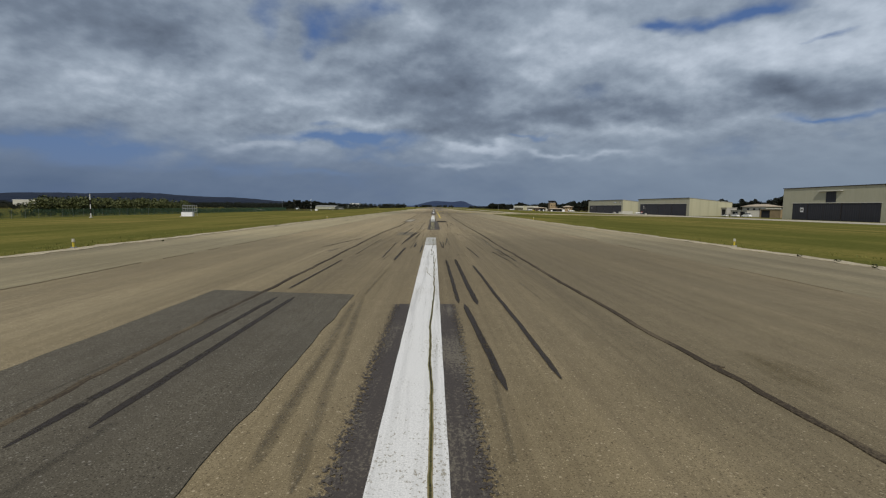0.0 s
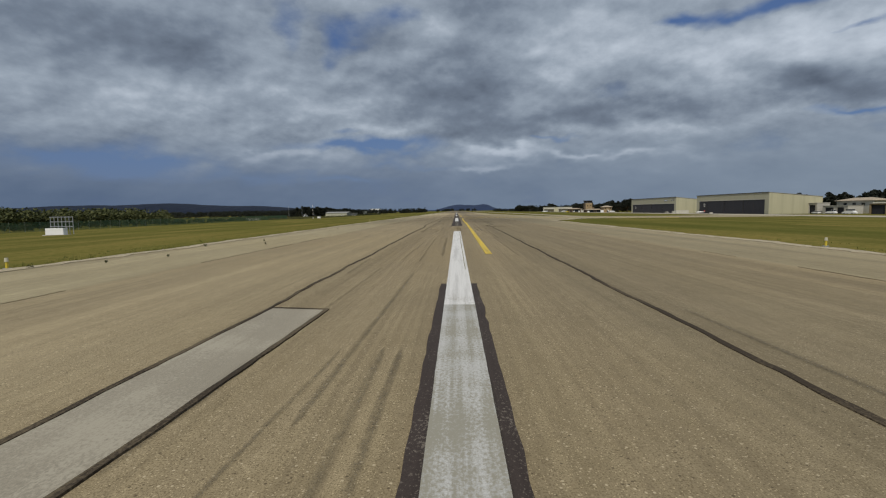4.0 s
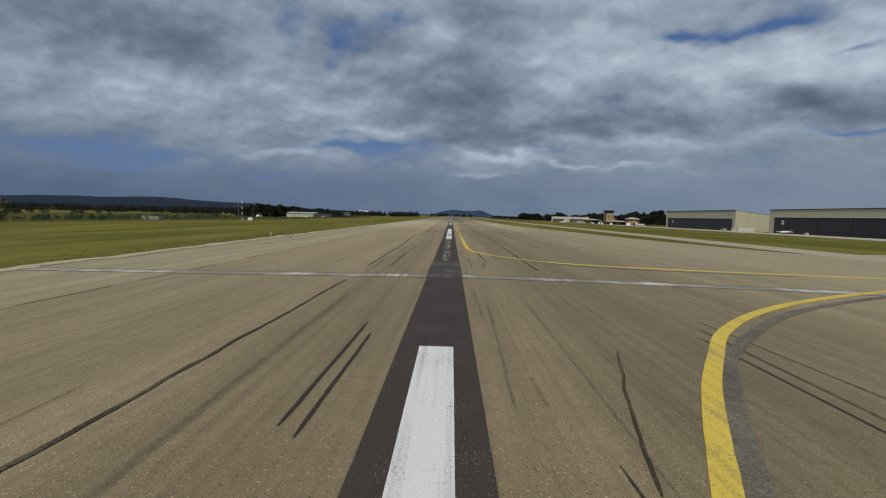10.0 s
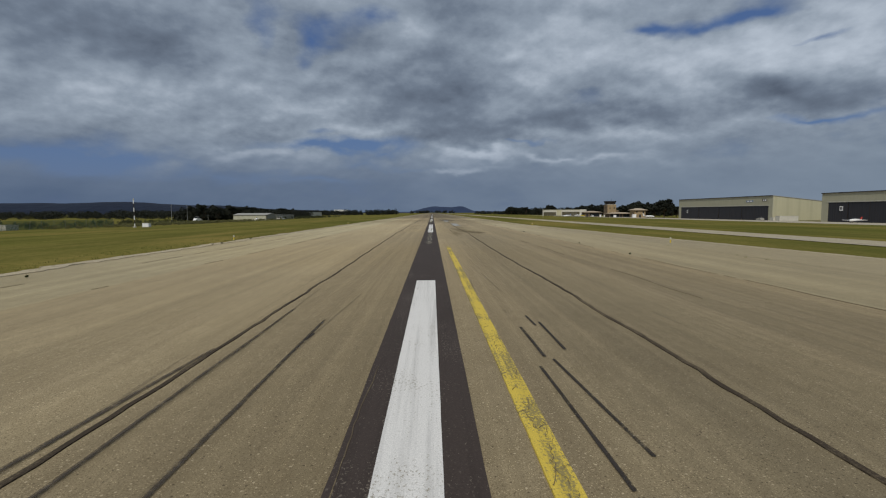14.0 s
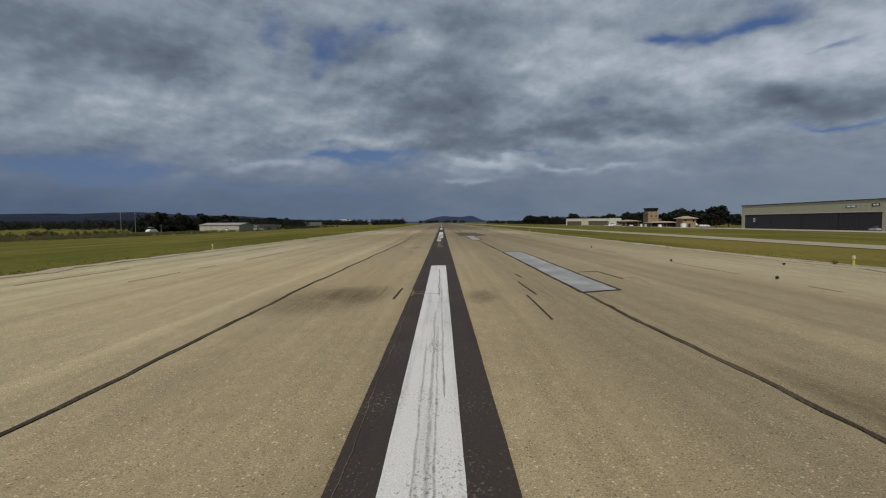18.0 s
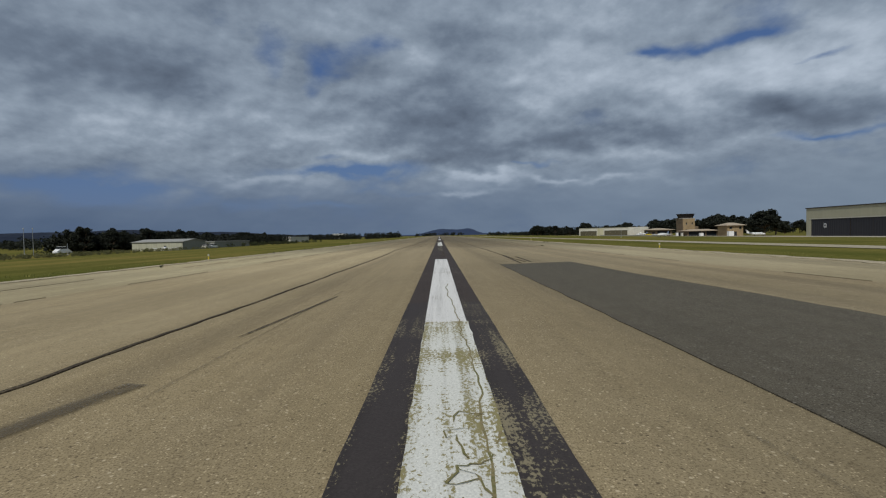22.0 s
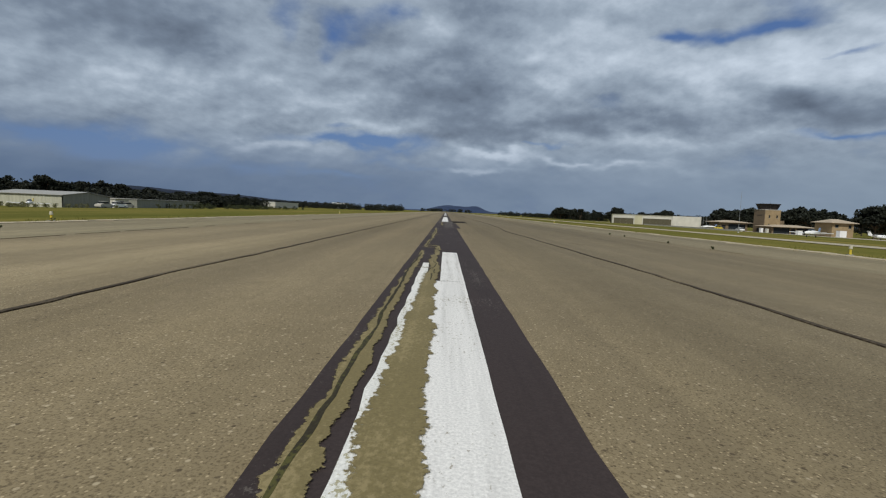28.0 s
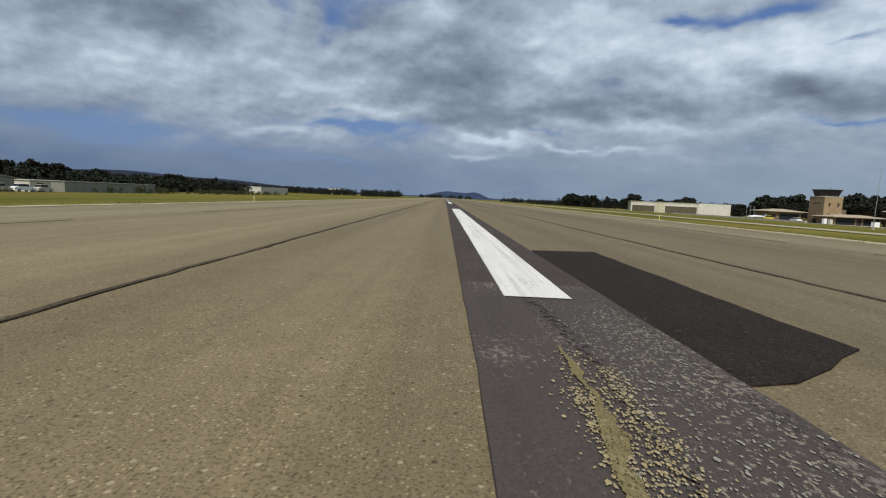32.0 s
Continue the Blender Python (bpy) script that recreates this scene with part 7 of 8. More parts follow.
def jet(x, y, turn, label):
    o = tagged(base("business_jet", x, y, gz(x, y), turn), label, "aircraft", "parked aircraft")
    part("fuselage", fuselage(bmesh.new(), [(6.6, 1.3, 0.1, 0.1), (5.8, 1.45, 0.5, 0.45), (4.2, 1.7, 0.8, 0.8), (-2.5, 1.75, 0.8, 0.8), (-5.0, 2.0, 0.5, 0.5), (-7.0, 2.3, 0.12, 0.15)], 12), WHITEPAINT, o, "white hull", True)
    for sy in (-1, 1):
        part("wing", blade(bmesh.new(), (-0.5, 0.6 * sy, 1.2), (-1.6, 7.2 * sy, 1.5), 2.4, 1.1, 0.22), WHITEPAINT, o)
        part("tailplane", blade(bmesh.new(), (-6.6, 0.1 * sy, 4.2), (-7.2, 2.4 * sy, 4.25), 1.3, 0.8, 0.1), WHITEPAINT, o)
        part("engine", fuselage(bmesh.new(), [(-2.6, 2.2, 0.35, 0.38), (-3.4, 2.2, 0.44, 0.46), (-5.0, 2.2, 0.28, 0.3)]), GREYMETAL, o, "grey engine pod", True).location.y = 1.15 * sy
    part("fin", blade(bmesh.new(), (-5.6, 0, 2.2), (-6.9, 0, 4.3), 2.2, 1.3, 0.16, True), WHITEPAINT, o, "tall white tail fin")
    for wx in (4.6, 3.2, 2.0, 0.8, -0.4):
        part("cabin_window", boxed(wx - 0.2, wx + 0.2, -0.825, 0.825, 1.85, 2.15), GLASS, o, "dark cabin window")
    for wx, wy in ((4.8, 0.0), (-1.0, 1.6), (-1.0, -1.6)):
        leg = part("gear_leg", rod(bmesh.new(), (wx, wy, 0.3), (wx, wy * 0.8, 1.2), 0.07, None, 6), GREYMETAL, o)
        part("wheel", rod(bmesh.new(), (wx, wy - 0.1, 0.28), (wx, wy + 0.1, 0.28), 0.28, None, 12), RUBBERTYRE, leg)
    o.scale = (0.53, 0.53, 0.64)


jet(142.5, 508.0, 318.0, "white business jet parked on the apron")
light_plane(70.0, 445.0, 205.0, "white low-wing light aircraft on the grass before the terminal", 0.72)
light_plane(108.0, 548.0, 160.0, "white light aircraft parked by the terminal", 0.8)
light_plane(150.0, 366.0, 190.0, "small red-tailed aircraft in front of a hangar", 0.8, REDPAINT)


def car(x, y, turn, paint, label, length=4.2, high=1.45, name="car"):
    o = tagged(base(name, x, y, gz(x, y), turn), label, "car", "parked vehicles")
    l, w = length / 2, 0.85
    bm = bmesh.new()
    prof = ((-l, 0.35), (-l, 0.85), (-l * 0.55, high * 0.68), (l * 0.5, high * 0.66), (l, 0.72), (l, 0.35))
    loops = [[bm.verts.new((x2, s * w, z2)) for x2, z2 in prof] for s in (-1, 1)]
    n = len(prof)
    for k in range(n):
        bm.faces.new((loops[0][k], loops[0][(k + 1) % n], loops[1][(k + 1) % n], loops[1][k]))
    bm.faces.new(loops[0][::-1])
    bm.faces.new(loops[1])
    bmesh.ops.recalc_face_normals(bm, faces=bm.faces)
    part("body", bm, paint, o)
    part("roof", boxed(-l * 0.5, l * 0.22, -w * 0.8, w * 0.8, high - 0.1, high, 0.04), paint, o)
    part("glasshouse", boxed(-l * 0.62, l * 0.4, -w * 0.86, w * 0.86, high * 0.66, high - 0.102, 0.1), GLASS, o, "dark windows")
    for sx in (-0.6, 0.62):
        for sy in (-1, 1):
            wh = part("wheel", rod(bmesh.new(), (sx * l, sy * w * 0.86, 0.31), (sx * l, sy * w * 1.02, 0.31), 0.31, None, 14), RUBBERTYRE, o)
            part("rim", rod(bmesh.new(), (sx * l, sy * w * 1.02, 0.31), (sx * l, sy * w * 1.04, 0.31), 0.19, None, 10), GREYMETAL, wh)
    for sy in (-1, 1):
        part("headlight", boxed(l - 0.02, l + 0.03, sy * 0.6 - 0.15, sy * 0.6 + 0.15, 0.58, 0.7), LAMPGLASS, o)


car(186.0, 321.0, 95, WHITEPAINT, "white pickup parked beside the sheds")
car(187.0, 312.5, 100, WHITEPAINT, "white van parked beside the house", 5.0, 2.0, "van")
car(186.5, 301.0, 96, WHITEPAINT, "long white van parked under the wall", 6.5, 2.4, "van")
car(116.0, 540.0, 80, WHITEPAINT, "white car by the airfield office")
car(110.5, 545.0, 10, YELLOWSTEEL, "yellow service vehicle at the edge of the apron", 3.0, 1.6, "service_vehicle")
car(152.0, 417.0, 90, CONCRETE, "grey ground tractor beside the hangar", 3.2, 1.5, "ground_tractor")


def instrument_site(x, y):
    o = tagged(base("instrument_site", x, y, gz(x, y) - 0.03, 3), "white equipment box with a grey aerial frame", "instrument")
    part("cabinet", boxed(-2.2, 1.4, -0.6, 0.6, 0.05, 1.15, 0.04), WHITEPAINT, o)
    part("plinth", boxed(-2.6, 2.0, -0.9, 0.9, -0.1, 0.047), CONCRETE, o)
    for k in range(7):
        part("mast_rod", rod(bmesh.new(), (-2.4 + 0.75 * k, 1.2, 0), (-2.4 + 0.75 * k, 1.2, 3.1), 0.07, None, 6), GREYMETAL, o)
    for z in (1.4, 2.2, 3.0):
        part("cross_bar", rod(bmesh.new(), (-2.5, 1.13, z), (2.2, 1.13, z), 0.06, None, 6), GREYMETAL, o)
    o.scale = (0.75, 0.75, 0.9)


def crate(x, y, w, d, h, mat, label, name="equipment_box", category="equipment box"):
    o = tagged(base(name, x, y, gz(x, y) - 0.03, 3), label, category)
    part("body", boxed(-w / 2, w / 2, -d / 2, d / 2, 0.1, h, 0.03), mat, o)
    part("lid", boxed(-w / 2 - 0.04, w / 2 + 0.04, -d / 2 - 0.04, d / 2 + 0.04, h + 0.003, h + 0.08, 0.02), CONCRETE, o)
    part("plinth", boxed(-w / 2 - 0.1, w / 2 + 0.1, -d / 2 - 0.1, d / 2 + 0.1, -0.1, 0.097), CONCRETE, o)


crate(125.0, 521.0, 1.6, 1.2, 1.5, WHITEPAINT, "white equipment box on the apron edge")
crate(136.5, 517.0, 2.4, 1.6, 2.3, WHITEPAINT, "white cabinet in front of the house")
crate(119.0, 532.0, 0.9, 0.9, 1.7, WHITEPAINT, "white fuel dispenser by the terminal", "fuel_dispenser", "fuel dispenser")
crate(122.5, 534.0, 0.9, 0.9, 1.6, OFFWHITE, "pale fuel dispenser by the terminal", "fuel_dispenser", "fuel dispenser")
crate(155.5, 413.0, 2.2, 2.0, 1.5, OFFWHITE, "pale ground power unit beside the hangar")
crate(160.0, 411.0, 9.0, 2.4, 2.2, OFFWHITE, "long pale container beside the hangar", "container", "container")
crate(149.0, 352.0, 1.4, 1.0, 0.9, CONCRETE, "grey box in front of the hangar doors")
instrument_site(-60.5, 142.5)
crate(-76.0, 330.0, 1.6, 1.2, 1.0, WHITEPAINT, "white cabinet at the foot of the mast")
crate(-111.0, 326.0, 6.5, 4.0, 1.3, OFFWHITE, "long low pale hut beyond the fence", "instrument_hut", "hut")


def hedge_wall(x, y0, y1, h):
    o = tagged(base("low_wall", x, 0, 0), "low dark hedge wall along the apron", "wall", kind="structure")
    part("body", boxed(-0.3, 0.3, y0, y1, gz(x, y0) - 0.1, gz(x, y0) + h), CONCRETE, o)


hedge_wall(104.0, 520, 600, 0.5)


# ---- the far side: sheds, fence ----
def gable_shed():
    o = tagged(base("gable_shed", -93.0, 469.0, -2.5, 0.0), "long weathered sheet-metal shed with a low gable", "shed")
    w, d, e, r = 16.0, 18.5, 3.2, 4.1
    part("south_wall", boxed(-d, -0.003, 0, 0.25, 0, e), SHEDWALL, o, "pale sunlit sheet wall")
    part("north_wall", boxed(-d, -0.003, w - 0.25, w, 0, e), SHEDWALL, o)
    bm = bmesh.new()
    ring = [(0, 0), (w, 0), (w, e), (w / 2, r), (0, e)]
    a = [bm.verts.new((0.0, p, q)) for p, q in ring]
    b = [bm.verts.new((-0.25, p, q)) for p, q in ring]
    bm.faces.new(a)
    bm.faces.new(b[::-1])
    for i in range(5):
        bm.faces.new((a[i], b[i], b[(i + 1) % 5], a[(i + 1) % 5]))
    bmesh.ops.recalc_face_normals(bm, faces=bm.faces)
    part("gable_wall", bm, SHED_SHADED, o, "grey-green gable end, painted dim as in shade")
    for y0, z0, y1, z1 in ((-0.4, e - 0.05, w / 2, r + 0.03), (w / 2, r + 0.03, w + 0.4, e - 0.05)):
        bm = bmesh.new()
        q = [bm.verts.new(p) for p in ((0.35, y0, z0), (0.35, y1, z1), (-d - 0.3, y1, z1), (-d - 0.3, y0, z0))]
        t2 = [bm.verts.new(v.co + Vector((0, 0, 0.12))) for v in q]
        for f in ((q[0], q[1], q[2], q[3]), (t2[3], t2[2], t2[1], t2[0]), (q[0], t2[0], t2[1], q[1]), (q[1], t2[1], t2[2], q[2]), (q[2], t2[2], t2[3], q[3]), (q[3], t2[3], t2[0], q[0])):
            bm.faces.new(f)
        bmesh.ops.recalc_face_normals(bm, faces=bm.faces)
        part("roof_slope", bm, ROOF, o, "pale metal roof")


gable_shed()
flat_shed("long_shed", -100.0, 545.0, 180, 38.0, 12.0, 2.7, SHED_SHADED, "long low grey-green shed", (), ROOF)
flat_shed("white_shed", -99.0, 501.5, 180, 6.0, 6.0, 2.6, OFFWHITE, "small white shed with a pale front", ((2.0, 4.0, 0, 2.1),))
car(-123.0, 452.0, 84, WHITEPAINT, "white van parked by the lamp poles", 5.4, 2.4, "van")
flat_shed("far_warehouse", -140, 800, 180, 60.0, 20.0, 4.6, OFFWHITE, "far pale warehouse with a light roof", (), WHITEPAINT, "warehouse")
flat_shed("far_warehouse", -430, 600, 180, 60.0, 24.0, 7.5, OFFWHITE, "far white warehouse below the ridge", (), WHITEPAINT, "warehouse")
flat_shed("far_warehouse", -200, 1320, 180, 40.0, 24.0, 11.0, WHITEPAINT, "far white warehouse at the end of the field", (), WHITEPAINT, "warehouse")
for k, (xx, yy, pc) in enumerate(((-89.0, 482.5, WHITEPAINT), (-88.0, 476.0, CONCRETE), (-93.0, 492.0, CONCRETE))):
    car(xx, yy, 80 + 7 * k, pc, ("white van" if pc is WHITEPAINT else "grey car") + " parked beside the metal shed", 4.4, 1.7, "van" if pc is WHITEPAINT else "car")
light_plane(-97.0, 464.5, 300, "yellow light aircraft beside the metal shed", 0.8, YELLOWSTEEL)


def fence():
    f = tagged(base("fence", 0, 0, 0), "green wire-mesh airfield fence on leaning posts", "fence")
    rnd = random.Random(5)
    x, ys = -105.0, [60 + 4.0 * i for i in range(76)]
    post = rod(bmesh.new(), (0, 0, -0.2), (0, 0, 2.45), 0.045, 0.04, 6)
    me = bpy.data.meshes.new("post")
    post.to_mesh(me)
    post.free()
    me.materials.append(FENCEPOST)
    for y in ys:
        p = new("post", me)
        p.parent = f
        p.matrix_local = pose(x, y, gz(x, y), rnd.gauss(0, 2.0), rnd.gauss(0, 2.0), 0)
    for y in ys[::6]:
        part("brace", rod(bmesh.new(), (x, y - 1.6, gz(x, y)), (x, y, gz(x, y) + 2.2), 0.04, None, 6), GREENFENCE, f)
    verts, faces = [], []

    def wire(p, q, r):
        n = len(verts)
        d = (Vector(q) - Vector(p)).normalized()
        a = d.cross(Vector((1, 0, 0))).normalized() * r
        b = Vector((1, 0, 0)) * r
        for c in (p, q):
            for k in (a, b, -a, -b):
                verts.append(tuple(Vector(c) + k))
        faces.extend((n + i, n + (i + 1) % 4, n + 4 + (i + 1) % 4, n + 4 + i) for i in range(4))
    z = gz(x, 100)
    for k in range(9):
        wire((x + 0.05, ys[0], z + 0.15 + 0.27 * k), (x + 0.05, ys[-1], z + 0.15 + 0.27 * k), 0.018)
    for k in range(int((ys[-1] - ys[0]) / 0.16)):
        wire((x + 0.05, ys[0] + 0.16 * k, z + 0.05), (x + 0.05, ys[0] + 0.16 * k, z + 2.35), 0.026)
    m = quick("mesh", verts, faces, GREENFENCE, f, "green wire mesh")
    m["kind"] = "stuff"


fence()


def edge_lamp(x, y, mat, label):
    o = tagged(base("edge_marker", x, y, gz(x, y), 0), label, "runway light", "runway edge markers")
    part("stem", rod(bmesh.new(), (0, 0, -0.02), (0, 0, 0.22), 0.04, 0.035, 8), mat, o)
    part("lens", rod(bmesh.new(), (0, 0, 0.22), (0, 0, 0.34), 0.06, 0.045, 10), LAMPGLASS, o)
    part("plate", rod(bmesh.new(), (0, 0, -0.02), (0, 0, 0.02), 0.11, None, 10), GREYMETAL, o)


for yy in (43.9, 87.2, 147.7, 190.0, 237.0, 282.0, 327.0, 372.0, 417.0, 462.0, 507.0):
    edge_lamp(-13.9, yy, YELLOWSTEEL, "small yellow runway edge light on the gravel verge")
for yy in (47.2, 91.8, 208.0, 231.0, 269.5, 329.3, 372.0, 417.0, 462.0, 507.0):
    edge_lamp(14.3, yy, YELLOWSTEEL, "small yellow runway edge light on the gravel verge")
for xx, yy in ((20.9, 152.4), (28.3, 163.6), (33.8, 166.9), (39.6, 171.4)):
    edge_lamp(xx, yy, DARKSTEEL, "small dark taxiway edge light at the corner")


def corner_lines():
    """A pair of pale lines round the corner of the taxiway."""
    way = [(18.4, 147.2), (18.45, 149.9), (18.9, 151.4), (20.1, 154.0), (23.0, 158.8), (25.2, 161.4), (27.8, 163.9)]
    for off in (0.0, 0.55):
        o = ribbon("corner_line", smooth([(x + off * 0.8 - 0.35, y - off * 0.5) for x, y in way]), 0.17, CORNER_PAINT, 0.01, 0.02, 0.3, 0.034, 0, None, 5)
        tagged(o, "pale yellow double edge line round the taxiway corner", "taxiway marking", "corner edge lines", "structure")


corner_lines()


# ---- trees, hedges, weeds ----
def leaf_cloud(verts, faces, c, r, count, size, rnd, squash=0.8):
    """Adds a clump of small leaf cards round a centre, denser towards its rim."""
    for _ in range(count):
        d = Vector((rnd.gauss(0, 1), rnd.gauss(0, 1), rnd.gauss(0, 1))).normalized() * r * (0.55 + 0.5 * rnd.random())
        p = Vector(c) + Vector((d.x, d.y, d.z * squash))
        a = Vector((rnd.gauss(0, 1), rnd.gauss(0, 1), rnd.gauss(0, 0.7))).normalized() * size * rnd.uniform(0.6, 1.3)
        b = a.cross(Vector((rnd.gauss(0, 1), rnd.gauss(0, 1), rnd.gauss(0, 1)))).normalized() * size * rnd.uniform(0.5, 1.0)
        n = len(verts)
        verts += [tuple(p - a), tuple(p + b), tuple(p + a * 0.8 + b * 0.3), tuple(p - b * 0.8)]
        faces.append((n, n + 3, n + 2, n + 1))


def tree(name, x, y, h, spread, flat, mat, seed, label, clumps=26, per=34, trunk_share=0.45):
    """A tapered trunk, limbs that fork, and a crown of many small leaf clumps with gaps."""
    rnd = random.Random(seed)
    o = tagged(base(name, x, y, gz(x, y) - 0.1), label, "tree", "trees behind the apron" if x > 0 else "trees of the far side")
    bm = bmesh.new()
    t = h * trunk_share
    bend = Vector((rnd.uniform(-0.4, 0.4), rnd.uniform(-0.4, 0.4), t))
    rod(bm, (0, 0, 0), bend, 0.035 * h, 0.022 * h, 7)
    verts, faces = [], []
    for k in range(clumps):
        a, rr = rnd.uniform(0, 2 * math.pi), spread * math.sqrt(rnd.random()) * 0.95
        zz = t + (h - t) * (flat + (1 - flat) * rnd.random() ** 0.8) * (1 - 0.45 * (rr / spread) ** 2) - 0.1 * h * (rr / spread)
        c = Vector((rr * math.cos(a), rr * math.sin(a), max(zz, 0.25 * h)))
        leaf_cloud(verts, faces, c, spread * rnd.uniform(0.2, 0.36), per, spread * 0.095, rnd, 0.75)
        if k % 3 == 0:
            rod(bm, bend * rnd.uniform(0.7, 1.0), c, 0.012 * h, 0.005 * h, 5)
    part("trunk", bm, BARK, o)
    quick("crown", verts, faces, mat, o)
    return o


PROTO = {}


def plant(kind, x, y, scale, turn):
    """Copies of a few trees that were built once."""
    if kind not in PROTO:
        if kind.startswith("umbrella"):
            PROTO[kind] = tree("umbrella_pine", x, y, 10.0, 5.2, 0.35, PINE, 10 + len(PROTO), "dark umbrella pine with a broad domed crown", 46, 105, 0.36)
        elif kind.startswith("pine"):
            PROTO[kind] = tree("pine_tree", x, y, 9.0, 3.6, 0.05, PINE, 20 + len(PROTO), "dark dense pine with an uneven crown", 40, 90, 0.2)
        else:
            PROTO[kind] = tree("oak_tree", x, y, 7.0, 3.8, 0.0, OAK, 30 + len(PROTO), "dull green evergreen oak, bushy to the ground", 38, 90, 0.10)
        ob = PROTO[kind]
        ob.scale = (scale,) * 3
        return ob
    src = PROTO[kind]
    keep = src.scale.copy()
    src.scale = (scale, scale, scale * (0.85 + 0.3 * ((x * 7.3 + y * 3.1) % 1)))
    ob = copy_thing(src, pose(x, y, gz(x, y) - 0.1, 0, 0, turn))
    src.scale = keep
    return ob


def groves():
    rnd = random.Random(77)
    for x, y, s in ((168, 539, 1.33), (158, 560, 1.15), (167, 563, 1.2), (173, 566, 1.1), (150, 570, 1.1), (156, 574, 1.1), (162, 572, 1.15), (127, 570, 1.1), (133, 573, 1.05), (141, 575, 1.0), (186, 556, 0.9)):
        plant(rnd.choice(("umbrella_a", "umbrella_b")), x, y, s, rnd.uniform(0, 360))
    for k in range(34):
        plant(rnd.choice(("pine_a", "pine_b", "umbrella_b", "oak_a")), rnd.uniform(166, 250), rnd.uniform(580, 700), rnd.uniform(0.75, 1.1), rnd.uniform(0, 360))
    for k in range(16):
        plant(rnd.choice(("pine_a", "pine_b", "umbrella_a")), rnd.uniform(222, 262), rnd.uniform(270, 420), rnd.uniform(1.05, 1.5), rnd.uniform(0, 360))
    for k in range(10):
        plant(rnd.choice(("pine_a", "pine_b", "umbrella_a")), rnd.uniform(190, 215), rnd.uniform(496, 540), rnd.uniform(0.8, 1.15), rnd.uniform(0, 360))
    for k in range(4):
        plant("pine_b", rnd.uniform(192, 204), rnd.uniform(398, 412), rnd.uniform(1.0, 1.2), rnd.uniform(0, 360))
    for k in range(26):
        plant(rnd.choice(("pine_a", "pine_b", "umbrella_b")), 80 + 4.4 * k, rnd.uniform(692, 720), rnd.uniform(0.8, 1.05), rnd.uniform(0, 360))
    for k in range(150):
        y = 468 + 1.35 * k
        plant(rnd.choice(("pine_a", "pine_b", "oak_a", "oak_b")), -128 + rnd.uniform(-12, 4), y + rnd.uniform(-2, 2), rnd.uniform(0.74, 0.92) * (1.12 if y < 560 else 1.0), rnd.uniform(0, 360))

groves()


def woods(name, x0, x1, y0, y1, count, h, seed, mat, label):
    """Far woods: many leaf clumps in one mesh."""
    rnd = random.Random(seed)
    verts, faces = [], []
    for k in range(count):
        x, y = rnd.uniform(x0, x1), rnd.uniform(y0, y1)
        hh = h * rnd.uniform(0.6, 1.1)
        for j in range(4):
            c = (x + hh * rnd.uniform(-0.35, 0.35), y + hh * rnd.uniform(-0.35, 0.35), gz(x, y) + hh * (0.2 + 0.2 * j))
            leaf_cloud(verts, faces, c, hh * 0.36, 44, hh * 0.085, rnd)
    return tagged(quick(name, verts, faces, mat), label, "woods", kind="stuff")


woods("far_woods", 70, 150, 880, 1000, 110, 5.0, 11, PINE, "low dark belt of pines beyond the field")
woods("far_woods", 145, 420, 880, 1000, 330, 10.0, 1, PINE, "dark belt of pines beyond the field")
woods("far_woods", -520, -60, 980, 1100, 420, 8.5, 2, PINE, "dark belt of trees at the far edge")
woods("far_woods", -620, -170, 560, 760, 520, 6.5, 3, PINE, "dark wood below the ridge")
woods("far_woods", -146, -130, 470, 520, 90, 6.6, 9, PINE, "dense dark belt of trees behind the sheds")
woods("far_woods", -140, -118, 520, 668, 260, 6.0, 19, PINE, "dense dark belt of trees behind the long shed")
woods("far_woods", -420, -190, 300, 420, 260, 3.4, 10, OAK, "low dull oaks beyond the road")
woods("far_woods", 250, 700, 560, 800, 200, 9.0, 4, PINE, "dark pines behind the buildings")
woods("roadside_hedge", -160, -138, 212, 300, 230, 6.0, 5, HEDGE, "olive green shrubs behind the fence")
woods("roadside_hedge", -128, -110, 130, 420, 330, 1.7, 15, SHRUB, "low olive bushes along the fence")
woods("roadside_hedge", -112, -84, 500, 640, 120, 1.9, 6, SHRUB, "grey-green bushes along the sheds")
woods("roadside_hedge", -112, -78, 360, 470, 300, 1.0, 7, ROUGH, "tall pale rough grass and low bushes")
woods("roadside_hedge", -116, -84, 330, 420, 240, 1.1, 27, ROUGH, "tall pale rough grass along the fence")
woods("far_woods", -60, 60, 1400, 1500, 60, 7.0, 8, PINE, "low trees past the end of the runway")


def hills(name, x0, x1, y, profile, depth, mat, label, seed):
    """A wooded ridge: heights follow a few summits, with small ragged tops."""
    n = 160
    verts, faces = [], []
    for i in range(n + 1):
        f = i / n
        x = x0 + (x1 - x0) * f
        h = sum(a * math.exp(-((f - c) / w) ** 2) for a, c, w in profile)
        h *= 1 + 0.05 * noise.noise(Vector((x * 0.006, seed, 0))) + 0.02 * noise.noise(Vector((x * 0.03, seed, 2)))
        for k in range(6):
            g = k / 5
            verts.append((x, y + depth * g, -6 + (h + 4) * math.sin(math.pi / 2 * g) ** 0.8 + 2.0 * noise.noise(Vector((x * 0.02, g * 6, seed)))))
    for i in range(n):
        faces += [(i * 6 + k, (i + 1) * 6 + k, (i + 1) * 6 + k + 1, i * 6 + k + 1) for k in range(5)]
    return tagged(quick(name, verts, faces, mat), label, "hill", kind="structure")


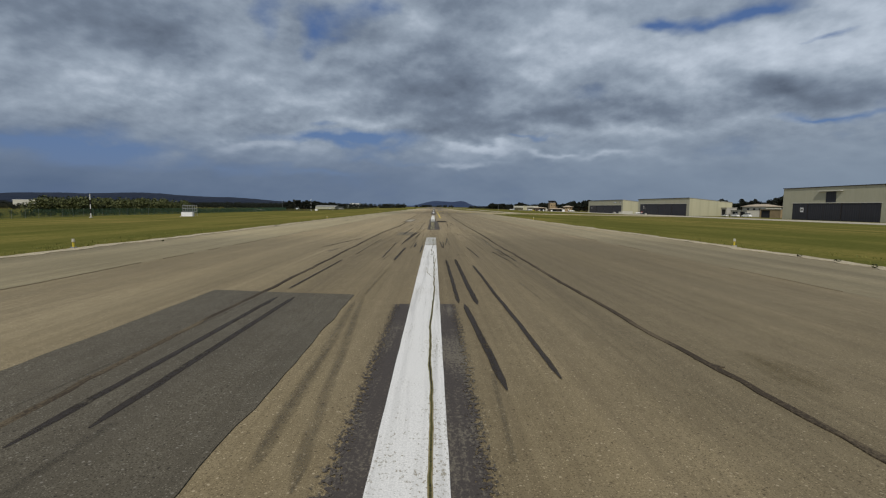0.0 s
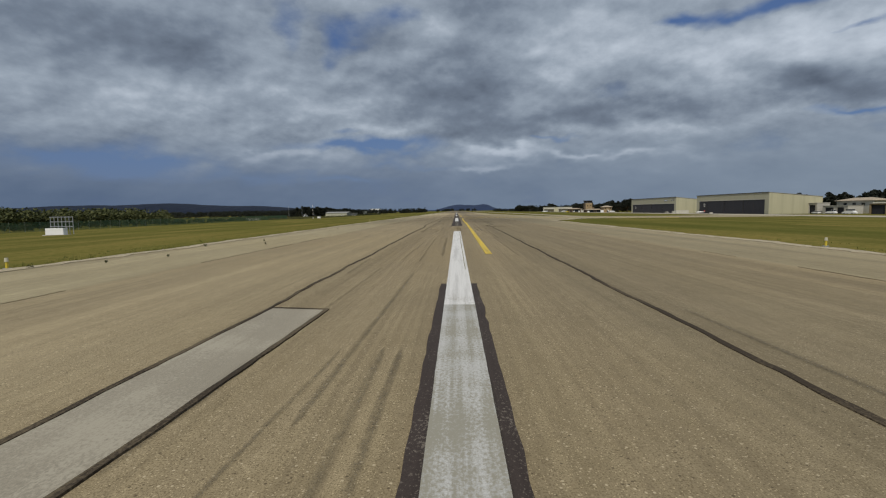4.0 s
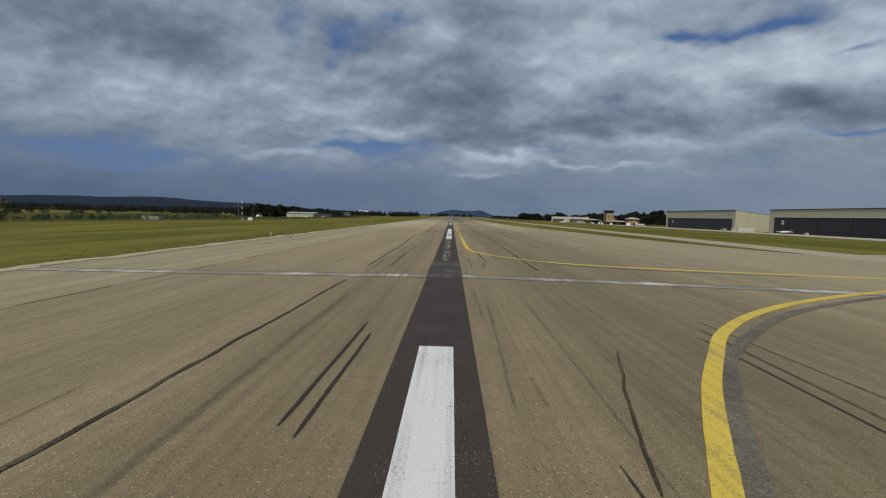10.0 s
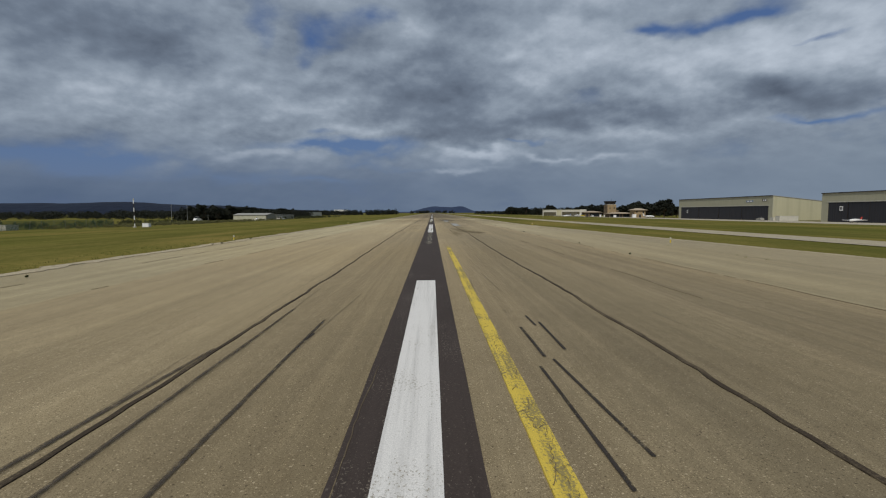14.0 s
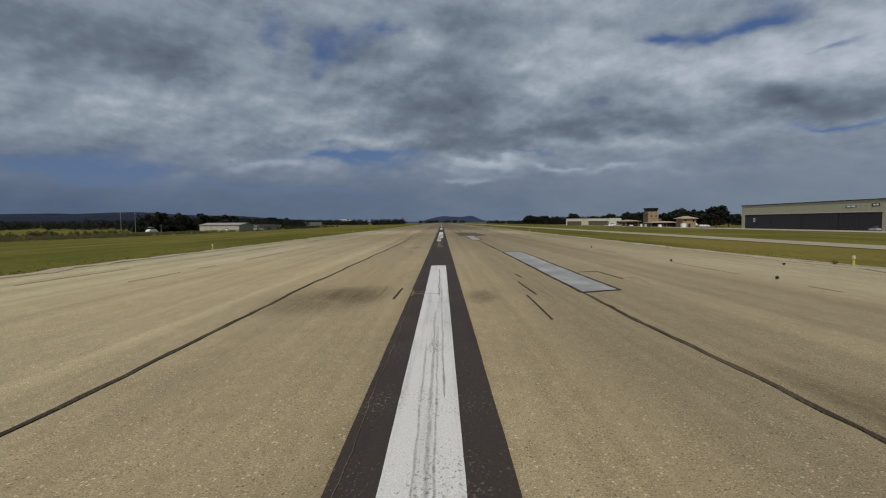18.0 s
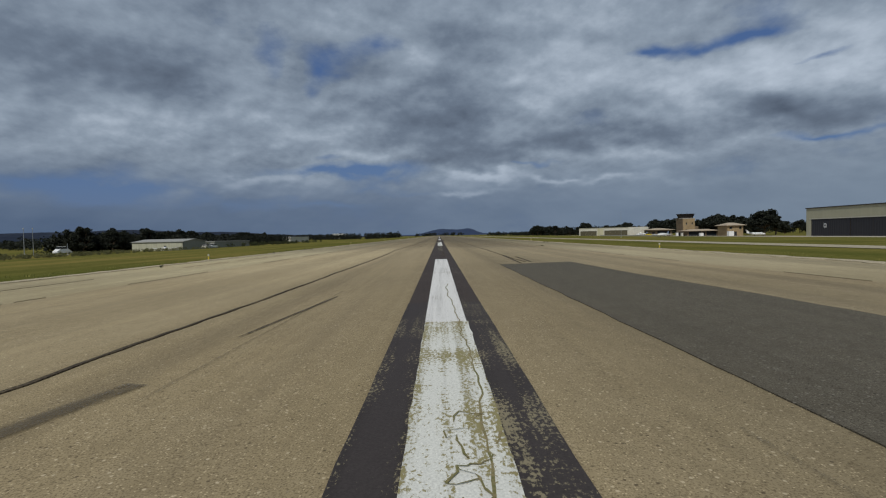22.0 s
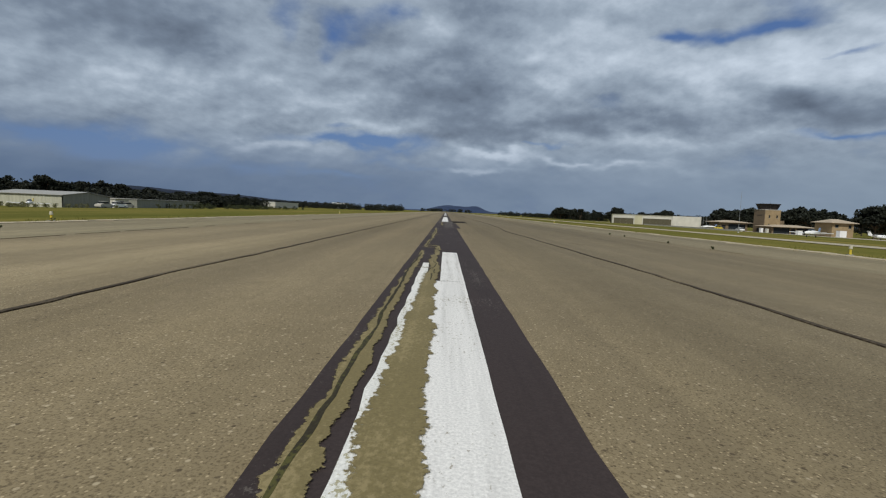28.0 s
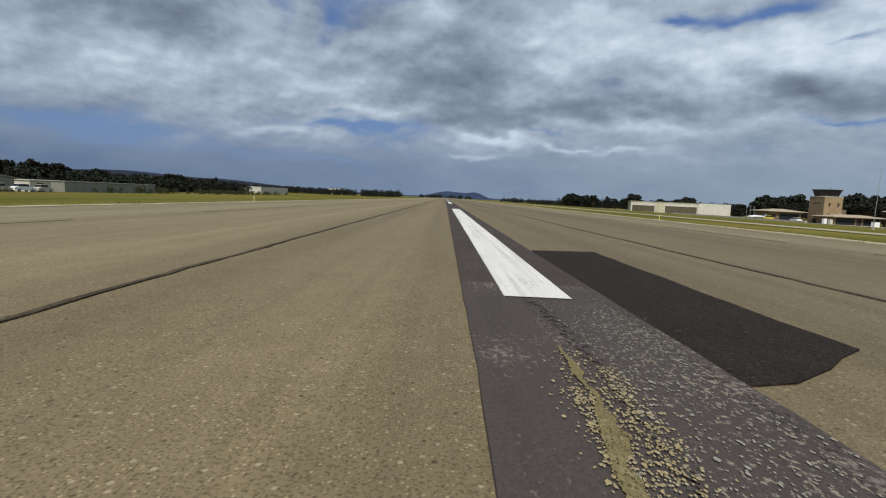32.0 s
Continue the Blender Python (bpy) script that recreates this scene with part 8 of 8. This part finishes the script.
hills("ridge", -4600, -300, 3300, ((76, 0.10, 0.14), (84, 0.36, 0.16), (68, 0.55, 0.1), (52, 0.7, 0.09), (22, 0.85, 0.1)), 500, HILL, "long dark wooded ridge on the horizon", 1)
# the far hills wear the colour with haze mixed in
hills("distant_hill", -420, 700, 4300, ((48, 0.37, 0.10), (42, 0.51, 0.11), (44, 0.63, 0.075), (16, 0.25, 0.08), (10, 0.76, 0.08)), 300, HILL_FAR, "distant hill past the end of the runway, tinted haze-blue", 2)
hills("distant_hill", -1500, 3800, 4550, ((8, 0.2, 0.3), (12, 0.6, 0.3), (10, 0.9, 0.2)), 200, HILL_FAR, "faint line of far hills, tinted haze-blue", 3)


def tufts():
    """Grass blades and weeds: a thick fringe along the verges, thinner further out."""
    rnd = random.Random(8)
    verts, faces = [], []

    def clump(x, y, n, h, w):
        for _ in range(n):
            bx, by = x + rnd.gauss(0, w), y + rnd.gauss(0, w)
            z = gz(bx, by) - 0.03
            a = rnd.uniform(0, 2 * math.pi)
            dx, dy = 0.012 * math.cos(a), 0.012 * math.sin(a)
            lx, ly = rnd.gauss(0, 0.35) * h, rnd.gauss(0, 0.35) * h
            hh = h * rnd.uniform(0.5, 1.2)
            i = len(verts)
            verts.extend([(bx - dx, by - dy, z), (bx + dx, by + dy, z), (bx + lx, by + ly, z + hh)])
            faces.append((i, i + 1, i + 2))
    for k in range(5200):
        y = rnd.uniform(20, 460)
        s = -1 if rnd.random() < 0.55 else 1
        if s > 0 and 138 < y < 262:
            continue
        d = min(rnd.expovariate(0.8), 3.0)
        clump(s * (13.6 + d), y, 9, rnd.uniform(0.05, 0.12), 0.12)
    for k in range(500):
        y = rnd.uniform(30, 460)
        s = -1 if rnd.random() < 0.6 else 1
        if s > 0 and 138 < y < 200:
            continue
        clump(s * rnd.uniform(12.6, 13.6), y, 5, rnd.uniform(0.04, 0.12), 0.06)
    tagged(quick("grass_fringe", verts, faces, BLADE), "ragged grass fringe along the runway", "grass", kind="stuff")


tufts()


def weeds():
    rnd = random.Random(9)
    verts, faces = [], []
    spots = [(-13.0 - rnd.random(), y) for y in (336.8, 338, 340.2, 341.1, 344, 348.4, 354, 354.3, 357.5, 359.1, 361.1, 361.3, 369, 371.5)] + [(12.4, 354.4), (12.8, 354.6), (13.2, 39.0), (13.4, 40.5), (13.3, 42.0), (-12.0, 46.6), (-13.0, 207.0), (13.9, 269.8), (11.6, 269.1), (-12.8, 231.4)]
    spots += [(rnd.uniform(-13.2, -9.0), rnd.uniform(60, 380)) for _ in range(26)] + [(rnd.uniform(8.2, 8.5), rnd.uniform(180, 380)) for _ in range(22)]
    for x, y in spots:
        leaf_cloud(verts, faces, (x, y, gz(x, y) + 0.06), 0.09 if abs(x) > 12 else 0.035, 26, 0.035, rnd, 0.8)
    tagged(quick("verge_weeds", verts, faces, SHRUB), "small dark weeds rooted in the joints", "weeds", kind="stuff")


weeds()
